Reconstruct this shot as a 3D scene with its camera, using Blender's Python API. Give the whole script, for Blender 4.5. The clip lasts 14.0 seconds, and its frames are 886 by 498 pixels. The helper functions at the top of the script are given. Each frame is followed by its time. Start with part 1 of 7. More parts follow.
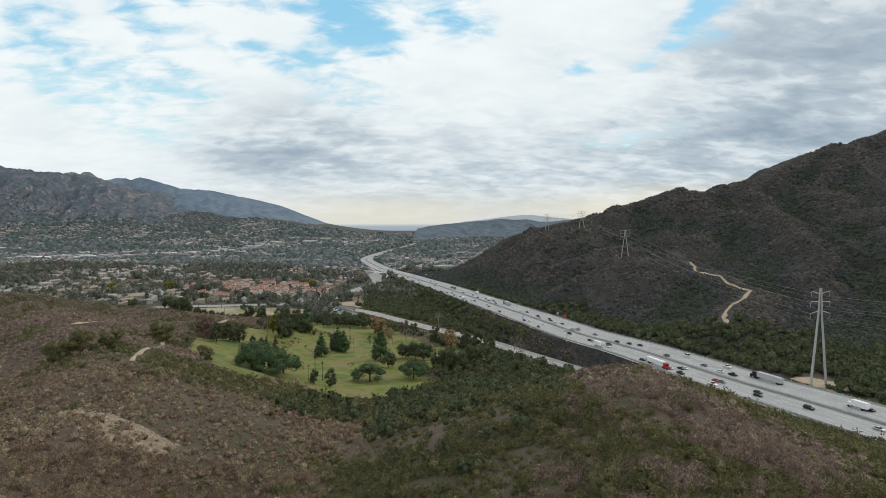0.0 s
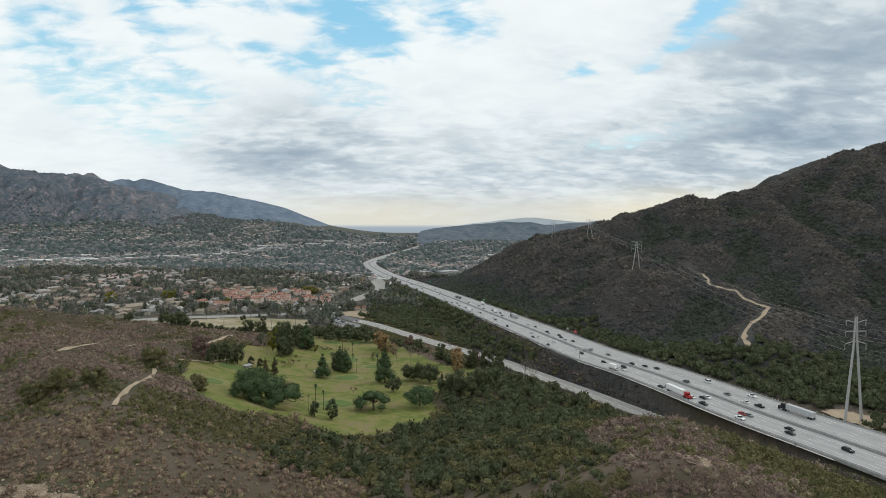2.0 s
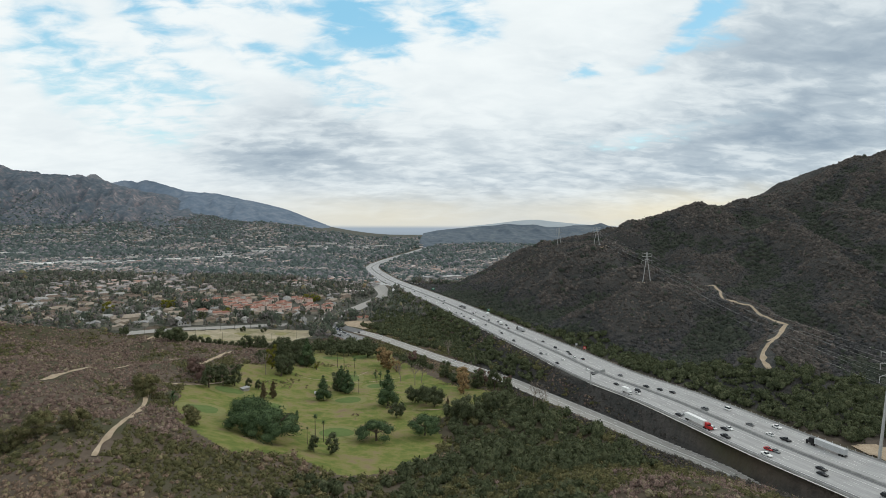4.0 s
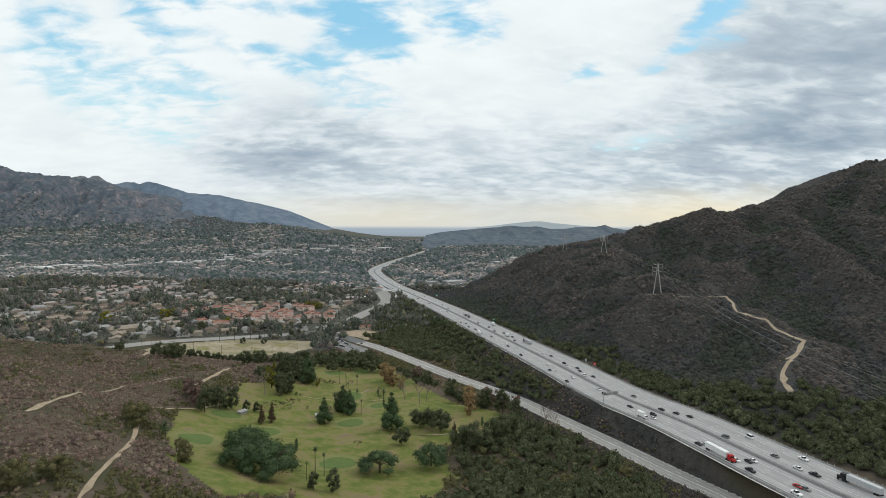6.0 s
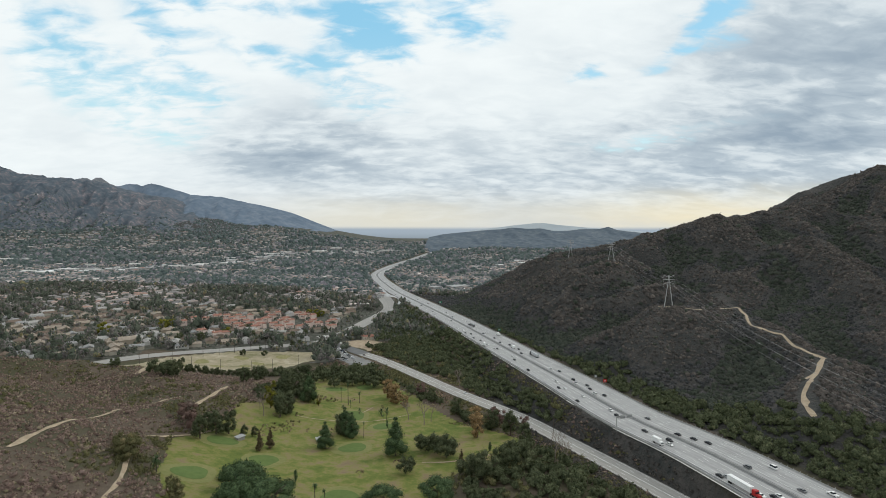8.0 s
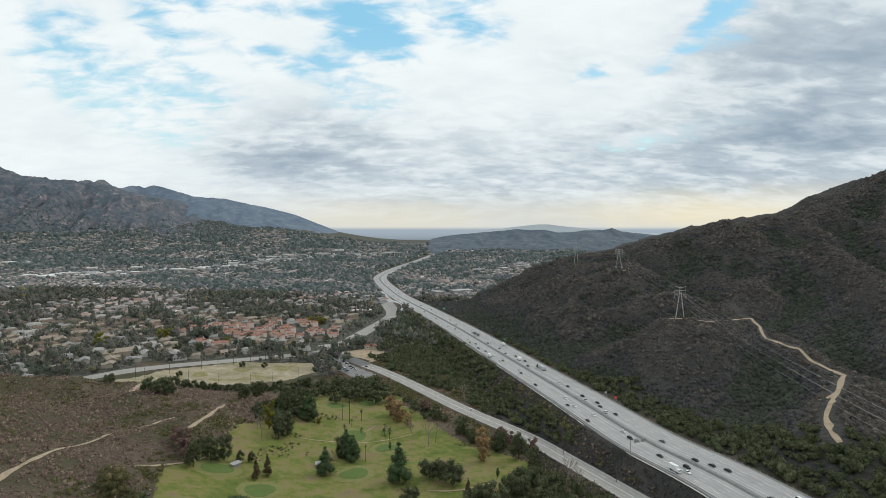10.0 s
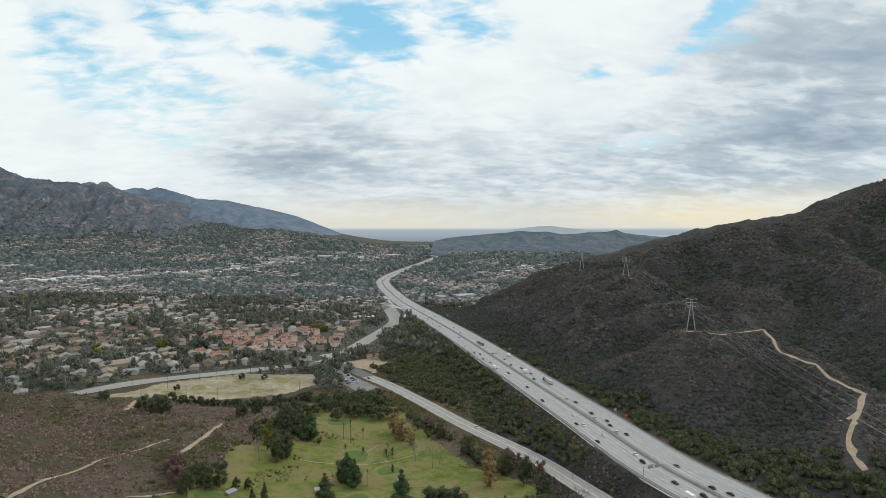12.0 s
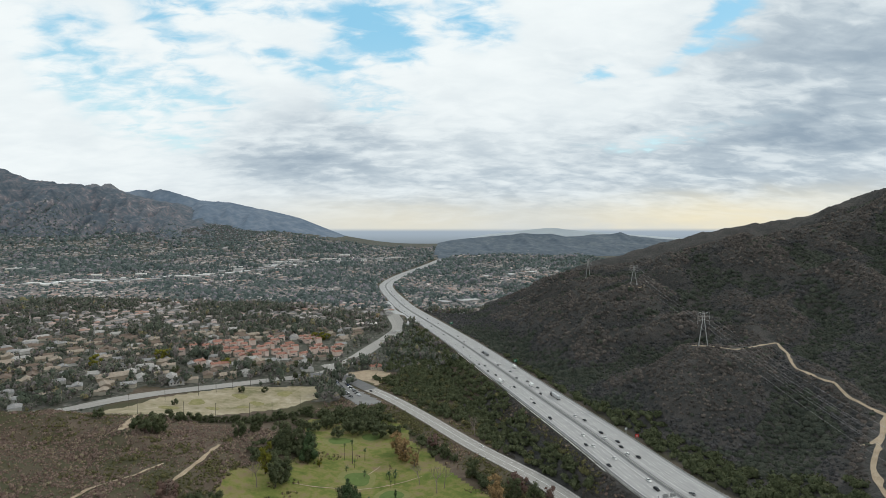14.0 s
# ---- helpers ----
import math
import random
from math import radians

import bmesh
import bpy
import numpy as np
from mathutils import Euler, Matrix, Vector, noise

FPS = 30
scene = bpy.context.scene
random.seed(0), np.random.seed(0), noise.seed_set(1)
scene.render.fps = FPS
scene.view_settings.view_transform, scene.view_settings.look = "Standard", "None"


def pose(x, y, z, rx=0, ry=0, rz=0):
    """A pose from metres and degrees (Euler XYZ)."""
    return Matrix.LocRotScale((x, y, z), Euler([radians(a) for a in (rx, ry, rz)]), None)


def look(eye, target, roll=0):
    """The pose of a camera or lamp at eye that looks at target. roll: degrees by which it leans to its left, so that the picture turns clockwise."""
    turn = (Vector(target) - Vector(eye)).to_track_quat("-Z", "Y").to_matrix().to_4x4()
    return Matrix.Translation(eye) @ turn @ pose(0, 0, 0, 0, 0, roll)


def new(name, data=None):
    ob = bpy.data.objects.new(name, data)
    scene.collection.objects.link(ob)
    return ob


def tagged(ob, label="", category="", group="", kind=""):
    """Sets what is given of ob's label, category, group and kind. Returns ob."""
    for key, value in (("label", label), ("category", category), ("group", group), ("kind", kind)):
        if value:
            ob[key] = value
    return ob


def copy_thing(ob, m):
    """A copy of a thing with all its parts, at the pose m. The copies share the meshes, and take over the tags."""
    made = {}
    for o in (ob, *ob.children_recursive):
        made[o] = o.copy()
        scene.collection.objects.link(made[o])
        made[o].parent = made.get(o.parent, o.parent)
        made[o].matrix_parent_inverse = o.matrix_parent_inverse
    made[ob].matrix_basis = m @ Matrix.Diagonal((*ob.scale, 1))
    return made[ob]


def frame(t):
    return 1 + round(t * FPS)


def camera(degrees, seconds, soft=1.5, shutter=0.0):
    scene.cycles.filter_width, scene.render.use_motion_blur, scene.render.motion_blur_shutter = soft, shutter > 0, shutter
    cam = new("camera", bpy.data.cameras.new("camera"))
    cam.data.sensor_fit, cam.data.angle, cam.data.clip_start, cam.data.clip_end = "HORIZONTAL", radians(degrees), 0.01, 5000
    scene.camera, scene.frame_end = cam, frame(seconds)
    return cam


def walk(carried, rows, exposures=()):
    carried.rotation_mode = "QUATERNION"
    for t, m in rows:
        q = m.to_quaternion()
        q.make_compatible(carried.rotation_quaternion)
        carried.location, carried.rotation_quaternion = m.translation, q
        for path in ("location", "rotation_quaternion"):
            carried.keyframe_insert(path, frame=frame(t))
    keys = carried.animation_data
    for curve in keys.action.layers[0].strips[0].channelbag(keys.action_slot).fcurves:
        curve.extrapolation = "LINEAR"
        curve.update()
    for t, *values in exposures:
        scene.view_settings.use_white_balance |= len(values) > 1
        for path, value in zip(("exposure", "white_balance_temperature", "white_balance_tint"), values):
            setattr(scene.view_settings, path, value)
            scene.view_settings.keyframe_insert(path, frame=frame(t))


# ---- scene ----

# ---- the camera: a drone that climbs and flies ahead, 135 m in 14 s ----
cam = camera(78.0, 14.0, soft=0.6)
SCALE, LIFT = 135.0, 100.0
ROWS = [
    (0.0, -0.0000, 0.0000, 0.0000, 0.00, -2.41, 0.21),
    (1.5, -0.0188, 0.1053, 0.0598, 0.23, -2.32, 0.05),
    (3.0, -0.0331, 0.2008, 0.1218, 0.44, -2.24, -0.07),
    (6.5, -0.0686, 0.4138, 0.2557, 0.88, -2.13, -0.14),
    (7.5, -0.0777, 0.4721, 0.2940, 1.02, -2.09, -0.13),
    (11.0, -0.1012, 0.6805, 0.4176, 1.51, -2.02, 0.02),
    (12.5, -0.1086, 0.7592, 0.4707, 1.75, -1.95, 0.03),
    (14.0, -0.1177, 0.8423, 0.5259, 2.01, -1.88, 0.01),
]
walk(cam, [(t, pose(SCALE * x, SCALE * y, SCALE * z + LIFT, 90 + pitch, roll, yaw)) for t, x, y, z, yaw, pitch, roll in ROWS])

# ---- sky and sun: broken high cloud, a weak wide sun ----
SUN_AZ, SUN_EL = radians(52), radians(34)      # clockwise from straight ahead (+y)
world = bpy.data.worlds.new("sky")
scene.world = world
world.use_nodes = True


class Tree:
    """Small helper to write node trees in a few lines."""

    def __init__(self, owner):
        self.t = owner.node_tree
        self.t.nodes.clear()

    def put(self, n, values):
        for k, v in values.items():
            if isinstance(v, bpy.types.NodeSocket):
                self.t.links.new(v, n.inputs[k])
            else:
                n.inputs[k].default_value = v
        return n

    def node(self, kind, values=None):
        return self.put(self.t.nodes.new(kind), values or {})

    def math(self, op, a, b=0.0, clamp=False):
        n = self.node("ShaderNodeMath", {0: a, 1: b})
        n.operation, n.use_clamp = op, clamp
        return n.outputs[0]

    def ramp(self, fac, stops, mode="LINEAR"):
        n = self.node("ShaderNodeValToRGB", {0: fac})
        n.color_ramp.interpolation = mode
        els = n.color_ramp.elements
        while len(els) < len(stops):
            els.new(0.5)
        for e, (p, c) in zip(els, stops):
            e.position, e.color = p, (*c, 1) if len(c) == 3 else c
        return n.outputs[0]

    def mix(self, fac, a, b, mode="MIX"):
        n = self.t.nodes.new("ShaderNodeMix")
        n.data_type, n.blend_type = "RGBA", mode
        for i, v in ((0, fac), (6, a), (7, b)):
            if isinstance(v, bpy.types.NodeSocket):
                self.t.links.new(v, n.inputs[i])
            else:
                n.inputs[i].default_value = v if i == 0 else (*v, 1)
        return n.outputs[2]

    def span(self, v, a, b, c=0.0, d=1.0):
        n = self.node("ShaderNodeMapRange", {0: v, 1: a, 2: b, 3: c, 4: d})
        n.interpolation_type = "SMOOTHSTEP"
        return n.outputs[0]

    def scaled(self, vec, sx, sy, sz, turn=0.0):
        return self.node("ShaderNodeMapping", {"Vector": vec, "Rotation": (0, 0, radians(turn)), "Scale": (sx, sy, sz)}).outputs[0]

    def noise(self, vec, scale, detail=4, rough=0.55, dist=0.0):
        return self.node("ShaderNodeTexNoise", {"Vector": vec, "Scale": scale, "Detail": detail, "Roughness": rough, "Distortion": dist}).outputs[0]


w = Tree(world)
direction = w.node("ShaderNodeTexCoord").outputs["Generated"]
parts = w.node("ShaderNodeSeparateXYZ", {0: direction}).outputs
up = w.math("MAXIMUM", parts[2], 0.0)
high = w.math("ADD", up, 0.28)
plane = w.node("ShaderNodeCombineXYZ", {0: w.math("DIVIDE", parts[0], high), 1: w.math("DIVIDE", parts[1], high), 2: 0.0}).outputs[0]
sky = w.t.nodes.new("ShaderNodeTexSky")
sky.sky_type, sky.sun_disc, sky.sun_elevation, sky.sun_rotation = "NISHITA", False, SUN_EL, SUN_AZ
lofty = w.span(parts[2], 0.10, 0.36)
blue = w.mix(0.85, w.mix(1.0, sky.outputs[0], (0.10, 0.10, 0.10), "MULTIPLY"), w.mix(lofty, (0.66, 0.93, 0.98), (0.30, 0.66, 0.90)))
streak = w.noise(w.scaled(plane, 1.0, 1.35, 1.0, -25), 3.0, 6, 0.5, 0.5)
ripple = w.noise(w.scaled(plane, 1.0, 1.7, 1.0, -20), 9.5, 5, 0.55, 0.4)
azimuth = w.math("MULTIPLY", w.math("ARCTAN2", parts[0], parts[1]), 57.296)
height = w.math("MULTIPLY", w.math("ARCSINE", parts[2]), 57.296)
azimuth = w.math("ADD", azimuth, w.math("MULTIPLY", w.math("SUBTRACT", streak, 0.5), 7.0))
height = w.math("ADD", height, w.math("MULTIPLY", w.math("SUBTRACT", w.noise(plane, 4.1, 5, 0.6), 0.5), 3.0))
aim = w.node("ShaderNodeCombineXYZ", {0: azimuth, 1: height, 2: 0.0}).outputs[0]


def toward(az, el, wide, tall, tilt=0.0):
    """1 in the direction az, el (degrees), falling to 0 at the rim of an ellipse about twice that wide and tall."""
    n = w.node("ShaderNodeVectorMath", {0: aim, 1: (az, el, 0.0)})
    n.operation = "SUBTRACT"
    n = w.node("ShaderNodeMapping", {"Vector": n.outputs[0], "Rotation": (0, 0, radians(tilt))})
    n = w.node("ShaderNodeMapping", {"Vector": n.outputs[0], "Scale": (0.40 / wide, 0.40 / tall, 1)})
    far = w.node("ShaderNodeVectorMath", {0: n.outputs[0]})
    far.operation = "LENGTH"
    return w.span(far.outputs["Value"], 1.0, 0.0)


def gathered(spots):
    total = 0.0
    for az, el, wide, tall, tilt, much in spots:
        total = w.math("ADD", total, w.math("MULTIPLY", toward(az, el, wide, tall, tilt), much))
    return total


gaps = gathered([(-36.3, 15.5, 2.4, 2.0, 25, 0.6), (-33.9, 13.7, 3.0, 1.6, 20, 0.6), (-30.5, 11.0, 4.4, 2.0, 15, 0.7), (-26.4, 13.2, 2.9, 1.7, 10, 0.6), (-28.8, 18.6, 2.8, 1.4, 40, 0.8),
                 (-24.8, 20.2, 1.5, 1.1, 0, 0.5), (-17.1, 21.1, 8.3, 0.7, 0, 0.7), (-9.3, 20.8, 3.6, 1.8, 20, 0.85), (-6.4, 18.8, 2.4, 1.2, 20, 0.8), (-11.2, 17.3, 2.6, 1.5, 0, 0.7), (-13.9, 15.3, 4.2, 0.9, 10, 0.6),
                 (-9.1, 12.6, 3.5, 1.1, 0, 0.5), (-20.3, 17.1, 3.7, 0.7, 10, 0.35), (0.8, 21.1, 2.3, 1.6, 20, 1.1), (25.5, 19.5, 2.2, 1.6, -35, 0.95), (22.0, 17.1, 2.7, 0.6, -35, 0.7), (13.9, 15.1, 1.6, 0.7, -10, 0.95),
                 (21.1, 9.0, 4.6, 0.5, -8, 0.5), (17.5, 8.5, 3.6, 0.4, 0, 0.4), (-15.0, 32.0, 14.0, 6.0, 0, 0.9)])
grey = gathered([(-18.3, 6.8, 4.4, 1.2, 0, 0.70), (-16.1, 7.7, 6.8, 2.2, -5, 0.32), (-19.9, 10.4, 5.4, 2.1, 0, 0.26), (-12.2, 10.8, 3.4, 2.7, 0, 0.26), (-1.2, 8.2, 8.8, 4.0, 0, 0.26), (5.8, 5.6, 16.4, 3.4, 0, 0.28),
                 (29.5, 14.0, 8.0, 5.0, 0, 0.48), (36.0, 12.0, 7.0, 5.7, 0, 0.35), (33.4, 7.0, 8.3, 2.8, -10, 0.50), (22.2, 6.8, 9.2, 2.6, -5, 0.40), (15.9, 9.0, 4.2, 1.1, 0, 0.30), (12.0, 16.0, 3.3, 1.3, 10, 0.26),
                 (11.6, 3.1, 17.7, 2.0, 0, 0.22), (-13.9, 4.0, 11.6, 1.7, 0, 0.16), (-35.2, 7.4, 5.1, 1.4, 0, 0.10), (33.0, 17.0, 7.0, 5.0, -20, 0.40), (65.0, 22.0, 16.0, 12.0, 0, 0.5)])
relief = w.span(w.math("ADD", w.math("MULTIPLY", streak, 0.6), w.math("MULTIPLY", ripple, 0.4)), 0.32, 0.68)
body = w.math("ADD", w.math("MULTIPLY", streak, 0.45), w.math("MULTIPLY", ripple, 0.55))
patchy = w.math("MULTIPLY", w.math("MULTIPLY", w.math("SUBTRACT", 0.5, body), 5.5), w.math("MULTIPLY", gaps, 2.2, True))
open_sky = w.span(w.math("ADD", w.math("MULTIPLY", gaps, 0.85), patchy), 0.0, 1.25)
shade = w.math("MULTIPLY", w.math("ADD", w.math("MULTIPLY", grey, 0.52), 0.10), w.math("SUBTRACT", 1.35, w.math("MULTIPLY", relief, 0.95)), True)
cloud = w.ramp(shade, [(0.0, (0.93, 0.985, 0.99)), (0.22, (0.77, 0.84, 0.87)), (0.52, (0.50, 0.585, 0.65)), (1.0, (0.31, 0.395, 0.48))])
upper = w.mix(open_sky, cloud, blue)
warm = w.math("ADD", w.math("MULTIPLY", toward(-6, 1.5, 11, 2.2), 0.55), w.math("MULTIPLY", toward(25, 2.2, 9, 2.0), 1.0), True)
low = w.mix(warm, (0.56, 0.62, 0.67), (0.90, 0.79, 0.53))
near_rim = w.span(w.math("ADD", parts[2], w.math("MULTIPLY", w.math("SUBTRACT", streak, 0.5), 0.06)), 0.095, 0.008)
upper = w.mix(w.math("MULTIPLY", near_rim, 0.85), upper, low)
rim = w.mix(w.span(parts[2], 0.006, -0.002), upper, (0.36, 0.43, 0.50))
distance = w.mix(w.span(parts[2], -0.002, -0.03), rim, (0.22, 0.265, 0.295))
back = w.node("ShaderNodeBackground", {0: distance, 1: 1.0})
w.node("ShaderNodeOutputWorld", {0: back.outputs[0]})

sun = new("sun", bpy.data.lights.new("sun", "SUN"))
sun.data.energy, sun.data.angle, sun.data.color = 0.9, radians(14), (1.0, 0.93, 0.82)
sun.matrix_world = look((300 * math.sin(SUN_AZ), 300 * math.cos(SUN_AZ), 300 * math.tan(SUN_EL)), (0, 0, 0))

# ---- the lie of the land: valley floor, ridges, graded road beds ----
def vnoise(x, y, seed=0):
    """Smooth value noise, -1 to 1, for arrays."""
    ix, iy = np.floor(x).astype(np.int64), np.floor(y).astype(np.int64)
    fx, fy = x - ix, y - iy
    fx, fy = fx * fx * (3 - 2 * fx), fy * fy * (3 - 2 * fy)

    def corner(a, b):
        h = (a * 374761393 + b * 668265263 + seed * 974634777) & 0xFFFFFFFF
        h = ((h ^ (h >> 13)) * 1274126177) & 0xFFFFFFFF
        return ((h ^ (h >> 16)) & 0xFFFF) / 32767.5 - 1
    top = corner(ix, iy) * (1 - fx) + corner(ix + 1, iy) * fx
    low = corner(ix, iy + 1) * (1 - fx) + corner(ix + 1, iy + 1) * fx
    return top * (1 - fy) + low * fy


def fbm(x, y, size, octaves=4, seed=0):
    total, amp = 0.0, 1.0
    for i in range(octaves):
        total = total + amp * vnoise(x / size + 17.3 * i, y / size - 9.1 * i, seed + i)
        size, amp = size * 0.47, amp * 0.5
    return total


def near_line(x, y, pts):
    """Distance to a polyline of (x, y, ...) and the values of the other columns at the nearest point."""
    pts = np.array(pts, float)
    best, vals = np.full(np.shape(x), 1e9), None
    vals = np.zeros(np.shape(x) + (pts.shape[1] - 2,))
    for a, b in zip(pts[:-1], pts[1:]):
        d = b[:2] - a[:2]
        k = np.clip(((x - a[0]) * d[0] + (y - a[1]) * d[1]) / (d @ d), 0, 1)
        dist = np.hypot(x - a[0] - k * d[0], y - a[1] - k * d[1])
        m = dist < best
        best = np.where(m, dist, best)
        vals = np.where(m[..., None], a[2:] + k[..., None] * (b[2:] - a[2:]), vals)
    return best, vals


def ridge_height(x, y, slope, rnd, pts):
    """Height of a ridge: its crest line, falling off to both sides."""
    pts = np.array(pts, float)
    top = np.full(np.shape(x), -1e3)
    for a, b in zip(pts[:-1], pts[1:]):
        d = b[:2] - a[:2]
        k = np.clip(((x - a[0]) * d[0] + (y - a[1]) * d[1]) / (d @ d), 0, 1)
        dist = np.hypot(x - a[0] - k * d[0], y - a[1] - k * d[1])
        top = np.maximum(top, a[2] + k * (b[2] - a[2]) - slope * (np.sqrt(dist * dist + rnd * rnd) - rnd))
    return top


def smooth(a, b, v):
    k = np.clip((v - a) / (b - a), 0, 1)
    return k * k * (3 - 2 * k)


def curve_through(pts, step=12.0):
    """A smooth line through a few points, as an array of closely spaced points."""
    p = np.array(pts, float)
    p = np.vstack([2 * p[0] - p[1], p, 2 * p[-1] - p[-2]])
    out = []
    for i in range(1, len(p) - 2):
        a, b, c, d = p[i - 1], p[i], p[i + 1], p[i + 2]
        n = max(2, int(np.linalg.norm((c - b)[:2]) / step))
        for k in np.arange(n) / n:
            out.append(0.5 * (2 * b + (c - a) * k + (2 * a - 5 * b + 4 * c - d) * k * k + (3 * b - a - 3 * c + d) * k ** 3))
    out.append(p[-2])
    return np.array(out)


FREEWAY = curve_through([(330, -250, 25), (255, 20, 18.5), (190, 232, 14), (165, 307, 12), (140, 392, 10.4), (115, 456, 9), (90, 555, 6.8),
                         (52, 699, 3.6), (10, 860, 0), (-23, 980, -2.6), (-66, 1127, -5.8), (-147, 1400, -12), (-200, 1620, -17), (-262, 1900, -22), (-297, 2150, -25),
                         (-285, 2520, -24), (-200, 3060, -12), (-127, 3714, 0), (-92, 4214, 19), (-40, 4800, 40)])
CANYON_ROAD = curve_through([(235, -80, 14), (170, 180, 4), (143, 262, 1), (131, 310, 0), (113, 350, -2), (93, 392, -3), (65, 450, -5), (40, 498, -6), (-8, 568, -8), (-57, 650, -11),
                             (-98, 710, -12), (-140, 765, -14), (-185, 835, -15), (-202, 868, -15)])
VALLEY_Y = (-400, 50, 150, 235, 330, 410, 480, 580, 830, 1200, 1950, 2700, 3500, 4900)
VALLEY_Z = (55, 45, 28, 14, 5, 1, -6, -9, -15, -17, -25, -15, 15, 60)
RIDGES = [
    # (side slope, rounding, crest points)
    (0.42, 14, [(-60, -60, 74), (-70, 60, 66), (-92, 150, 53), (-150, 235, 50), (-240, 330, 45), (-320, 420, 41), (-370, 484, 38), (-480, 490, 38), (-700, 480, 50)]),
    (0.30, 12, [(-240, 330, 42), (-216, 345, 35), (-205, 436, 24), (-196, 505, 13)]),
    (0.30, 16, [(-370, 480, 38), (-314, 510, 29), (-247, 490, 25), (-200, 505, 14)]),
    (0.42, 8, [(18, -60, 74), (27, 60, 69), (43, 120, 64.5), (60, 176, 54), (78, 235, 28), (92, 275, 8)]),
    (0.38, 10, [(44, 120, 61), (90, 138, 43), (126, 155, 28), (140, 175, 18)]),
    (0.55, 10, [(115, 590, 22), (148, 628, 45), (211, 634, 66), (238, 632, 60), (274, 664, 56), (292, 682, 54), (310, 697, 53), (320, 740, 62)]),
    (0.50, 10, [(211, 634, 64), (294, 640, 55), (290, 510, 37), (240, 440, 32), (207, 399, 28)]),
    (0.50, 10, [(110, 1010, 35), (170, 950, 70), (225, 892, 95), (208, 1093, 95), (160, 1260, 62), (80, 1450, 10)]),
    (0.45, 10, [(225, 892, 94), (270, 960, 112), (321, 1000, 132)]),
    (0.62, 12, [(190, 1400, 50), (250, 1180, 103), (280, 1080, 120), (321, 1000, 132), (385, 1010, 150), (434, 1000, 166), (480, 1000, 162), (565, 1027, 187), (630, 1040, 206),
                (720, 1080, 232), (800, 1130, 262), (950, 1150, 305), (1250, 1150, 370), (1700, 1150, 420)]),
    (0.55, 12, [(434, 1000, 164), (425, 900, 122), (392, 800, 84), (352, 735, 66)]),
    (0.50, 14, [(565, 1027, 185), (490, 820, 120), (415, 655, 78), (345, 520, 45)]),
    (0.50, 14, [(800, 1130, 260), (650, 760, 160), (510, 490, 80), (380, 330, 35)]),
    (0.50, 14, [(1250, 1150, 365), (920, 620, 210), (660, 350, 105), (430, 190, 40)]),
    (0.40, 14, [(1100, 400, 190), (760, 120, 90), (480, -50, 40)]),
    (0.40, 30, [(560, 2250, 70), (790, 2300, 128), (945, 2300, 168), (1142, 2300, 204), (1316, 2300, 228), (1634, 2300, 316), (2300, 2200, 420)]),
]


def spurs(x, y):
    """1 along the small spurs of the big slope, below 0 in its gullies."""
    k = smooth(250, 340, x)
    return 1 - 2.2 * np.abs(k * fbm(x, y * 0.4, 105, 3, 71) + (1 - k) * fbm(x * 0.45, y, 70, 3, 73))


# crests and tracks along which the slopes stay even
QUIET = [[(205, 640), (238, 632), (274, 664), (317, 703), (291, 632), (286, 546), (291, 515), (235, 452), (214, 409)], [(225, 892), (208, 1093)], [(250, 1180), (321, 1000), (434, 1000), (565, 1027), (800, 1130), (1250, 1150)]]


# the service track below the pylons, cut level into the slope
TRACK = [(203, 640, 61.5), (220, 634, 62), (238, 632, 60), (256, 646, 58.5), (274, 664, 56), (292, 682, 54), (310, 697, 52.5), (317, 701, 52.5), (313, 684, 49.5), (309, 668, 48), (300, 650, 49.5), (292, 634, 50), (286, 615, 47.5)]


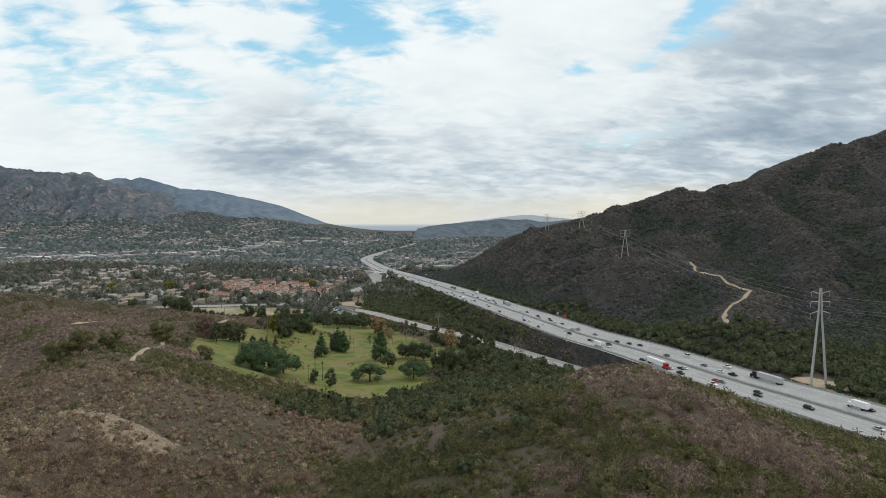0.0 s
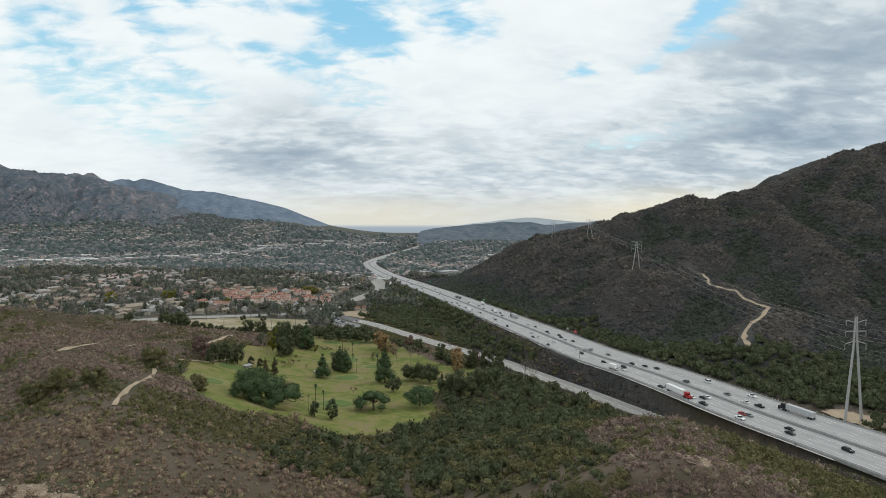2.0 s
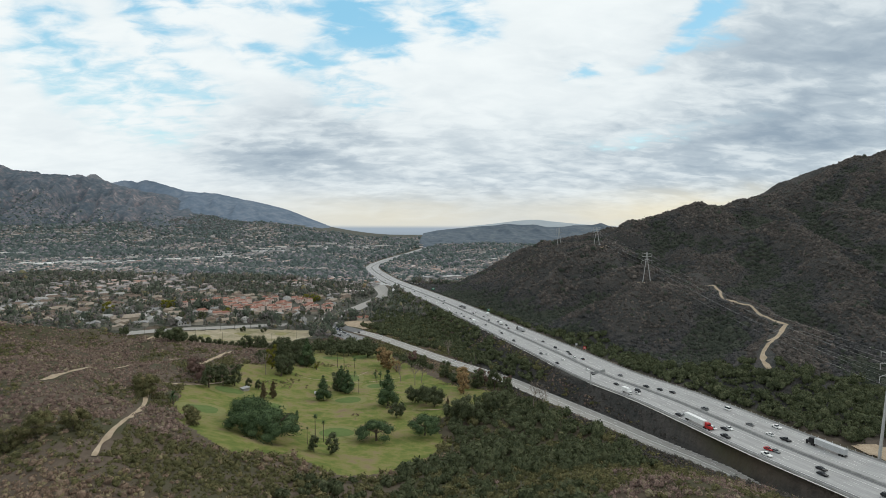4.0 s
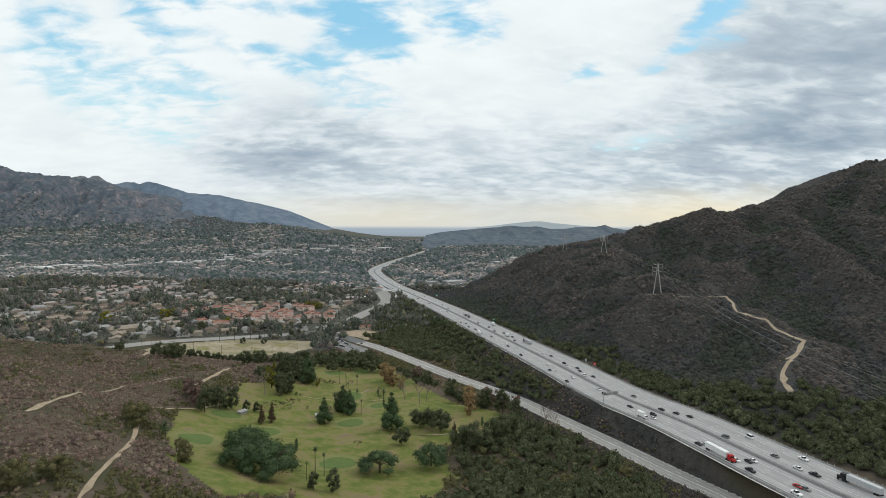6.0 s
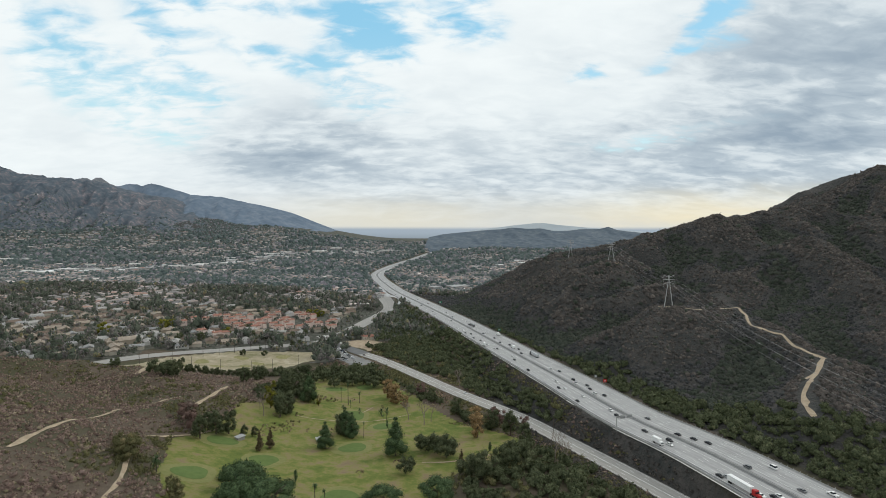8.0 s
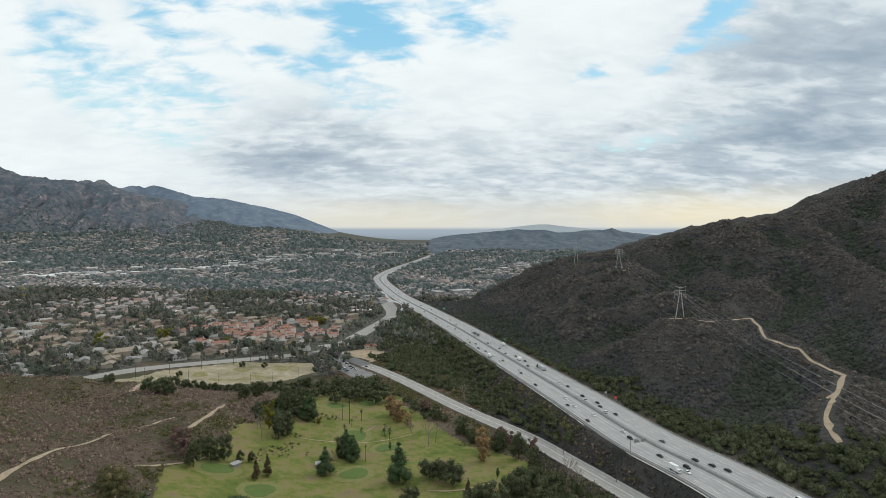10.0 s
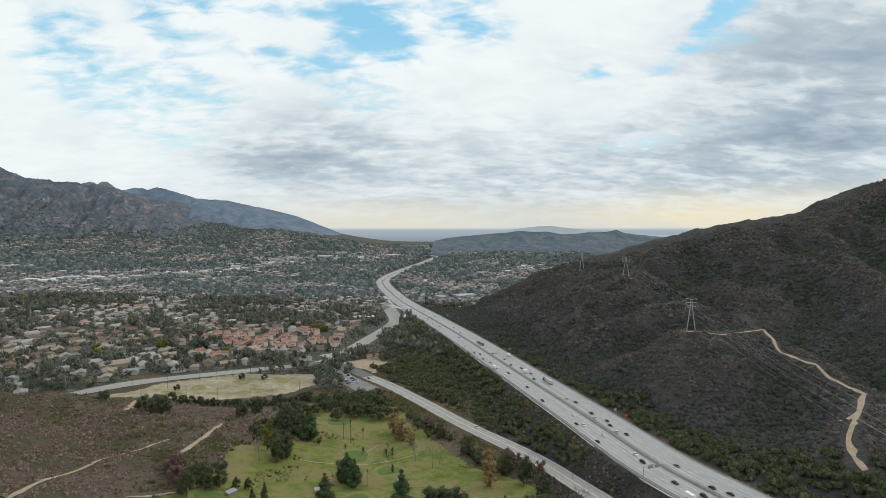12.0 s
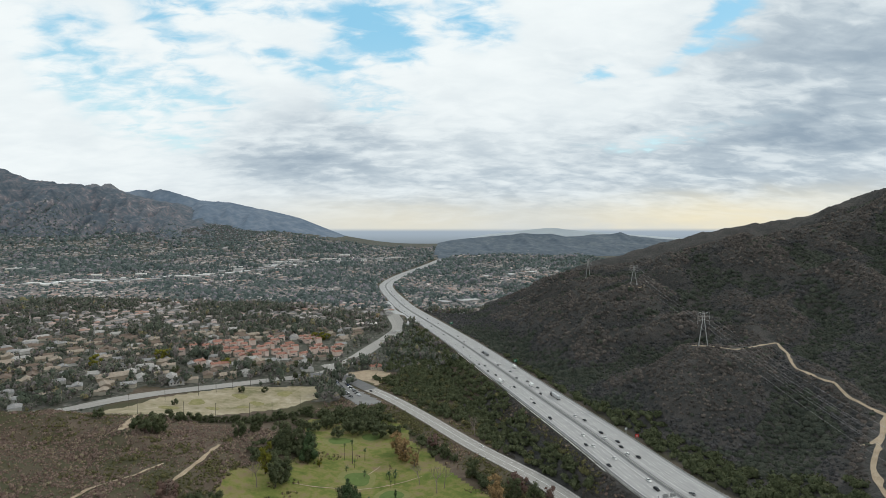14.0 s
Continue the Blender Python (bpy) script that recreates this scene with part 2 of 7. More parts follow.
def ground(x, y):
    """Height of the ground at x, y (arrays)."""
    x, y = np.asarray(x, float), np.asarray(y, float)
    base = np.interp(y, VALLEY_Y, VALLEY_Z)
    west = np.clip(-200 - x, 0, 200)
    base = base + smooth(520, 680, y) * (0.10 * west * smooth(2600, 900, y) + 0.012 * np.clip(-400 - x, 0, 4000) * smooth(600, 1500, y))
    base = base + 0.35 * np.clip(-x - 330, 0, 400) * smooth(520, 300, y) * 0.25 + 1.0 * fbm(x, y, 60, 2, 5) * smooth(900, 500, y)
    base = base + 0.040 * np.clip(y - 2300, 0, 2500) * smooth(-500, -1500, x) + 0.055 * np.clip(y - 2600, 0, 2400) * smooth(-900, -2600, x)
    side = smooth(-15, 25, x - np.interp(y, FREEWAY[:, 1], FREEWAY[:, 0])) * smooth(1500, 1250, y)
    base = base + side * np.maximum(0, np.interp(y, FREEWAY[:, 1], FREEWAY[:, 2]) + 0.5 - base)
    stack, k = [base], 5.0
    for slope, rnd, pts in RIDGES:
        stack.append(ridge_height(x, y, slope, rnd, pts))
    stack = np.array(stack)
    top = stack.max(0)
    h = top + k * np.log(np.exp((stack - top) / k).sum(0)) - 1.0
    rise = np.clip((h - base) / 45, 0, 1)
    far = 0.45 + 0.55 * smooth(300, 700, np.hypot(x, y))
    gully = 1 - 2 * np.abs(fbm(x + 0.4 * y, y - 0.3 * x, 95, 4, 11))
    spur = spurs(x, y)
    cut = smooth(60, 150, x) * smooth(300, 500, y) * smooth(1700, 1300, y)
    for pts in QUIET:
        cut = cut * smooth(8, 75, near_line(x, y, pts)[0])
    h = h + far * rise * (5.5 * gully * (1 - 0.7 * cut) + 19.0 * cut * spur - 3.0 - 2.0 * cut + 2.0 * fbm(x, y, 22, 3, 31))
    d, z = near_line(x, y, TRACK)
    k = smooth(3, 26, d)
    h = h * k + z[..., 0] * (1 - k)
    d, z = near_line(x, y, FREEWAY[::5])
    k = smooth(27, np.where(x > np.interp(y, FREEWAY[:, 1], FREEWAY[:, 0]), 92, 58), d)
    h = h * k + (z[..., 0] - 0.5) * (1 - k)
    d2, z2 = near_line(x, y, CANYON_ROAD[::3])
    k = smooth(8, 24, d2)
    h = h * k + (z2[..., 0] - 0.4) * (1 - k)
    k = 1 - (1 - smooth(25.5, 31, d)) * smooth(8.2, 13, d2)
    return h * k + (z[..., 0] - 0.5) * (1 - k)

# ---- materials ----
def material(name, stops, scale, rough=0.9, bump=0.0, bump_scale=None, island=0.0, detail=5, metallic=0.0, second=None, random_object=False, coords="Object", leaf=0.0, grain=1.3, tint=(0.92, 0.95, 1.04)):
    """A surface whose colour runs through stops by a noise of that scale (1/m); island: how far each loose piece differs in tone."""
    if leaf:
        stops = [(p, (c[0] * tint[0], c[1] * tint[1], c[2] * tint[2])) for p, c in stops]
    m = bpy.data.materials.new(name)
    m.use_nodes = True
    t = Tree(m)
    vec = t.node("ShaderNodeTexCoord").outputs[coords] if coords != "World" else t.node("ShaderNodeNewGeometry").outputs["Position"]
    n = t.noise(vec, scale, detail, 0.6)
    if leaf:
        n = t.span(n, 0.3, 0.7)
    fac = n
    if second:
        n2 = t.noise(vec, second, 3, 0.55)
        fac = t.math("ADD", t.math("MULTIPLY", n, 0.5), t.math("MULTIPLY", n2, 0.5))
    if island:
        r = t.node("ShaderNodeObjectInfo").outputs["Random"] if random_object else t.node("ShaderNodeNewGeometry").outputs["Random Per Island"]
        fac = t.math("ADD", t.math("MULTIPLY", fac, 1 - island), t.math("MULTIPLY", r, island))
    wide = 0.5 if island else 0.30
    col = t.ramp(t.span(fac, 0.5 - wide * (1 if island else 0.8), 0.5 + wide * (1 if island else 0.8)) if not island else fac, stops)
    if leaf:
        speck = t.noise(vec, grain, 3, 0.7)
        col = t.mix(1.0, col, t.ramp(speck, [(0.35, (0.50, 0.50, 0.52)), (0.5, (1.0, 1.0, 1.0)), (0.65, (1.62, 1.58, 1.55))]), "MULTIPLY")
    p = t.node("ShaderNodeBsdfPrincipled", {"Base Color": col, "Roughness": rough, "Metallic": metallic, "Specular IOR Level": 0.1 if leaf else 0.25})
    if leaf:
        b = t.node("ShaderNodeBump", {"Height": speck, "Strength": 0.7, "Distance": 0.9 / grain})
        t.t.links.new(b.outputs[0], p.inputs["Normal"])
    if bump:
        h = t.noise(vec, bump_scale or scale * 4, 4, 0.6)
        b = t.node("ShaderNodeBump", {"Height": h, "Strength": bump, "Distance": 0.5})
        t.t.links.new(b.outputs[0], p.inputs["Normal"])
    out = p.outputs[0]
    if leaf:
        thin = t.node("ShaderNodeBsdfTranslucent", {"Color": col})
        out = t.node("ShaderNodeMixShader", {0: leaf, 1: out, 2: thin.outputs[0]}).outputs[0]
    t.node("ShaderNodeOutputMaterial", {0: out})
    return m


def plain(name, colour, rough=0.6, metallic=0.0, vary=0.12, scale=2.0):
    lo = tuple(c * (1 - vary) for c in colour)
    hi = tuple(min(1, c * (1 + vary)) for c in colour)
    return material(name, [(0.0, lo), (1.0, hi)], scale, rough, metallic=metallic)


def ground_material():
    """Soil and dry grass, turf where the mask says so, with mown and worn patches."""
    m = bpy.data.materials.new("hill_ground")
    m.use_nodes = True
    t = Tree(m)
    pos = t.node("ShaderNodeNewGeometry").outputs["Position"]
    a, b, c = t.noise(pos, 0.02, 5, 0.6), t.noise(pos, 0.16, 6, 0.65), t.noise(pos, 1.3, 4, 0.6)
    soil = t.ramp(t.math("ADD", t.math("MULTIPLY", b, 0.7), t.math("MULTIPLY", c, 0.3)), [(0.3, (0.066, 0.051, 0.038)), (0.5, (0.104, 0.080, 0.060)), (0.64, (0.140, 0.110, 0.084)), (0.80, (0.22, 0.175, 0.13))])
    soil = t.mix(t.span(a, 0.42, 0.62), soil, (0.065, 0.063, 0.035))
    mask = t.node("ShaderNodeVertexColor")
    mask.layer_name = "cover"
    ch = t.node("ShaderNodeSeparateColor", {0: mask.outputs[0]}).outputs
    turf = t.ramp(t.math("ADD", t.math("MULTIPLY", t.noise(pos, 0.05, 6, 0.72), 0.6), t.math("MULTIPLY", b, 0.4)),
                  [(0.38, (0.090, 0.122, 0.028)), (0.455, (0.126, 0.150, 0.037)), (0.505, (0.170, 0.174, 0.053)), (0.555, (0.205, 0.178, 0.078)), (0.60, (0.205, 0.157, 0.090)), (0.70, (0.17, 0.125, 0.085))])
    straw = t.ramp(t.math("ADD", t.math("MULTIPLY", t.noise(pos, 0.05, 4, 0.6), 0.6), t.math("MULTIPLY", b, 0.4)),
                   [(0.36, (0.17, 0.165, 0.085)), (0.45, (0.27, 0.235, 0.15)), (0.55, (0.33, 0.285, 0.20)), (0.66, (0.43, 0.38, 0.29))])
    town = t.ramp(b, [(0.34, (0.048, 0.056, 0.042)), (0.47, (0.075, 0.078, 0.062)), (0.58, (0.115, 0.108, 0.094)), (0.70, (0.20, 0.19, 0.175))])
    wob = t.math("MULTIPLY", t.math("SUBTRACT", b, 0.5), 0.5)
    col = soil
    for i, kind in ((0, turf), (1, straw), (2, town)):
        col = t.mix(t.span(t.math("ADD", ch[i], wob), 0.38, 0.62), col, kind)
    brush = t.ramp(t.math("ADD", t.math("MULTIPLY", t.noise(pos, 0.03, 5, 0.7), 0.5), t.math("MULTIPLY", b, 0.5)), [(0.38, (0.038, 0.041, 0.040)), (0.5, (0.060, 0.058, 0.055)), (0.66, (0.092, 0.083, 0.077))])
    col = t.mix(mask.outputs["Alpha"], col, brush)
    tuft = t.math("ADD", t.math("MULTIPLY", c, 0.4), t.math("MULTIPLY", t.noise(pos, 0.45, 3, 0.6), t.math("MULTIPLY", mask.outputs["Alpha"], 3.0)))
    bump = t.node("ShaderNodeBump", {"Height": tuft, "Strength": 0.8, "Distance": 0.8})
    p = t.node("ShaderNodeBsdfPrincipled", {"Base Color": col, "Roughness": 0.95, "Specular IOR Level": 0.15, "Normal": bump.outputs[0]})
    t.node("ShaderNodeOutputMaterial", {0: p.outputs[0]})
    return m


GROUND = ground_material()
CONCRETE = material("pale_concrete", [(0.0, (0.33, 0.33, 0.33)), (0.5, (0.43, 0.43, 0.43)), (1.0, (0.52, 0.515, 0.50))], 0.05, 0.9, second=0.9, coords="World")
ASPHALT = material("worn_asphalt", [(0.0, (0.17, 0.17, 0.17)), (1.0, (0.25, 0.245, 0.235))], 0.08, 0.9, second=1.1, coords="World")
MEDIAN = material("dark_median_asphalt", [(0.0, (0.14, 0.14, 0.145)), (1.0, (0.21, 0.21, 0.21))], 0.1, 0.9, second=1.3, coords="World")
PAINT = plain("road_paint", (0.72, 0.72, 0.70), 0.7)
DIRT = material("pale_dirt", [(0.0, (0.239, 0.184, 0.126)), (0.5, (0.350, 0.276, 0.193)), (1.0, (0.460, 0.377, 0.280))], 0.15, 0.95, second=1.2, coords="World")
ROCK = material("pale_rock", [(0.0, (0.24, 0.19, 0.14)), (0.5, (0.36, 0.30, 0.23)), (1.0, (0.48, 0.42, 0.34))], 0.8, 0.95, bump=0.6, island=0.4)
BROWN_SHRUB = material("dry_brown_shrub", [(0.0, (0.110, 0.085, 0.062)), (0.35, (0.213, 0.158, 0.115)), (0.6, (0.305, 0.232, 0.170)), (0.8, (0.267, 0.260, 0.129)), (1.0, (0.501, 0.407, 0.298))], 0.3, 0.95, island=0.5, coords="World", leaf=0.3, grain=2.5, tint=(0.97, 0.93, 0.95))
PURPLE_SHRUB = material("dull_purple_brown_shrub", [(0.0, (0.114, 0.086, 0.071)), (0.35, (0.223, 0.160, 0.133)), (0.6, (0.317, 0.234, 0.197)), (0.8, (0.280, 0.265, 0.149)), (1.0, (0.523, 0.410, 0.342))], 0.3, 0.95, island=0.5, coords="World", leaf=0.3, grain=2.5, tint=(0.90, 0.89, 0.91))
GREEN_SHRUB = material("grey_green_shrub", [(0.0, (0.068, 0.074, 0.036)), (0.5, (0.128, 0.132, 0.060)), (0.85, (0.190, 0.178, 0.084)), (1.0, (0.250, 0.205, 0.112))], 0.3, 0.95, island=0.5, coords="World", leaf=0.3, grain=2.5, tint=(1.0, 0.95, 0.98))
BANK_SHRUB = material("dark_bank_brush", [(0.0, (0.062, 0.056, 0.048)), (0.5, (0.098, 0.088, 0.074)), (1.0, (0.150, 0.130, 0.105))], 0.2, 0.95, island=0.4, coords="World", leaf=0.3)
HILL_OAK = material("hill_scrub_oak", [(0.0, (0.044, 0.052, 0.040)), (0.5, (0.070, 0.079, 0.056)), (1.0, (0.110, 0.114, 0.082))], 0.12, 0.95, island=0.5, coords="World", leaf=0.3)
HILL_SHRUB = material("hill_chaparral", [(0.0, (0.041, 0.043, 0.041)), (0.4, (0.073, 0.073, 0.068)), (0.7, (0.099, 0.094, 0.087)), (1.0, (0.138, 0.126, 0.117))], 0.12, 0.95, island=0.5, coords="World", leaf=0.3)
CREST_SHRUB = material("dry_crest_chaparral", [(0.0, (0.059, 0.056, 0.049)), (0.4, (0.104, 0.091, 0.076)), (0.7, (0.148, 0.125, 0.102)), (1.0, (0.211, 0.176, 0.142))], 0.12, 0.95, island=0.5, coords="World", leaf=0.3)
OAK = material("oak_leaves", [(0.0, (0.050, 0.062, 0.036)), (0.5, (0.085, 0.102, 0.056)), (0.85, (0.125, 0.138, 0.080)), (1.0, (0.165, 0.165, 0.092))], 0.22, 0.85, island=0.5, coords="World", leaf=0.3, tint=(0.98, 0.97, 0.92))
PINE = material("pine_needles", [(0.0, (0.050, 0.078, 0.036)), (0.6, (0.088, 0.128, 0.054)), (1.0, (0.130, 0.170, 0.072))], 0.4, 0.85, island=0.5, coords="World", leaf=0.3)
YELLOW_LEAF = material("yellow_green_leaves", [(0.0, (0.09, 0.095, 0.015)), (1.0, (0.22, 0.20, 0.03))], 0.9, 0.85, island=0.6, coords="World", leaf=0.3)
ORANGE_LEAF = material("orange_brown_leaves", [(0.0, (0.189, 0.123, 0.060)), (1.0, (0.406, 0.271, 0.120))], 0.9, 0.9, island=0.6, coords="World", leaf=0.3)
BARE = material("bare_twigs", [(0.0, (0.16, 0.125, 0.10)), (1.0, (0.31, 0.26, 0.22))], 0.9, 0.95, island=0.5, coords="World")
RED_TWIG = material("reddish_twigs", [(0.0, (0.085, 0.05, 0.042)), (1.0, (0.17, 0.11, 0.09))], 0.9, 0.95, island=0.5, coords="World")
BARK = material("bark", [(0.0, (0.06, 0.045, 0.035)), (1.0, (0.15, 0.12, 0.095))], 1.5, 0.95, coords="World")
TOWN_LEAF = material("town_tree_leaves", [(0.0, (0.068, 0.083, 0.061)), (0.38, (0.112, 0.130, 0.087)), (0.52, (0.147, 0.159, 0.109)), (0.64, (0.201, 0.177, 0.151)), (0.78, (0.235, 0.205, 0.185)), (0.90, (0.260, 0.236, 0.106)), (1.0, (0.337, 0.236, 0.153))], 0.05, 0.9, island=0.6, grain=0.9, coords="World", leaf=0.3)
# greyer, bluer and paler than TOWN_LEAF: distance haze put into the leaf colour
HAZED_LEAF = material("hazed_tree_leaves", [(0.0, (0.070, 0.092, 0.089)), (0.45, (0.121, 0.155, 0.132)), (0.65, (0.177, 0.198, 0.176)), (0.82, (0.290, 0.257, 0.270)), (1.0, (0.419, 0.385, 0.270))], 0.03, 0.9, island=0.6, grain=0.5, coords="World", leaf=0.3)
STEEL = plain("galvanised_steel", (0.42, 0.42, 0.41), 0.55, 0.3)
WIRE = plain("aluminium_wire", (0.33, 0.33, 0.33), 0.5, 0.4)

# ---- the ground: one sheet out to the horizon ----
def inside(x, y, poly):
    """Which points lie in a polygon."""
    p = np.array(poly, float)
    hit = np.zeros(np.shape(x), bool)
    for a, b in zip(p, np.roll(p, -1, 0)):
        hit ^= ((a[1] > y) != (b[1] > y)) & (x < (b[0] - a[0]) * (y - a[1]) / (b[1] - a[1] + 1e-9) + a[0])
    return hit


GOLF = [(-172, 375), (-152, 325), (-120, 268), (-96, 256), (-76, 278), (-49, 262), (-20, 288), (-8, 330), (-15, 372), (17, 400), (40, 408), (34, 445), (0, 489), (-35, 536), (-66, 600),
        (-84, 640), (-112, 662), (-150, 640), (-172, 612), (-150, 580), (-140, 560), (-134, 519), (-154, 490), (-167, 465), (-163, 418)]
RANGE = [(-348, 590), (-350, 612), (-326, 658), (-271, 722), (-193, 757), (-182, 741), (-174, 700), (-200, 664), (-235, 628), (-270, 598), (-305, 575)]


def sheet(name, xs, ys, zs, mat, closed=False):
    """A grid of points as one mesh."""
    r, c = xs.shape
    me = bpy.data.meshes.new(name)
    i = np.arange(r * c).reshape(r, c)
    q = np.stack([i[:-1, :-1], i[:-1, 1:], i[1:, 1:], i[1:, :-1]], -1).reshape(-1, 4)
    quads_into(me, np.stack([xs, ys, zs], -1).reshape(-1, 3), q)
    me.materials.append(mat)
    me.polygons.foreach_set("use_smooth", np.ones(len(q), bool))
    return new(name, me)


def quads_into(me, verts, faces, normals=None):
    n, k = faces.shape
    me.vertices.add(len(verts))
    me.vertices.foreach_set("co", np.asarray(verts, np.float32).ravel())
    me.loops.add(n * k)
    me.loops.foreach_set("vertex_index", np.asarray(faces, np.int32).ravel())
    me.polygons.add(n)
    me.polygons.foreach_set("loop_start", np.arange(0, n * k, k, dtype=np.int32))
    me.update(calc_edges=True)
    if normals is not None:
        me.attributes.new("custom_normal", "FLOAT_VECTOR", "POINT").data.foreach_set("vector", np.asarray(normals, np.float32).ravel())


def is_town(x, y):
    d, _ = near_line(x, y, FREEWAY[::6])
    right = x > np.interp(y, FREEWAY[:, 1], FREEWAY[:, 0])
    t = ((y > 690) | ((x < -360) & (y > 600 - 0.25 * (-360 - x)))) & ~inside(x, y, RANGE) & (d > 34)
    t &= ~(right & (ground(x, y) > np.interp(y, VALLEY_Y, VALLEY_Z) + 9))
    t &= ~(right & (y < 1300))
    t &= ~((x < -1500) & (y > 3560 + 260 * fbm(x, y, 260, 3, 97)))
    return t & ~((x > -150) & (x < 100) & (y < 830) & ~right)


az = np.radians(np.concatenate([np.arange(-180, -56, 6.0), np.arange(-56, 56, 0.3), np.arange(56, 180.1, 6.0)]))
rad = np.concatenate([[0.5, 8, 16, 25], np.geomspace(34, 900, 400), np.geomspace(907, 1500, 95), np.geomspace(1512, 2600, 62), np.geomspace(2640, 6200, 40)])
gx, gy = np.sin(az)[None] * rad[:, None], np.cos(az)[None] * rad[:, None]
gy = np.minimum(gy, 4985.0)
GRID = ground(gx, gy)
land = sheet("ground", gx, gy, GRID, GROUND)
tagged(land, "brown chaparral hills and valley floor with turf and dry soil", "ground", kind="structure")
cover = land.data.color_attributes.new("cover", "FLOAT_COLOR", "POINT")
cols = np.zeros((gx.size, 4), np.float32)
fx, fy = gx.ravel(), gy.ravel()
wx, wy = fx + 5 * fbm(fx, fy, 30, 2, 3), fy + 5 * fbm(fx, fy, 30, 2, 4)
cols[:, 0], cols[:, 1], cols[:, 2], cols[:, 3] = inside(wx, wy, GOLF), inside(wx, wy, RANGE), is_town(fx, fy), 0
lift_ = ground(fx, fy) - np.interp(fy, VALLEY_Y, VALLEY_Z)
side = fx - np.interp(fy, FREEWAY[:, 1], FREEWAY[:, 0])
cols[:, 3] = np.maximum(smooth(3, 9, lift_) * smooth(26, 40, side) * (fy > 100), (fy > 3200) & (fx < -600) & (cols[:, 2] < 0.5))
cols[:, 3] = np.maximum(cols[:, 3], smooth(-78, -66, side) * smooth(-22, -27, side) * (fy > 90) * (fy < 700) * (1 - cols[:, 0]))
cover.data.foreach_set("color", cols.ravel())


def surface(x, y):
    """Height of the ground sheet itself at x, y (arrays)."""
    x, y = np.asarray(x, float), np.asarray(y, float)
    i = np.clip(np.interp(np.hypot(x, y), rad, np.arange(len(rad))), 0, len(rad) - 1.001)
    j = np.clip(np.interp(np.arctan2(x, y), az, np.arange(len(az))), 0, len(az) - 1.001)
    a, b = i.astype(int), j.astype(int)
    u, v = i - a, j - b
    return (GRID[a, b] * (1 - u) + GRID[a + 1, b] * u) * (1 - v) + (GRID[a, b + 1] * (1 - u) + GRID[a + 1, b + 1] * u) * v


# ---- building helpers ----
def part(name, bm, mat, parent, label=""):
    """Links a bmesh as one mesh object under a thing or part."""
    me = bpy.data.meshes.new(name)
    bm.to_mesh(me)
    bm.free()
    me.materials.append(mat)
    ob = new(name, me)
    ob.parent = parent
    return tagged(ob, label) if label else ob


def piece(name, me, parent, m):
    """Another object on a mesh that is already there."""
    ob = new(name, me)
    ob.parent, ob.matrix_basis = parent, m
    return ob


def box(bm, size, at=(0, 0, 0), m=None, bevel=0.0):
    mat = Matrix.Translation(at) @ (m or Matrix()) @ Matrix.Diagonal((*size, 1))
    r = bmesh.ops.create_cube(bm, size=1, matrix=mat)
    if bevel:
        edges = {e for v in r["verts"] for e in v.link_edges}
        bmesh.ops.bevel(bm, geom=list(edges), offset=bevel, segments=1, affect="EDGES")
    return r["verts"]


def rod(bm, a, b, r0, r1=None, sides=6):
    """A tapered round bar from a to b."""
    a, b = Vector(a), Vector(b)
    m = Matrix.Translation((a + b) / 2) @ (b - a).to_track_quat("Z", "Y").to_matrix().to_4x4()
    bmesh.ops.create_cone(bm, cap_ends=True, segments=sides, radius1=r0, radius2=r0 if r1 is None else r1, depth=(b - a).length, matrix=m)


def mesh_of(name, bm, mat):
    me = bpy.data.meshes.new(name)
    bm.to_mesh(me)
    bm.free()
    me.materials.append(mat)
    return me


def along(line, dist_y, off):
    """Place, height and heading (degrees) on a line where its y is dist_y, off metres to its right."""
    i = int(np.argmin(np.abs(line[:, 1] - dist_y)))
    j, k = max(0, i - 1), min(len(line) - 1, i + 1)
    d = (line[k, :2] - line[j, :2]) / np.linalg.norm(line[k, :2] - line[j, :2])
    x0 = np.interp(dist_y, line[:, 1], line[:, 0])
    z = np.interp(dist_y, line[:, 1], line[:, 2])
    return x0 + d[1] * off, dist_y - d[0] * off, z, math.degrees(math.atan2(d[1], d[0]))


def walked(line, step):
    """Points at equal steps along a line, as (x, y, z, heading)."""
    seg = np.linalg.norm(np.diff(line[:, :2], axis=0), axis=1)
    s = np.concatenate([[0], np.cumsum(seg)])
    at = np.arange(0, s[-1], step)
    xs, ys, zs = (np.interp(at, s, line[:, i]) for i in range(3))
    return np.column_stack([xs, ys, zs, np.arctan2(np.gradient(ys), np.gradient(xs))])


def gz(x, y):
    return float(surface(np.array([x]), np.array([y]))[0])


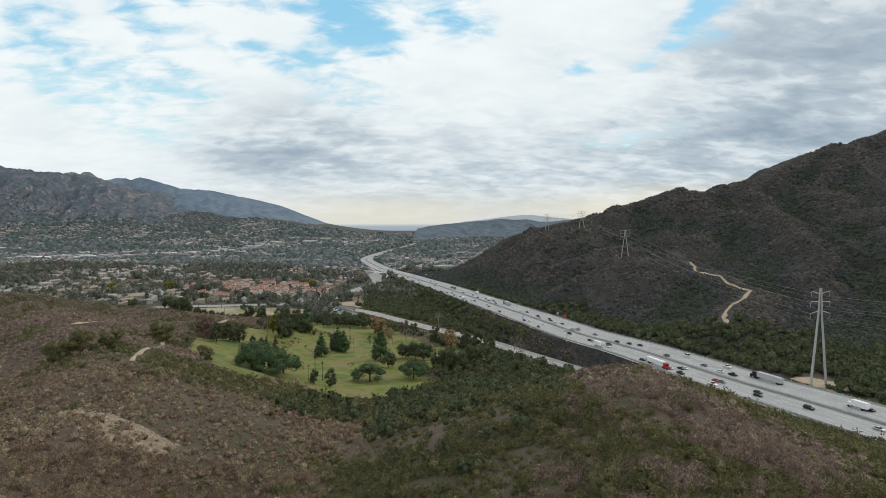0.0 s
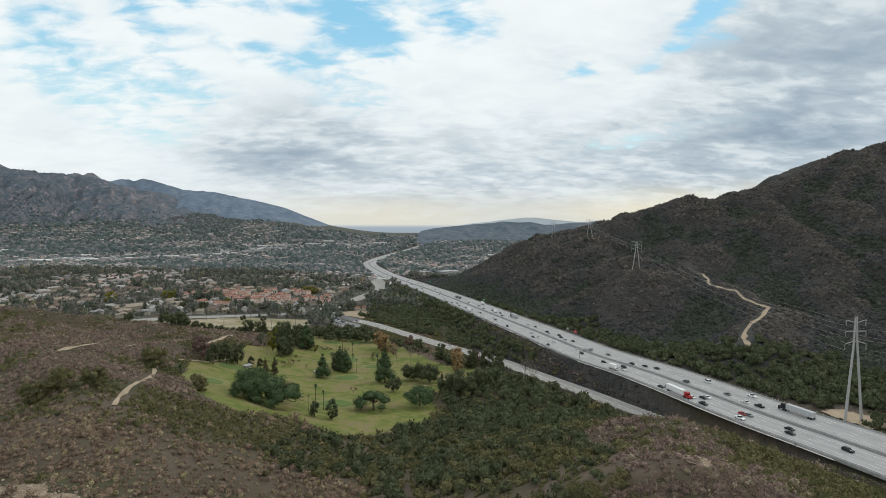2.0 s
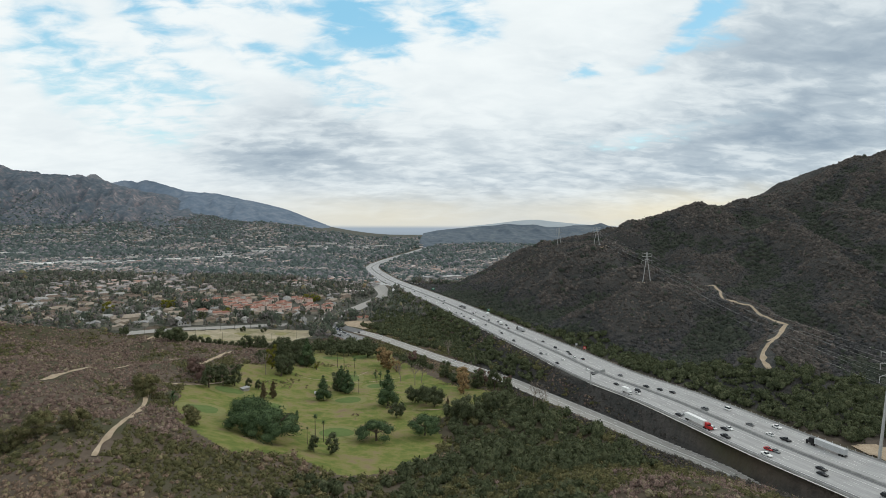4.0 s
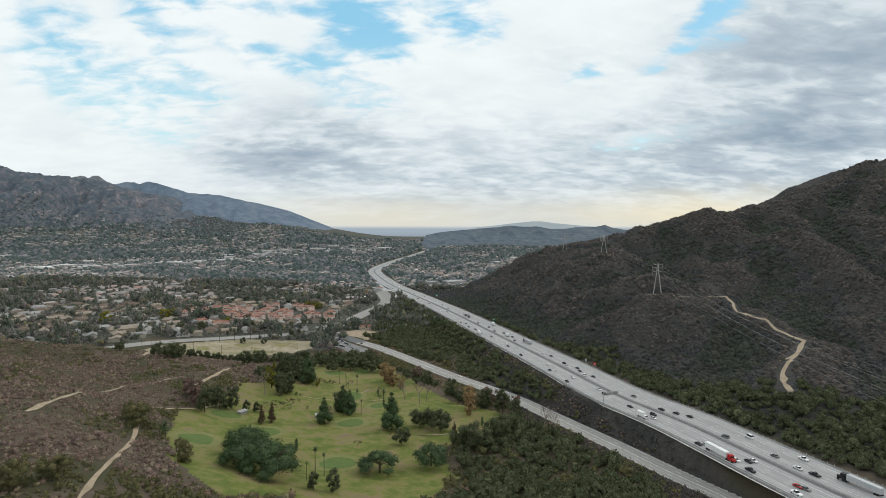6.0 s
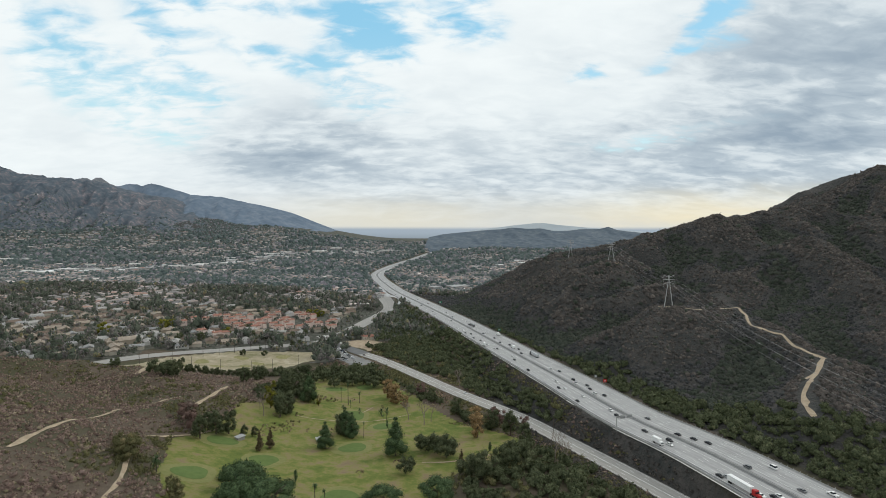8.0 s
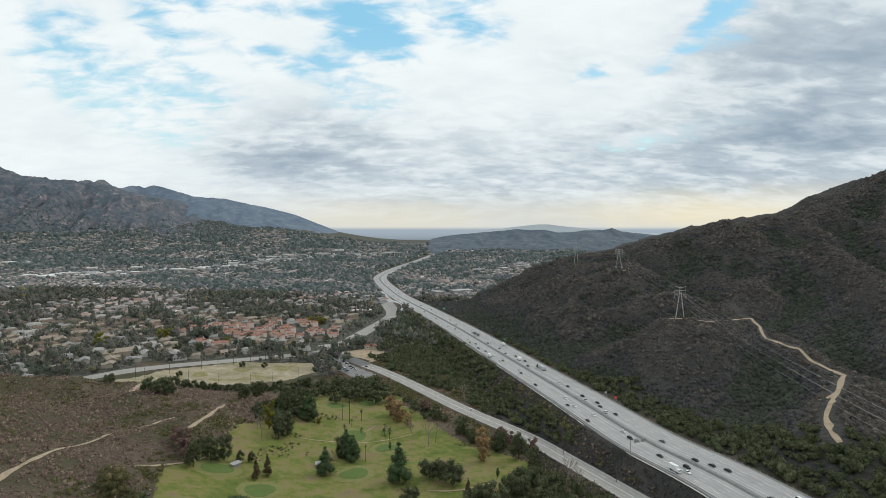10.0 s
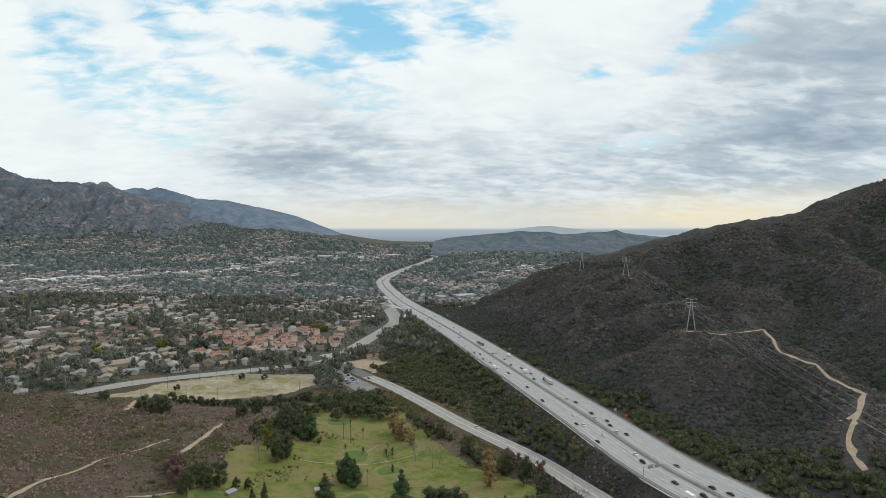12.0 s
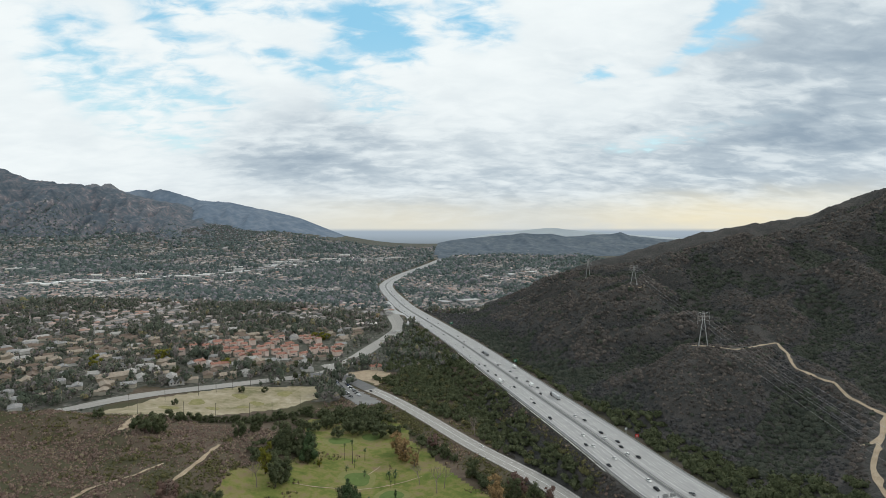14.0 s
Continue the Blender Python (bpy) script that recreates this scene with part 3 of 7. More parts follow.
# ---- the freeway ----
def streaked(name, lo, mid, hi):
    """Grooved concrete: long tyre tracks and slab-to-slab tone."""
    m = bpy.data.materials.new(name)
    m.use_nodes = True
    t = Tree(m)
    uv = t.node("ShaderNodeUVMap").outputs[0]
    track = t.noise(t.scaled(uv, 0.75, 0.004, 1), 1.0, 3, 0.6)
    slab = t.noise(t.scaled(uv, 0.27, 0.07, 1), 1.0, 2, 0.7)
    grain = t.noise(uv, 0.9, 5, 0.7)
    f = t.math("ADD", t.math("ADD", t.math("MULTIPLY", track, 0.5), t.math("MULTIPLY", slab, 0.3)), t.math("MULTIPLY", grain, 0.2))
    col = t.ramp(f, [(0.36, lo), (0.5, mid), (0.64, hi)])
    p = t.node("ShaderNodeBsdfPrincipled", {"Base Color": col, "Roughness": 0.9, "Specular IOR Level": 0.2})
    t.node("ShaderNodeOutputMaterial", {0: p.outputs[0]})
    return m


LANE = streaked("grooved_lane_concrete", (0.27, 0.267, 0.265), (0.345, 0.343, 0.34), (0.425, 0.42, 0.415))
ROADTOP = streaked("worn_road_asphalt", (0.25, 0.238, 0.222), (0.315, 0.302, 0.282), (0.37, 0.355, 0.33))


def road_strip(name, line, left, right, lift, mat, parent, cols=2, own_z=True):
    """A strip with metres along and across it as its UV map."""
    p = np.array(line)
    d = np.gradient(p[:, :2], axis=0)
    d /= np.linalg.norm(d, axis=1)[:, None]
    nrm = np.stack([d[:, 1], -d[:, 0]], 1)
    k = np.linspace(0, 1, cols)
    offs = np.stack([np.broadcast_to(left, len(p)) * (1 - q) + np.broadcast_to(right, len(p)) * q for q in k], 1)
    x = p[:, :1] + nrm[:, :1] * offs
    y = p[:, 1:2] + nrm[:, 1:] * offs
    z = (np.repeat(p[:, 2:3], cols, 1) if own_z else surface(x, y)) + lift
    ob = sheet(name, x, y, z, mat)
    s = np.concatenate([[0], np.cumsum(np.linalg.norm(np.diff(p[:, :2], axis=0), axis=1))])
    uv = np.stack([offs, np.repeat(s[:, None], cols, 1)], -1).reshape(-1, 2)
    li = np.zeros(len(ob.data.loops), np.int32)
    ob.data.loops.foreach_get("vertex_index", li)
    ob.data.uv_layers.new(name="UVMap").data.foreach_set("uv", uv[li].astype(np.float32).ravel())
    ob.parent = parent
    return ob


freeway = tagged(new("road_freeway"), "pale grooved concrete freeway with four lanes each way", "freeway", kind="structure")
road_strip("carriageway", FREEWAY, -24.0, -2.4, 0.0, LANE, freeway)
road_strip("carriageway", FREEWAY, 2.4, 25.0, 0.0, LANE, freeway)
road_strip("median_strip", FREEWAY, -2.4, 2.4, 0.03, MEDIAN, freeway)
road_strip("inner_shoulder", FREEWAY, -24.0, -21.2, 0.02, MEDIAN, freeway)
LOWSTEP = FREEWAY[::2]


def wall_along(name, line, off, width, height, mat, parent, label=""):
    p = np.array(line)
    d = np.gradient(p[:, :2], axis=0)
    d /= np.linalg.norm(d, axis=1)[:, None]
    nrm = np.stack([d[:, 1], -d[:, 0]], 1)
    prof = [(-width / 2, -0.6), (-width / 2, height * 0.3), (-width * 0.2, height), (width * 0.2, height), (width / 2, height * 0.3), (width / 2, -0.6)]
    xs = np.stack([p[:, 0] + nrm[:, 0] * (off + a) for a, b in prof], 1)
    ys = np.stack([p[:, 1] + nrm[:, 1] * (off + a) for a, b in prof], 1)
    zs = np.stack([p[:, 2] + b for a, b in prof], 1)
    ob = sheet(name, xs, ys, zs, mat)
    ob.data.polygons.foreach_set("use_smooth", np.zeros(len(ob.data.polygons), bool))
    ob.parent = parent
    return tagged(ob, label) if label else ob


BARRIER = material("barrier_concrete", [(0.0, (0.24, 0.24, 0.235)), (1.0, (0.42, 0.415, 0.40))], 0.12, 0.9, second=0.6, coords="World")
PALE_BARRIER = material("pale_ditch_concrete", [(0.0, (0.42, 0.41, 0.39)), (1.0, (0.66, 0.65, 0.62))], 0.05, 0.9, second=0.6, coords="World")
wall_along("median_barrier", LOWSTEP, 0.0, 0.7, 0.95, BARRIER, freeway)
wall_along("edge_barrier", LOWSTEP[LOWSTEP[:, 1] < 1300], -24.3, 0.5, 0.85, BARRIER, freeway)
wall_along("guard_rail", LOWSTEP[LOWSTEP[:, 1] < 1000], 25.4, 0.25, 0.75, BARRIER, freeway)
ditch_line = FREEWAY[(FREEWAY[:, 1] > 60) & (FREEWAY[:, 1] < 900)]
for i in range(0, len(ditch_line) - 4, 4):
    if (i // 4) % 5 != 3:
        road_strip("drain_slab", ditch_line[i:i + 5], -26.2, -25.3, 0.02, PALE_BARRIER, freeway)
bm = bmesh.new()
box(bm, (0.2, 0.2, 1.3), (0, 0, 0.65))
box(bm, (0.3, 0.3, 0.16), (0, 0, 1.28))
post = mesh_of("rail_post", bm, BARRIER)
for x, y, z, a in walked(FREEWAY[(FREEWAY[:, 1] > 120) & (FREEWAY[:, 1] < 900)], 4.0):
    piece("rail_post", post, freeway, pose(x + math.sin(a) * 26, y - math.cos(a) * 26, z - 0.1, 0, 0, math.degrees(a)))

# lane dashes and edge lines
dash_v, dash_f = [], []
for x, y, z, a in walked(FREEWAY[FREEWAY[:, 1] < 2400], 14.6):
    c, s = math.cos(a), math.sin(a)
    for off in (-17.1, -13.4, -9.8, 9.8, 13.4, 17.1):
        n = len(dash_v)
        for u, v in ((0, -0.1), (4.2, -0.1), (4.2, 0.1), (0, 0.1)):
            dash_v.append((x + c * u + s * (off + v), y + s * u - c * (off + v), z + 0.05))
        dash_f.append((n, n + 1, n + 2, n + 3))
me = bpy.data.meshes.new("lane_dashes")
quads_into(me, np.array(dash_v), np.array(dash_f))
me.materials.append(PAINT)
tagged(new("lane_dashes", me), kind="stuff").parent = freeway
for off in (-20.9, -6.0, 6.0, 20.9):
    road_strip("edge_line", FREEWAY[FREEWAY[:, 1] < 2400], off - 0.1, off + 0.1, 0.05, PAINT, freeway)

# the canyon road and the streets at its far end
road = tagged(new("road_canyon"), "worn grey asphalt canyon road beside the golf course", "road", kind="structure")
road_strip("roadway", CANYON_ROAD, -8.0, 8.0, 0.0, ROADTOP, road)
for a, b in ((-0.35, -0.15), (0.15, 0.35), (-6.6, -6.4), (6.4, 6.6)):
    road_strip("road_line", CANYON_ROAD, a, b, 0.05, PAINT, road)
for off in (-3.4, 3.4):
    v, f = [], []
    for x, y, z, a in walked(CANYON_ROAD, 12.0):
        c, s, n = math.cos(a), math.sin(a), len(v)
        v += [(x + c * u + s * (off + w_), y + s * u - c * (off + w_), z + 0.06) for u, w_ in ((0, -0.09), (3.5, -0.09), (3.5, 0.09), (0, 0.09))]
        f.append((n, n + 1, n + 2, n + 3))
    me = bpy.data.meshes.new("road_dashes")
    quads_into(me, np.array(v), np.array(f))
    me.materials.append(PAINT)
    tagged(new("road_dashes", me), kind="stuff").parent = road


ASPHALT_DARK = material("dark_asphalt", [(0.0, (0.115, 0.115, 0.118)), (1.0, (0.17, 0.17, 0.168))], 0.1, 0.9, second=1.1, coords="World")


def street(name, pts, half, label, mat=None, lift=0.45, cols=5):
    line = curve_through([(x, y, 0) for x, y in pts], 8.0)
    ob = road_strip(name, line, -half, half, lift, mat or ROADTOP, None, cols, own_z=False)
    return tagged(ob, label, "road", kind="structure"), line


street("road_boulevard", [(-205, 850), (-190, 862), (-176, 890), (-160, 989), (-145, 1086), (-141, 1175), (-168, 1308), (-195, 1428), (-245, 1600), (-275, 1760)], 12, "wide asphalt boulevard leading to the freeway ramp")
street("road_cross", [(-700, 330), (-520, 470), (-402, 590), (-368, 632), (-325, 678), (-270, 737), (-203, 812), (-188, 860)], 8, "grey asphalt street passing behind the driving range")
street("road_junction", [(-122, 742), (-148, 776), (-170, 801), (-194, 813), (-222, 793)], 9, "dark asphalt bend of road at the junction", ASPHALT_DARK, 0.55)
street("road_ramp", [(-150, 1105), (-120, 1180), (-132, 1270), (-168, 1350), (-215, 1560)], 6, "pale concrete freeway ramp", CONCRETE)
street("road_far_ramp", [(-60, 1250), (-20, 1330), (30, 1450), (140, 1700), (190, 1900)], 7, "pale far road climbing through houses", CONCRETE)
street("road_east_street", [(-40, 1290), (40, 1320), (150, 1330)], 9, "pale paved street below the hill", CONCRETE)
car_park = [(-178, 776), (-160, 776), (-148, 758), (-107, 703), (-98, 690), (-122, 672), (-152, 715)]


def patch(name, poly, lift, mat, label, category, cell=4.0, wobble=0.0):
    """A flat area draped on the ground, cut to a polygon."""
    p = np.array(poly, float)
    xs, ys = np.arange(p[:, 0].min(), p[:, 0].max() + cell, cell), np.arange(p[:, 1].min(), p[:, 1].max() + cell, cell)
    x, y = np.meshgrid(xs, ys)
    keep = inside(x + wobble * fbm(x, y, 12, 2, 8), y + wobble * fbm(x, y, 12, 2, 9), p)
    q = keep[:-1, :-1] & keep[1:, :-1] & keep[:-1, 1:] & keep[1:, 1:]
    i = np.arange(x.size).reshape(x.shape)
    f = np.stack([i[:-1, :-1], i[:-1, 1:], i[1:, 1:], i[1:, :-1]], -1)[q]
    me = bpy.data.meshes.new(name)
    quads_into(me, np.stack([x, y, surface(x, y) + lift], -1).reshape(-1, 3), f)
    me.materials.append(mat)
    return tagged(new(name, me), label, category, kind="structure")


patch("pavement_car_park", car_park, 0.5, ASPHALT, "grey asphalt car park beside the golf course", "car park", 3.0)
patch("pavement_verge", [(-170, 815), (-140, 850), (-108, 826), (-98, 792), (-116, 758), (-140, 780)], 0.4, DIRT, "bare pale dirt lot beside the road junction", "dirt", 3.0, 3.0)


ROCK_SOIL = material("gravelly_soil", [(0.0, (0.14, 0.10, 0.07)), (0.45, (0.24, 0.18, 0.125)), (0.7, (0.34, 0.265, 0.19)), (1.0, (0.50, 0.42, 0.33))], 0.5, 0.95, bump=0.8, bump_scale=2.0, second=2.5, coords="World")
# trails worn into the hills
def trail(pts, half, label, lift=0.3):
    line = curve_through([(x, y, 0) for x, y in pts], 3.0)
    n = len(line)
    k = 0.75 + 0.5 * vnoise(np.arange(n) * 0.35, np.zeros(n), 3)
    ob = road_strip("pavement_trail", line, -half * k, half * (0.75 + 0.5 * vnoise(np.arange(n) * 0.3, np.ones(n) * 7.5, 5)), lift, DIRT, None, 4, own_z=False)
    return tagged(ob, label, "trail", kind="structure")


trail([(203, 640), (215, 637), (238, 632), (256, 646), (274, 664), (292, 682), (310, 697), (317, 701)], 2.4, "pale dirt service track along the hill below a pylon")
trail([(317, 701), (313, 684), (309, 668), (300, 650), (292, 634), (284, 610), (284, 581), (288, 566), (286, 546), (290, 530), (291, 515)], 1.8, "pale dirt track winding down the chaparral ridge")
trail([(291, 517), (268, 490), (246, 464), (235, 452), (221, 428), (214, 409)], 2.3, "wide pale dirt track running down the ridge")
trail([(243, 492), (254, 482), (268, 490)], 2.0, "short pale dirt spur of the hill track")
trail([(196, 905), (212, 886), (226, 882), (240, 890)], 2.0, "pale dirt pad below a pylon")
trail([(-205, 300), (-214, 330), (-218, 350), (-224, 388), (-222, 422), (-213, 438), (-210, 458)], 1.7, "narrow dirt footpath across the brown hill")
trail([(-190, 432), (-190, 453), (-191, 474), (-194, 504)], 1.6, "narrow dirt footpath down the brown hill")
trail([(-168, 326), (-161, 311), (-150, 288), (-144, 270), (-134, 246), (-127, 226), (-118, 205)], 1.1, "narrow dirt footpath above the golf course")
trail([(-182, 362), (-170, 378), (-163, 396), (-160, 412)], 1.2, "dirt edge between hill and golf turf")
patch("pavement_gravel_scar", [(-116, 150), (-88, 133), (-72, 129), (-57, 119), (-56, 108), (-66, 104), (-80, 114), (-98, 132), (-114, 142)], 0.10, ROCK_SOIL, "pale crumbling gravel scar on the brushy hill", "bare soil", 0.6, 4.5)
patch("pavement_gravel_scar", [(42, 124), (50, 136), (60, 142), (63, 134), (54, 124), (47, 119)], 0.25, ROCK_SOIL, "pale rocky scar near the hillock's top", "bare soil", 1.2, 3.0)
trail([(-128, 470), (-108, 474), (-88, 478), (-66, 490), (-45, 505)], 0.6, "pale cart path across the golf turf", 0.2)
trail([(-88, 478), (-92, 490), (-84, 505), (-78, 520)], 0.5, "pale cart path beside a putting green", 0.2)
trail([(-30, 395), (-10, 396), (12, 410)], 0.9, "pale cart path under the oaks", 0.25)
trail([(-268, 505), (-275, 520), (-285, 548), (-300, 575)], 3.5, "pale dirt path behind the hill")

# ---- far ranges ----
def range_surface(x, y, crest, y_crest, y_foot, seed, relief):
    """Height of a range: it grows out of the ground at y_foot and ends at its crest line above y_crest."""
    cx, cz = np.array(crest, float).T
    k = np.clip((y - y_foot) / (y_crest - y_foot), 0, 1)
    top = np.interp(x, cx, cz)
    foot = np.minimum(ground(x, np.minimum(y, 4900.0)), top - 5) - 8 * (1 - k)
    lean = x + 0.25 * (y - y_foot)
    spur = 1 - 2 * np.abs(fbm(lean, y * 0.30, 330, 5, seed))
    rib = 1 - 2 * np.abs(fbm(lean, y * 0.45, 110, 4, seed + 7))
    h = foot + (top - foot) * (0.22 * k + 0.78 * k ** 1.6)
    swell = np.clip((top - foot) / 250, 0.08, 1)
    return h + relief * swell * ((spur - 0.25) * (4 * k * (1 - k)) ** 0.7 + 0.30 * rib * np.sqrt(k) * (1 - 0.75 * k))


def range_of(name, label, crest, y_crest, y_foot, seed, mat, relief, cells=(300, 60)):
    u, v = np.linspace(crest[0][0], crest[-1][0], cells[0]), np.linspace(0, 1, cells[1])
    x, k = np.meshgrid(u, v)
    y = y_foot + (y_crest - y_foot) * k
    return tagged(sheet(name, x, y, range_surface(x, y, crest, y_crest, y_foot, seed, relief), mat), label, "mountain", kind="structure")


BROWN_CREST = [(-4900, 840), (-4259, 795), (-3962, 682), (-3799, 614), (-3634, 604), (-3440, 579), (-3310, 570), (-3176, 565), (-2983, 516), (-2884, 482), (-2656, 433), (-2428, 404), (-2265, 335), (-2004, 228), (-1782, 159), (-1584, 111), (-1400, 70)]
BLUE_CREST = [(-4700, 690), (-4286, 663), (-3465, 562), (-3158, 532), (-3004, 517), (-2916, 548), (-2799, 528), (-2717, 543), (-2600, 518), (-2366, 447), (-2096, 427), (-1862, 377), (-1730, 352), (-1461, 287), (-1228, 197), (-1031, 121), (-900, 85), (-800, 60)]
# the blue is aerial haze, painted into the mountain's base colour
HAZE_BLUE_HILL = material("haze_blue_mountain", [(0.0, (0.096, 0.134, 0.186)), (0.5, (0.134, 0.175, 0.228)), (1.0, (0.192, 0.226, 0.270))], 0.006, 1.0, second=0.02, coords="World", bump=0.5, bump_scale=0.02)
# brush and scar tones, shifted to blue-grey to paint in the haze
HAZED_BROWN_HILL = material("hazed_brushy_brown_mountain", [(0.0, (0.058, 0.079, 0.102)), (0.38, (0.086, 0.108, 0.131)), (0.58, (0.115, 0.126, 0.145)), (0.76, (0.163, 0.151, 0.165)), (0.90, (0.248, 0.231, 0.239)), (1.0, (0.507, 0.484, 0.495))], 0.008, 1.0, second=0.035, coords="World", bump=0.7, bump_scale=0.03)
# dark hill tone with a blue cast that paints in distance haze
HAZED_DARK_HILL = material("hazed_dark_hill", [(0.0, (0.060, 0.085, 0.115)), (0.6, (0.098, 0.123, 0.149)), (1.0, (0.161, 0.184, 0.201))], 0.008, 1.0, second=0.03, coords="World", bump=0.5, bump_scale=0.02)
range_of("backdrop_far_range", "distant hazy blue mountain range behind the valley", BLUE_CREST, 4940, 4300, 3, HAZE_BLUE_HILL, 60)
range_of("backdrop_brown_range", "brushy brown mountain with pale scars above the town", BROWN_CREST, 4800, 3450, 21, HAZED_BROWN_HILL, 120, (420, 100))
# pale blue-grey base colour imitates thick haze over this peak
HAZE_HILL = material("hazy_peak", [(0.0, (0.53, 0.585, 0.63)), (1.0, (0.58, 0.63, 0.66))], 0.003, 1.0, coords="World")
PALE_PEAK = material("pale_far_peak", [(0.0, (0.21, 0.22, 0.24)), (1.0, (0.36, 0.36, 0.37))], 0.012, 1.0, second=0.04, coords="World")
range_of("backdrop_pale_peaks", "pale peaks just above the brown mountain", [(-3900, 470), (-3806, 514), (-3638, 576), (-3580, 606), (-3493, 596), (-3416, 566), (-3378, 602), (-3327, 596), (-3296, 576), (-3254, 602), (-3203, 602), (-3152, 566), (-3080, 515), (-3000, 470)], 4985, 4900, 51, PALE_PEAK, 10, (160, 12))
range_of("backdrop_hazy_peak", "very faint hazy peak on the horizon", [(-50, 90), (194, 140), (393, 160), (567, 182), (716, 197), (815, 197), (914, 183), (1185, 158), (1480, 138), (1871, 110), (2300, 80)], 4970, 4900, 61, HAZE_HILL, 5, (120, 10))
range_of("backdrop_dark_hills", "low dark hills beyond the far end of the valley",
         [(-200, 80), (-94, 103), (79, 120), (208, 133), (359, 142), (444, 155), (551, 146), (658, 150), (765, 129), (871, 133), (977, 146), (1105, 146), (1181, 163), (1253, 138), (1359, 125), (1527, 108), (2100, 100)], 4300, 3500, 41, HAZED_DARK_HILL, 40, (260, 60))


# ---- plants in the mass: brush, oak woods ----
rng = np.random.default_rng(7)


def ico(sub):
    bm = bmesh.new()
    bmesh.ops.create_icosphere(bm, subdivisions=sub, radius=1)
    v = np.array([tuple(q.co) for q in bm.verts])
    f = np.array([[q.index for q in t.verts] for t in bm.faces])
    bm.free()
    return v, f


ICO1, ICO2 = ico(1), ico(2)


def lump(centre, radii, r, ball=ICO1, rough=0.2):
    v, f = ball
    k = 1 + rough * r.uniform(-1, 1, (len(v), 1))
    return np.asarray(centre) + v * k * np.asarray(radii), f


def leaves(centres, normals, size, r, spread=0.9):
    """One ragged triangle of leafage at each centre, tilted about its normal."""
    n = len(centres)
    nrm = normals + spread * r.normal(size=(n, 3))
    nrm /= np.linalg.norm(nrm, axis=1)[:, None]
    a = np.cross(nrm, r.normal(size=(n, 3)))
    a /= np.linalg.norm(a, axis=1)[:, None] + 1e-9
    b = np.cross(nrm, a)
    s = size * r.uniform(0.6, 1.4, (n, 1))
    tri = np.stack([centres + a * s, centres - a * s * 0.5 + b * s * 0.8, centres - a * s * 0.6 - b * s * 0.75], 1)
    return tri.reshape(-1, 3), np.arange(3 * n).reshape(n, 3)


def blades(centres, outs, length, width, r, droop=0.35):
    """Thin sprays that stand out from each centre."""
    n = len(centres)
    d = outs + droop * r.normal(size=(n, 3))
    d /= np.linalg.norm(d, axis=1)[:, None]
    a = np.cross(d, r.normal(size=(n, 3)))
    a /= np.linalg.norm(a, axis=1)[:, None] + 1e-9
    ln = length * r.uniform(0.55, 1.35, (n, 1))
    tri = np.stack([centres - a * width, centres + a * width, centres + d * ln], 1)
    return tri.reshape(-1, 3), np.arange(3 * n).reshape(n, 3)


def brush_plant(r, lumps, spray_n, length, width, flat=0.75, ball=ICO1, leaf=0.16, core=0.6):
    """A dry bush: low uneven mounds nearly hidden by fine upright sprays."""
    out, cs, ns = [], [], []
    for i in range(lumps):
        a, d = r.uniform(0, 6.28), 0.6 * math.sqrt(r.uniform(0, 1)) * (lumps > 1)
        rad = r.uniform(0.42, 0.62) if lumps > 1 else 0.72
        c = np.array([math.cos(a) * d, math.sin(a) * d, r.uniform(0.1, 0.34)])
        rr = np.array([rad, rad, rad * flat * r.uniform(0.7, 1.1)])
        v, f = lump(c, rr * core, r, ball)
        out.append((v, f[(v[f][:, :, 2] > 0.12).any(1)]))
        k = spray_n // lumps
        n = r.normal(size=(k, 3))
        n[:, 2] = np.abs(n[:, 2]) * 1.2 + 0.1
        n /= np.linalg.norm(n, axis=1)[:, None]
        cs.append(c + n * rr * r.uniform(0.75, 1.0, (k, 1)))
        ns.append(n)
    cs, ns = np.vstack(cs), np.vstack(ns)
    half = 3 * len(cs) // 5
    out.append(leaves(cs[:half], ns[:half], leaf, r, 0.6))
    out.append(blades(cs[half:], ns[half:], length, width, r))
    return joined(out)


def joined(pieces):
    vs, fs, n = [], [], 0
    for v, f in pieces:
        vs.append(v)
        fs.append(f + n)
        n += len(v)
    return np.vstack(vs), np.vstack(fs)


def bush(r, lumps, leaf_n, leaf_size, flat=0.7, ball=ICO1, spread=0.62, sit=0.45):
    """A unit plant (radius about 1, on z = 0): lumps of foliage with loose sprays over them."""
    out, cs, ns = [], [], []
    for i in range(lumps):
        a, d = r.uniform(0, 6.28), spread * math.sqrt(r.uniform(0, 1)) * (lumps > 1)
        rad = r.uniform(0.42, 0.72) if lumps > 1 else 0.9
        c = np.array([math.cos(a) * d, math.sin(a) * d, (sit + r.uniform(-0.12, 0.25)) * flat])
        rr = np.array([rad, rad, rad * flat * r.uniform(0.8, 1.1)])
        out.append(lump(c, rr * (0.74 if leaf_n else 1.0), r, ball))
        k = leaf_n // lumps
        n = r.normal(size=(k, 3))
        n[:, 2] = np.abs(n[:, 2]) * 1.1 - 0.25
        n /= np.linalg.norm(n, axis=1)[:, None]
        cs.append(c + n * rr * r.uniform(0.75, 1.12, (k, 1)))
        ns.append(n)
    if leaf_n:
        out.append(leaves(np.vstack(cs), np.vstack(ns), leaf_size, r))
    return joined(out)


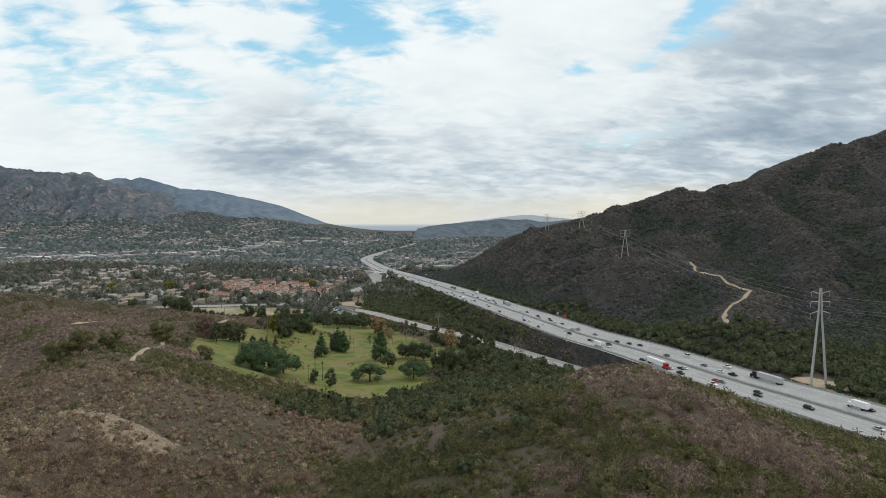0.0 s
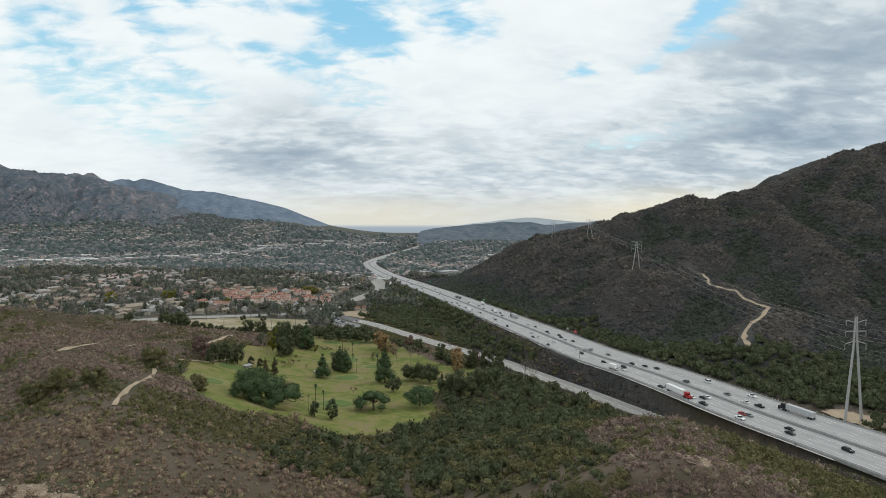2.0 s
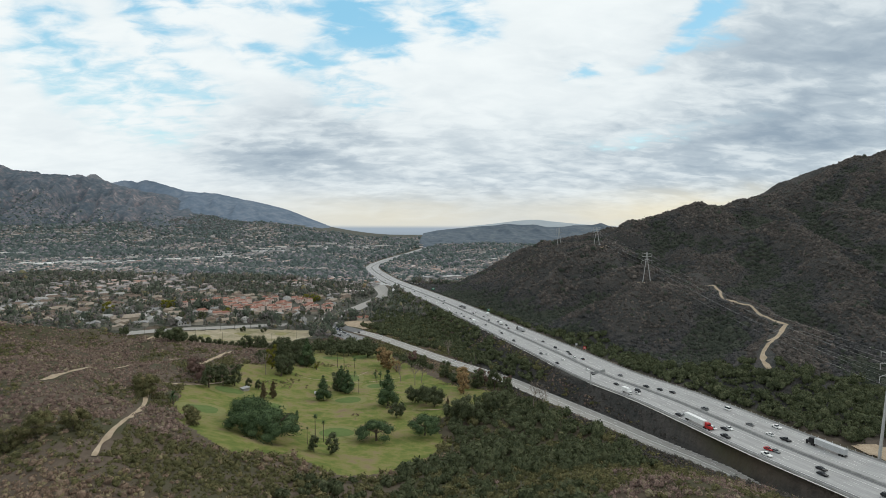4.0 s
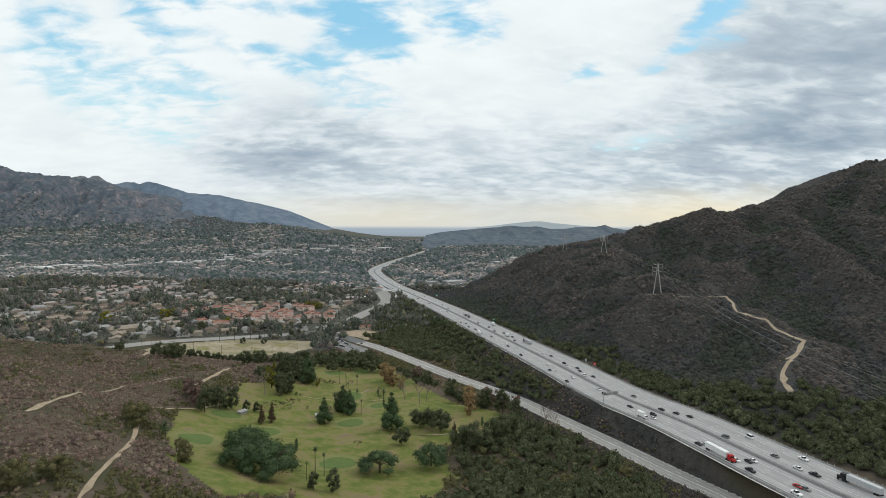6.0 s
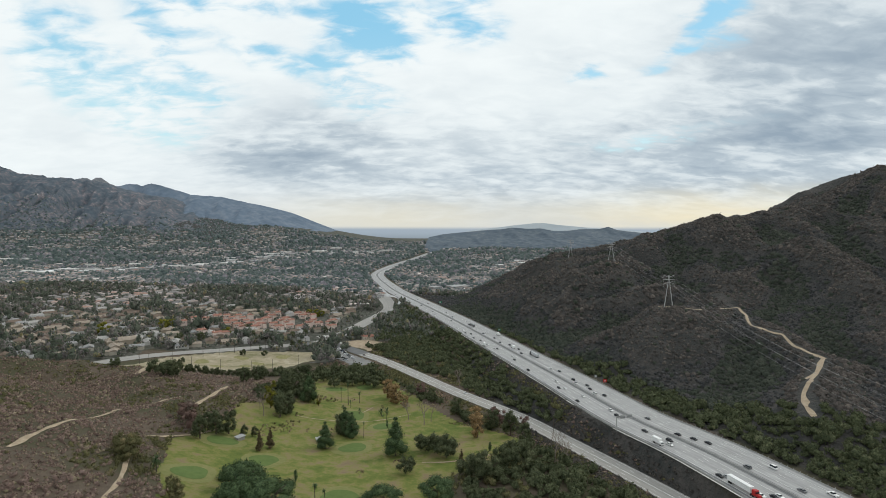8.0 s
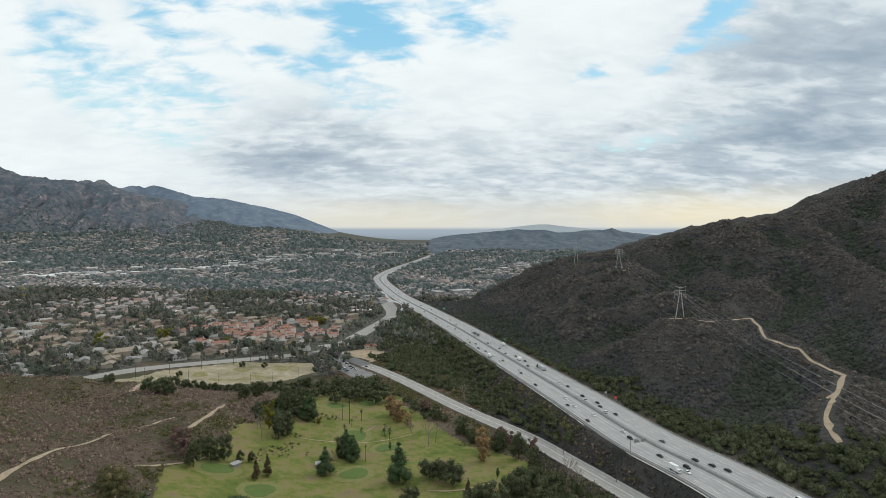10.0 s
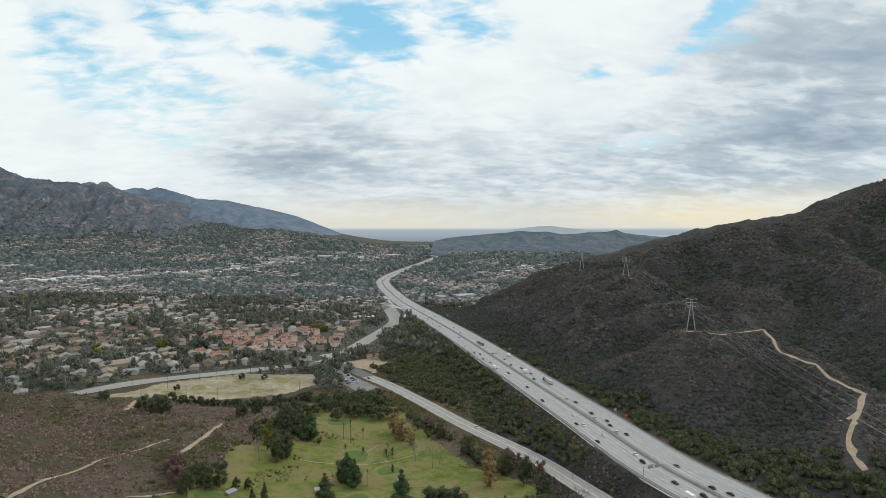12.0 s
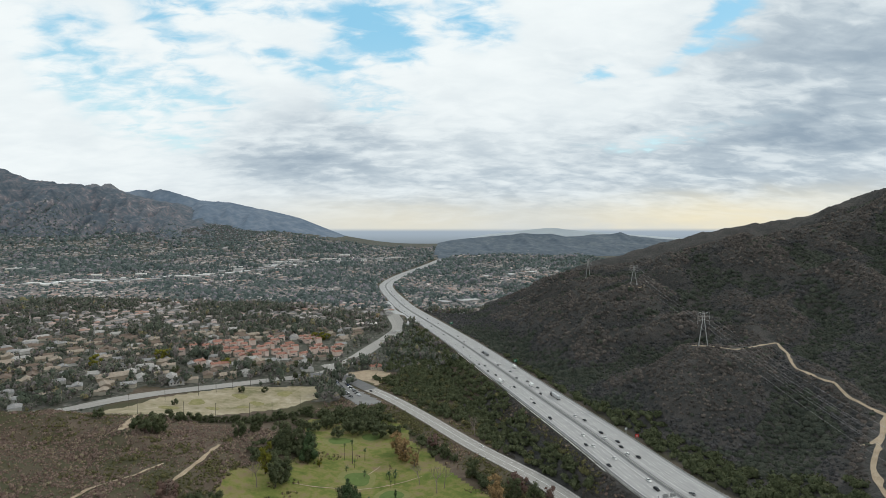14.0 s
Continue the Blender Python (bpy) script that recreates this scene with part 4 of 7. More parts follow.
def rounded(kind, middle=0.2, rise=0.35):
    """Turns each facet outwards and gives soft, rounded normals: vertices, faces, normals."""
    v, f = kind
    out = v - np.array([0, 0, middle])
    out = out / (np.linalg.norm(out, axis=1)[:, None] + 1e-6)
    face = np.cross(v[f[:, 1]] - v[f[:, 0]], v[f[:, 2]] - v[f[:, 0]])
    loose = np.bincount(f.ravel(), minlength=len(v))[f].max(1) == 1
    back = loose & ((face * out[f].mean(1)).sum(1) < 0)
    f = np.where(back[:, None], f[:, ::-1], f)
    face = np.where(back[:, None], -face, face)
    face /= np.linalg.norm(face, axis=1)[:, None] + 1e-9
    own = np.zeros_like(v)
    for i in range(3):
        np.add.at(own, f[:, i], face)
    own /= np.linalg.norm(own, axis=1)[:, None] + 1e-6
    nrm = 0.4 * out + 0.8 * own + np.array([0, 0, rise])
    return v, f, nrm / np.linalg.norm(nrm, axis=1)[:, None]


def scatter(name, mat, pts, size, kinds, label, category, squash=(0.8, 1.25), sink=0.12):
    """Many plants as one mesh: each takes one of the kinds, turned and sized."""
    if not len(pts):
        return None
    pick = rng.integers(0, len(kinds), len(pts))
    turn, tall = rng.uniform(0, 6.283, len(pts)), rng.uniform(*squash, len(pts))
    vs, fs, ns, n = [], [], [], 0
    for i, (v, f, nv) in enumerate(rounded(k) for k in kinds):
        m = pick == i
        c, s = np.cos(turn[m])[:, None], np.sin(turn[m])[:, None]
        sz = size[m][:, None]
        x = (v[None, :, 0] * c - v[None, :, 1] * s) * sz + pts[m, 0:1]
        y = (v[None, :, 0] * s + v[None, :, 1] * c) * sz + pts[m, 1:2]
        z = (v[None, :, 2] * tall[m][:, None] - sink) * sz + pts[m, 2:3]
        vs.append(np.stack([x, y, z], -1).reshape(-1, 3))
        ns.append(np.stack([nv[None, :, 0] * c - nv[None, :, 1] * s, nv[None, :, 0] * s + nv[None, :, 1] * c, np.broadcast_to(nv[None, :, 2], x.shape)], -1).reshape(-1, 3))
        fs.append((f[None] + (np.arange(m.sum()) * len(v))[:, None, None] + n).reshape(-1, 3))
        n += m.sum() * len(v)
    me = bpy.data.meshes.new(name)
    quads_into(me, np.vstack(vs), np.vstack(fs), np.vstack(ns))
    me.materials.append(mat)
    return tagged(new(name, me), label, category, kind="stuff")


def strewn(x0, x1, y0, y1, gap):
    """Jittered places, gap metres apart."""
    x, y = np.meshgrid(np.arange(x0, x1, gap), np.arange(y0, y1, gap))
    x, y = x.ravel() + gap * rng.uniform(-0.5, 0.5, x.size), y.ravel() + gap * rng.uniform(-0.5, 0.5, x.size)
    return x, y


def on_ground(x, y):
    return np.column_stack([x, y, surface(x, y)])


TRAILS = [
    [(203, 640), (230, 633), (238, 632), (274, 664), (317, 703), (309, 737)],
    [(317, 701), (309, 668), (292, 634), (284, 600), (288, 566), (286, 546), (291, 515)],
    [(-205, 300), (-218, 350), (-224, 388), (-222, 422), (-210, 458)],
    [(-190, 432), (-191, 474), (-194, 504)],
    [(-168, 326), (-161, 311), (-144, 270), (-118, 205)],
    [(-182, 362), (-163, 396), (-160, 412)],
    [(-268, 505), (-285, 548), (-300, 575)],
]


def near_wood(x, y):
    return inside(x, y, WOODS[4])


def free_of_roads(x, y, near=3.0):
    ok = (~inside(x, y, GOLF) | near_wood(x, y)) & ~inside(x, y, RANGE)
    ok &= near_line(x, y, FREEWAY[::3])[0] > 28.5 + near * 0.5
    ok &= near_line(x, y, CANYON_ROAD[::2])[0] > 9 + near * 0.5
    for i, line in enumerate(TRAILS):
        ok &= near_line(x, y, line)[0] > near * (1.5, 1.0, 0.8)[min(i, 2)]
    ok &= near_line(x, y, [(291, 517), (246, 464), (235, 452), (214, 409)])[0] > near + 1.5
    ok &= near_line(x, y, [(-402, 590), (-325, 678), (-203, 812)])[0] > 9 + near
    return ok


def in_view(x, y):
    """Within the wide fan that the flight looks over."""
    a = np.degrees(np.arctan2(x, y + 25))
    return (a > -46) & (a < 46)


def right_of_freeway(x, y):
    return x > np.interp(y, FREEWAY[:, 1], FREEWAY[:, 0])


WOODS = [
    [(-4, 384), (18, 404), (36, 385), (58, 388), (84, 340), (94, 292), (72, 262), (35, 235), (9, 225), (-25, 245), (-43, 262), (-30, 285), (-10, 300)],
    [(-80, 835), (-60, 900), (-30, 930), (-15, 800), (22, 650), (50, 545), (56, 520), (38, 520), (20, 560), (-20, 640), (-60, 700), (-85, 740)],
    [(-38, 262), (-7, 270), (35, 262), (48, 205), (34, 150), (16, 96), (2, 80), (-10, 92), (-18, 140), (-38, 190), (-58, 175), (-70, 200), (-62, 242)],
    [(-140, 470), (-125, 500), (-120, 520), (-142, 545), (-165, 530), (-160, 490)],
    [(-160, 636), (-134, 670), (-104, 668), (-84, 640), (-78, 606), (-96, 600), (-118, 612), (-140, 616)],
    [(-118, 775), (-82, 850), (-20, 850), (0, 780), (24, 690), (36, 640), (10, 628), (-30, 640), (-60, 680), (-90, 725)],
    [(0, 612), (38, 606), (62, 520), (74, 470), (58, 472), (40, 512), (10, 560), (-10, 590)],
    [(-62, 610), (-36, 560), (-10, 520), (18, 480), (40, 440), (62, 400), (76, 372), (64, 360), (36, 404), (30, 450), (-4, 492), (-40, 540), (-72, 598)],
]


def wood_amount(x, y):
    """1 inside the oak woods, with ragged edges."""
    wx, wy = x + 9 * fbm(x, y, 25, 2, 51), y + 9 * fbm(x, y, 25, 2, 52)
    w_ = np.zeros(np.shape(x), bool)
    for p in WOODS:
        w_ |= inside(wx, wy, p)
    d = near_line(x, y, FREEWAY[::3])[0]
    reach = np.interp(y, [150, 300, 420, 520, 620, 900], [130, 120, 105, 50, 12, 8]) * (0.75 + 0.5 * fbm(x, y, 60, 2, 53))
    w_ &= ~((fbm(x, y, 40, 2, 57) > 0.45) & (x < 60) & (y > 420) & (y < 600) & (x < np.interp(y, [420, 600], [60, -40])))
    w_ |= right_of_freeway(x, y) & (d < 28 + reach) & (y < 900)
    return w_


r0 = np.random.default_rng(11)
FINE = [brush_plant(r0, 3, 210, 0.34, 0.020, 1.0, ICO1, 0.062, 0.55) for _ in range(12)]
MID = [brush_plant(r0, 2, 16, 0.34, 0.060, 1.0, ICO1, 0.15, 0.66) for _ in range(12)]


def domed(kind, cut=0.12):
    """A plant without the faces that lie in the ground."""
    v, f = kind
    return v, f[(v[f][:, :, 2] > cut).any(1)]


COARSE = [domed(bush(r0, 1, 3, 0.2, 0.85, sit=0.2), 0.15) for _ in range(12)]
OAKS = [domed(bush(r0, 5, 80, 0.17, 1.05, sit=0.55, spread=0.72), 0.2) for _ in range(10)]

# brush on the two near hills
x, y = strewn(-420, 150, 12, 760, 2.35)
d = np.hypot(x, y)
keep = in_view(x, y) & free_of_roads(x, y) & ~right_of_freeway(x, y) & (d > 22)
bare = fbm(x, y, 34, 3, 61)
keep &= (bare + 0.35 * fbm(x, y, 9, 2, 67) < 0.85) | (rng.uniform(size=x.size) < 0.7) | (x > -20)
front_wood = wood_amount(x, y) & (y < 300) & ~right_of_freeway(x, y)
keep &= ~((y > 575) & (x < -165)) & (~wood_amount(x, y) | (front_wood & (rng.uniform(size=x.size) < 0.45))) & ~is_town(x, y) & ~inside(x, y, car_park) & ~inside(x, y, [(-170, 815), (-140, 850), (-108, 826), (-98, 792), (-116, 758), (-140, 780)])
keep &= near_line(x, y, [(-113, 148), (-86, 130), (-71, 126), (-58, 117)])[0] > 1 + 5 * rng.uniform(size=x.size) ** 2
keep &= near_line(x, y, [(46, 128), (56, 138)])[0] > 2 + 3 * rng.uniform(size=x.size)
x, y, d = x[keep], y[keep], d[keep]
size = rng.uniform(1.0, 1.2, x.size) * (1 + 1.5 * rng.uniform(size=x.size) ** 2.2) * (1 + 0.3 * fbm(x, y, 18, 2, 63)) * np.where(d < 125, 1.25, 1.1)
green = fbm(x, y, 55, 3, 62) + 0.3 * rng.normal(size=x.size) + np.where(x > -10, 0.27, 0) + 0.35 * fbm(x, y, 14, 2, 68) - np.where((x < -120) & (y > 250), 0.5, 0) + np.where(y < 210, 0.1, 0) + np.where(wood_amount(x, y), 0.5, 0)
thin = (d > 230) & (rng.uniform(size=x.size) < 0.3)
x, y, d, green, size = x[~thin], y[~thin], d[~thin], green[~thin], (size * np.where(d > 230, 1.08, 1.0))[~thin]
P = on_ground(x, y)
for near, kinds, lo, hi in ((True, FINE, 0, 125), (False, MID, 125, 1000)):
    m = (d >= lo) & (d < hi)
    g = green > 0.22
    far_hill = ((x < -105) & (y > 215 + 30 * fbm(x, y, 50, 2, 64))) | (x > 6 + 14 * fbm(x, y, 25, 2, 65))
    scatter("dry_brush", BROWN_SHRUB, P[m & ~g & ~far_hill], size[m & ~g & ~far_hill], kinds, "dense dry brown chaparral brush on the hillside", "brush")
    scatter("purple_brush", PURPLE_SHRUB, P[m & ~g & far_hill], size[m & ~g & far_hill], kinds, "dense dull purple-brown brush on the low hills", "brush")
    scatter("green_brush", GREEN_SHRUB, P[m & g], size[m & g] * 1.15, kinds, "grey-green chaparral bushes on the hillside", "brush")

# chaparral on the mountain across the freeway
x, y = strewn(-120, 1300, 120, 1400, 3.7)
keep = in_view(x, y) & free_of_roads(x, y, 4.0) & right_of_freeway(x, y) & ~wood_amount(x, y)
keep &= ~((y > 1150) & (x > 420)) & ~is_town(x, y) & ((y < 760) | (rng.uniform(size=x.size) < 0.62))
x, y = x[keep], y[keep]
here = surface(x, y)
hollow = (surface(x - 45, y) + surface(x + 45, y) + surface(x, y - 45) + surface(x, y + 45)) / 4 - here + 0.9 * rng.normal(size=x.size) + 2.0 * fbm(x, y, 90, 2, 79)
# plant tone also imitates relief shading: dark oaks in hollows, paler brush on crests
lush = (hollow > 3.6) | (rng.uniform(size=x.size) < 0.03)
crest = (hollow < -1.8) & ~lush
P, size = on_ground(x, y), rng.uniform(1.5, 2.9, x.size) * (1 + 0.3 * fbm(x, y, 30, 2, 77)) * np.where(y < 760, 1.15, 1.5)
scatter("crest_brush", CREST_SHRUB, P[crest], size[crest], COARSE, "dry brown chaparral along the mountain's spurs", "brush")
lush_or_crest = lush | crest
scatter("hill_brush", HILL_SHRUB, P[~lush_or_crest], size[~lush_or_crest], COARSE, "dark olive and brown chaparral covering the mountain", "brush")
scatter("hill_trees", HILL_OAK, P[lush], size[lush] * 1.35, COARSE, "dark green scrub oaks filling the gullies", "scrub oak")

# and on the ridges behind it
x, y = strewn(60, 2000, 1100, 2420, 9.5)
keep = in_view(x, y) & right_of_freeway(x, y) & ~is_town(x, y) & ((y > 1400) | ((y > 1150) & (x > 420))) & (ground(x, y) > np.interp(y, VALLEY_Y, VALLEY_Z) + 12)
keep &= (y < 1210) | (y > 1900) | (x < 330)
x, y = x[keep], y[keep]
scatter("hill_brush", HILL_SHRUB, on_ground(x, y) - [0, 0, 0.8], rng.uniform(2.4, 3.8, x.size), COARSE, "dark chaparral along the farther ridge", "brush", (0.6, 0.9))

# thin brush on the strip between the road and the freeway
x, y = strewn(-130, 260, 90, 960, 2.4)
d = near_line(x, y, FREEWAY[::3])[0]
keep = (near_line(x, y, CANYON_ROAD[::2])[0] > 8.8) & ~inside(x, y, GOLF) & ~right_of_freeway(x, y) & (~wood_amount(x, y) | (d < 38)) & (d < 75) & (d > 27.0) & (y > 90) & ((y < 760) | ((x > -60) & ~is_town(x, y)))
scatter("bank_brush", BANK_SHRUB, on_ground(x[keep], y[keep]) + [0, 0, 0.5], rng.uniform(1.2, 2.3, keep.sum()), MID, "low dark dry brush on the freeway embankment", "brush")

# oak woods
x, y = strewn(-200, 480, 90, 960, 6.3)
keep = in_view(x, y) & wood_amount(x, y) & free_of_roads(x, y, 5.0)
keep &= near_line(x, y, [(200, 300), (218, 305)])[0] > 12
keep &= ~((y < 290) & right_of_freeway(x, y) & (x > 330))
x, y = x[keep], y[keep]
size = rng.uniform(2.8, 5.2, x.size) * np.where(y < 270, 0.72, 1.0) * np.where((y < 150) & ~right_of_freeway(x, y), 0.6, 1.0)
size = size * (0.8 + 0.5 * rng.uniform(size=x.size) ** 2)
mixed = (rng.uniform(size=x.size) < np.where(y < 270, 0.5, 0.13)) & ~right_of_freeway(x, y)
scatter("oak_woods", OAK, on_ground(x[~mixed], y[~mixed]), size[~mixed], OAKS, "dense dark green live oak wood beside the road", "oak wood", (0.8, 1.3))
scatter("tall_brush", GREEN_SHRUB, on_ground(x[mixed], y[mixed]), size[mixed] * 0.8, OAKS, "tall grey-green brush among the dark oaks", "brush", (0.7, 1.1))

# pale rock outcrop on the near hill
bm = bmesh.new()
rk = random.Random(4)
for i in range(260):
    k = rk.random()
    px, py = -113 + 55 * k + rk.gauss(0, 2.5), 147 - 30 * k + rk.gauss(0, 3.0)
    s = rk.uniform(0.15, 0.6) ** 1.7
    made = bmesh.ops.create_icosphere(bm, subdivisions=1, radius=s, matrix=Matrix.Translation((px, py, gz(px, py) + 0.1)) @ pose(0, 0, 0, rk.uniform(0, 90), rk.uniform(0, 90), 0) @ Matrix.Diagonal((1.3, 1, 0.6, 1)))
    for v in made["verts"]:
        v.co += Vector((rk.uniform(-1, 1), rk.uniform(-1, 1), rk.uniform(-1, 1))) * s * 0.2
tagged(part("rock_outcrop", bm, ROCK, None), "pale crumbling rock outcrop among dry brush", "rocks", kind="stuff")


# ---- single trees ----
def cloud_mesh(name, pieces, mat):
    v, f = joined(pieces)
    v, f, nv = rounded((v, f), float(v[:, 2].mean()) * 0.8, 0.3)
    me = bpy.data.meshes.new(name)
    quads_into(me, v, f, nv)
    me.materials.append(mat)
    return me


def crown_of(r, centres, radii, leaf_n, leaf, ball=ICO1):
    out, cs, ns = [], [], []
    for c, rad in zip(centres, radii):
        rad = np.broadcast_to(rad, 3)
        out.append(lump(c, rad * 0.66, r, ball, 0.22))
        n = r.normal(size=(2 * leaf_n, 3))
        n /= np.linalg.norm(n, axis=1)[:, None]
        cs.append(np.asarray(c) + n * rad * r.uniform(0.6, 1.1, (2 * leaf_n, 1)))
        ns.append(n)
    if leaf_n:
        out.append(leaves(np.vstack(cs), np.vstack(ns), leaf * 0.8, r))
    return out


def tree_thing(kind, trunk_bm, trunk_mat, crown, crown_mat, label, category):
    """A tree: an empty at the foot, its trunk and its crown."""
    ob = tagged(new(kind), label, category, "golf course trees")
    part("trunk", trunk_bm, trunk_mat, ob)
    if crown is not None:
        c = new("crown", cloud_mesh("crown", crown, crown_mat))
        c.parent = ob
    return ob


def limbs(bm, r, base, reach, top, n, thick):
    for i in range(n):
        a = 6.283 * i / n + r.uniform(-0.4, 0.4)
        rod(bm, (0, 0, base), (math.cos(a) * reach, math.sin(a) * reach, top * r.uniform(0.85, 1.1)), thick, thick * 0.4, 5)


def umbrella_pine(seed):
    r = np.random.default_rng(seed)
    bm = bmesh.new()
    rod(bm, (0, 0, -0.5), (0.2, 0, 5), 0.45, 0.32, 7)
    limbs(bm, r, 3.2, 4.2, 6.0, 7, 0.2)
    cs = [(math.cos(a) * d, math.sin(a) * d, 7.2 - 0.085 * d * d + r.uniform(-1.0, 0.3)) for a, d in ((r.uniform(0, 6.28), 6.6 * math.sqrt(r.uniform(0, 1))) for _ in range(24))]
    return tree_thing("umbrella_pine", bm, BARK, crown_of(r, cs, [(2.4, 2.4, 1.8)] * 24, 70, 0.30), PINE, "broad round-topped green pine on the golf turf", "pine tree")


def leafy(seed, kind, mat, label, category, h=10.0, wide=4.5, lumps=18, leaf_n=56, leaf=0.34, low=0.3):
    r = np.random.default_rng(seed)
    bm = bmesh.new()
    rod(bm, (0, 0, -0.5), (0.1, 0.1, h * 0.45), 0.035 * h, 0.02 * h, 7)
    limbs(bm, r, h * 0.38, wide * 0.55, h * 0.7, 5, 0.016 * h)
    cs = []
    for _ in range(lumps):
        u = r.uniform(low, 0.95)
        d = wide * 0.85 * math.sqrt(max(0.0, 1 - ((u - 0.55) / 0.5) ** 2)) * math.sqrt(r.uniform(0.1, 1))
        a = r.uniform(0, 6.28)
        cs.append((math.cos(a) * d, math.sin(a) * d, u * h))
    return tree_thing(kind, bm, BARK, crown_of(r, cs, [wide * 0.34] * lumps, leaf_n, leaf), mat, label, category)


def conifer(seed, kind, mat, label, h=15.0, wide=3.6, tiers=9, leaf_n=44):
    r = np.random.default_rng(seed)
    bm = bmesh.new()
    rod(bm, (0, 0, -0.5), (0, 0, h * 0.97), 0.024 * h, 0.05, 7)
    cs, rs = [], []
    for i in range(tiers):
        k = i / (tiers - 1)
        for j in range(4 if k < 0.8 else 2):
            a, d = r.uniform(0, 6.28), wide * (1 - k) * 0.62 * r.uniform(0.5, 1.1)
            cs.append((math.cos(a) * d, math.sin(a) * d, h * (0.14 + 0.82 * k) + r.uniform(-0.4, 0.4)))
            s = wide * (0.34 * (1 - k) + 0.12)
            rs.append((s, s, s * 0.8))
    return tree_thing(kind, bm, BARK, crown_of(r, cs, rs, leaf_n, 0.32), mat, label, "conifer")


def cypress(seed, mat, h, wide, kind, label):
    r = np.random.default_rng(seed)
    bm = bmesh.new()
    rod(bm, (0, 0, -0.5), (0, 0, h * 0.9), 0.16, 0.05, 6)
    n = 9
    cs = [(r.uniform(-0.2, 0.2), r.uniform(-0.2, 0.2), h * (0.1 + 0.82 * i / n)) for i in range(n)]
    rs = [(wide * math.sin(math.pi * (0.15 + 0.75 * i / n)),) * 2 + (h * 0.09,) for i in range(n)]
    return tree_thing(kind, bm, BARK, crown_of(r, cs, rs, 30, 0.28), mat, label, "cypress")


def bare_tree(seed, h, mat, label):
    """Trunk, forking limbs and a haze of fine twigs."""
    r = np.random.default_rng(seed)
    bm = bmesh.new()
    tips = []

    def fork(p, d, length, thick, depth):
        q = p + d * length
        rod(bm, p, q, thick, thick * 0.62, 5 if depth > 2 else 3)
        if depth == 0:
            tips.append(tuple(q))
            return
        for _ in range(3 if depth > 1 else 4):
            e = (d + Vector(r.normal(size=3)) * 0.42 + Vector((0, 0, 0.18))).normalized()
            fork(q, e, length * r.uniform(0.62, 0.82), thick * 0.6, depth - 1)
    fork(Vector((0, 0, -0.4)), Vector((0, 0, 1)), h * 0.3, 0.022 * h, 4)
    t = np.array(tips)
    n = t - [0, 0, h * 0.5]
    n /= np.linalg.norm(n, axis=1)[:, None]
    tw = [leaves(t + r.normal(size=t.shape) * 0.25, np.cross(n, r.normal(size=t.shape)), 0.22, r)]
    return tree_thing("bare_tree", bm, mat, tw, mat, label, "bare tree")


def palm(seed, h, label, frond=2.0, n=26):
    r = np.random.default_rng(seed)
    ob = tagged(new("palm_tree"), label, "palm tree", "golf course trees")
    bm = bmesh.new()
    rod(bm, (0, 0, -0.4), (0.1, 0, h * 0.5), 0.28, 0.2, 7)
    rod(bm, (0.1, 0, h * 0.5), (0.2, 0.1, h), 0.2, 0.16, 7)
    part("trunk", bm, BARK, ob)
    bm = bmesh.new()
    for i in range(n):
        a, e = r.uniform(0, 6.28), r.uniform(-0.7, 1.2)
        p = Vector((0.2, 0.1, h))
        side = Vector((-math.sin(a), math.cos(a), 0)) * 0.22
        prev = None
        for k in range(4):
            row = [bm.verts.new(p + side * (1.2 - 0.33 * k)), bm.verts.new(p - side * (1.2 - 0.33 * k))]
            if prev:
                bm.faces.new((prev[0], prev[1], row[1], row[0]))
            prev = row
            p = p + Vector((math.cos(a) * math.cos(e), math.sin(a) * math.cos(e), math.sin(e))) * frond / 3
            e -= 0.5
    part("fronds", bm, PINE, ob)
    return ob


def planted(proto, places, scale=(0.85, 1.15)):
    """The first place takes the thing itself, the others copies of it."""
    r = random.Random(len(places) * 31 + int(abs(places[0][0])))
    for i, pl in enumerate(places):
        x, y = pl[:2]
        s = pl[2] if len(pl) > 2 else r.uniform(*scale)
        m = pose(x, y, gz(x, y), 0, 0, r.uniform(0, 360)) @ Matrix.Diagonal((s, s, s * r.uniform(0.92, 1.08), 1))
        if i == 0:
            proto.matrix_basis = m
        else:
            copy_thing(proto, m)


planted(umbrella_pine(1), [(-116, 332, 1.35), (-92, 300, 1.45), (-45, 331, 1.1)])
planted(umbrella_pine(2), [(-104, 298, 1.35), (-19, 343, 1.05), (-110, 316, 1.2), (-94, 318, 1.0)])
planted(conifer(3, "pine_tree", PINE, "tall dark green pine on the golf turf", 16, 7.5), [(-87, 447, 1.2), (-47, 406, 1.25), (-130, 512, 1.2), (-93, 413, 0.95), (-81, 441, 0.9)])
planted(conifer(4, "russet_conifer", material("russet_needles", [(0.0, (0.06, 0.045, 0.025)), (1.0, (0.13, 0.10, 0.05))], 0.9, 0.9, island=0.6, coords="World"), "russet-brown conifer on the golf turf", 13, 3.2), [(-127, 389, 1.0), (-123, 397, 1.1), (-6, 386, 0.9)])
planted(cypress(5, PINE, 8.5, 1.5, "cypress", "small dark columnar cypress on the golf turf"), [(-95, 354, 0.8), (13, 418, 1.0), (-60, 470, 0.9), (-82, 462, 0.8), (30, 420, 0.7)])
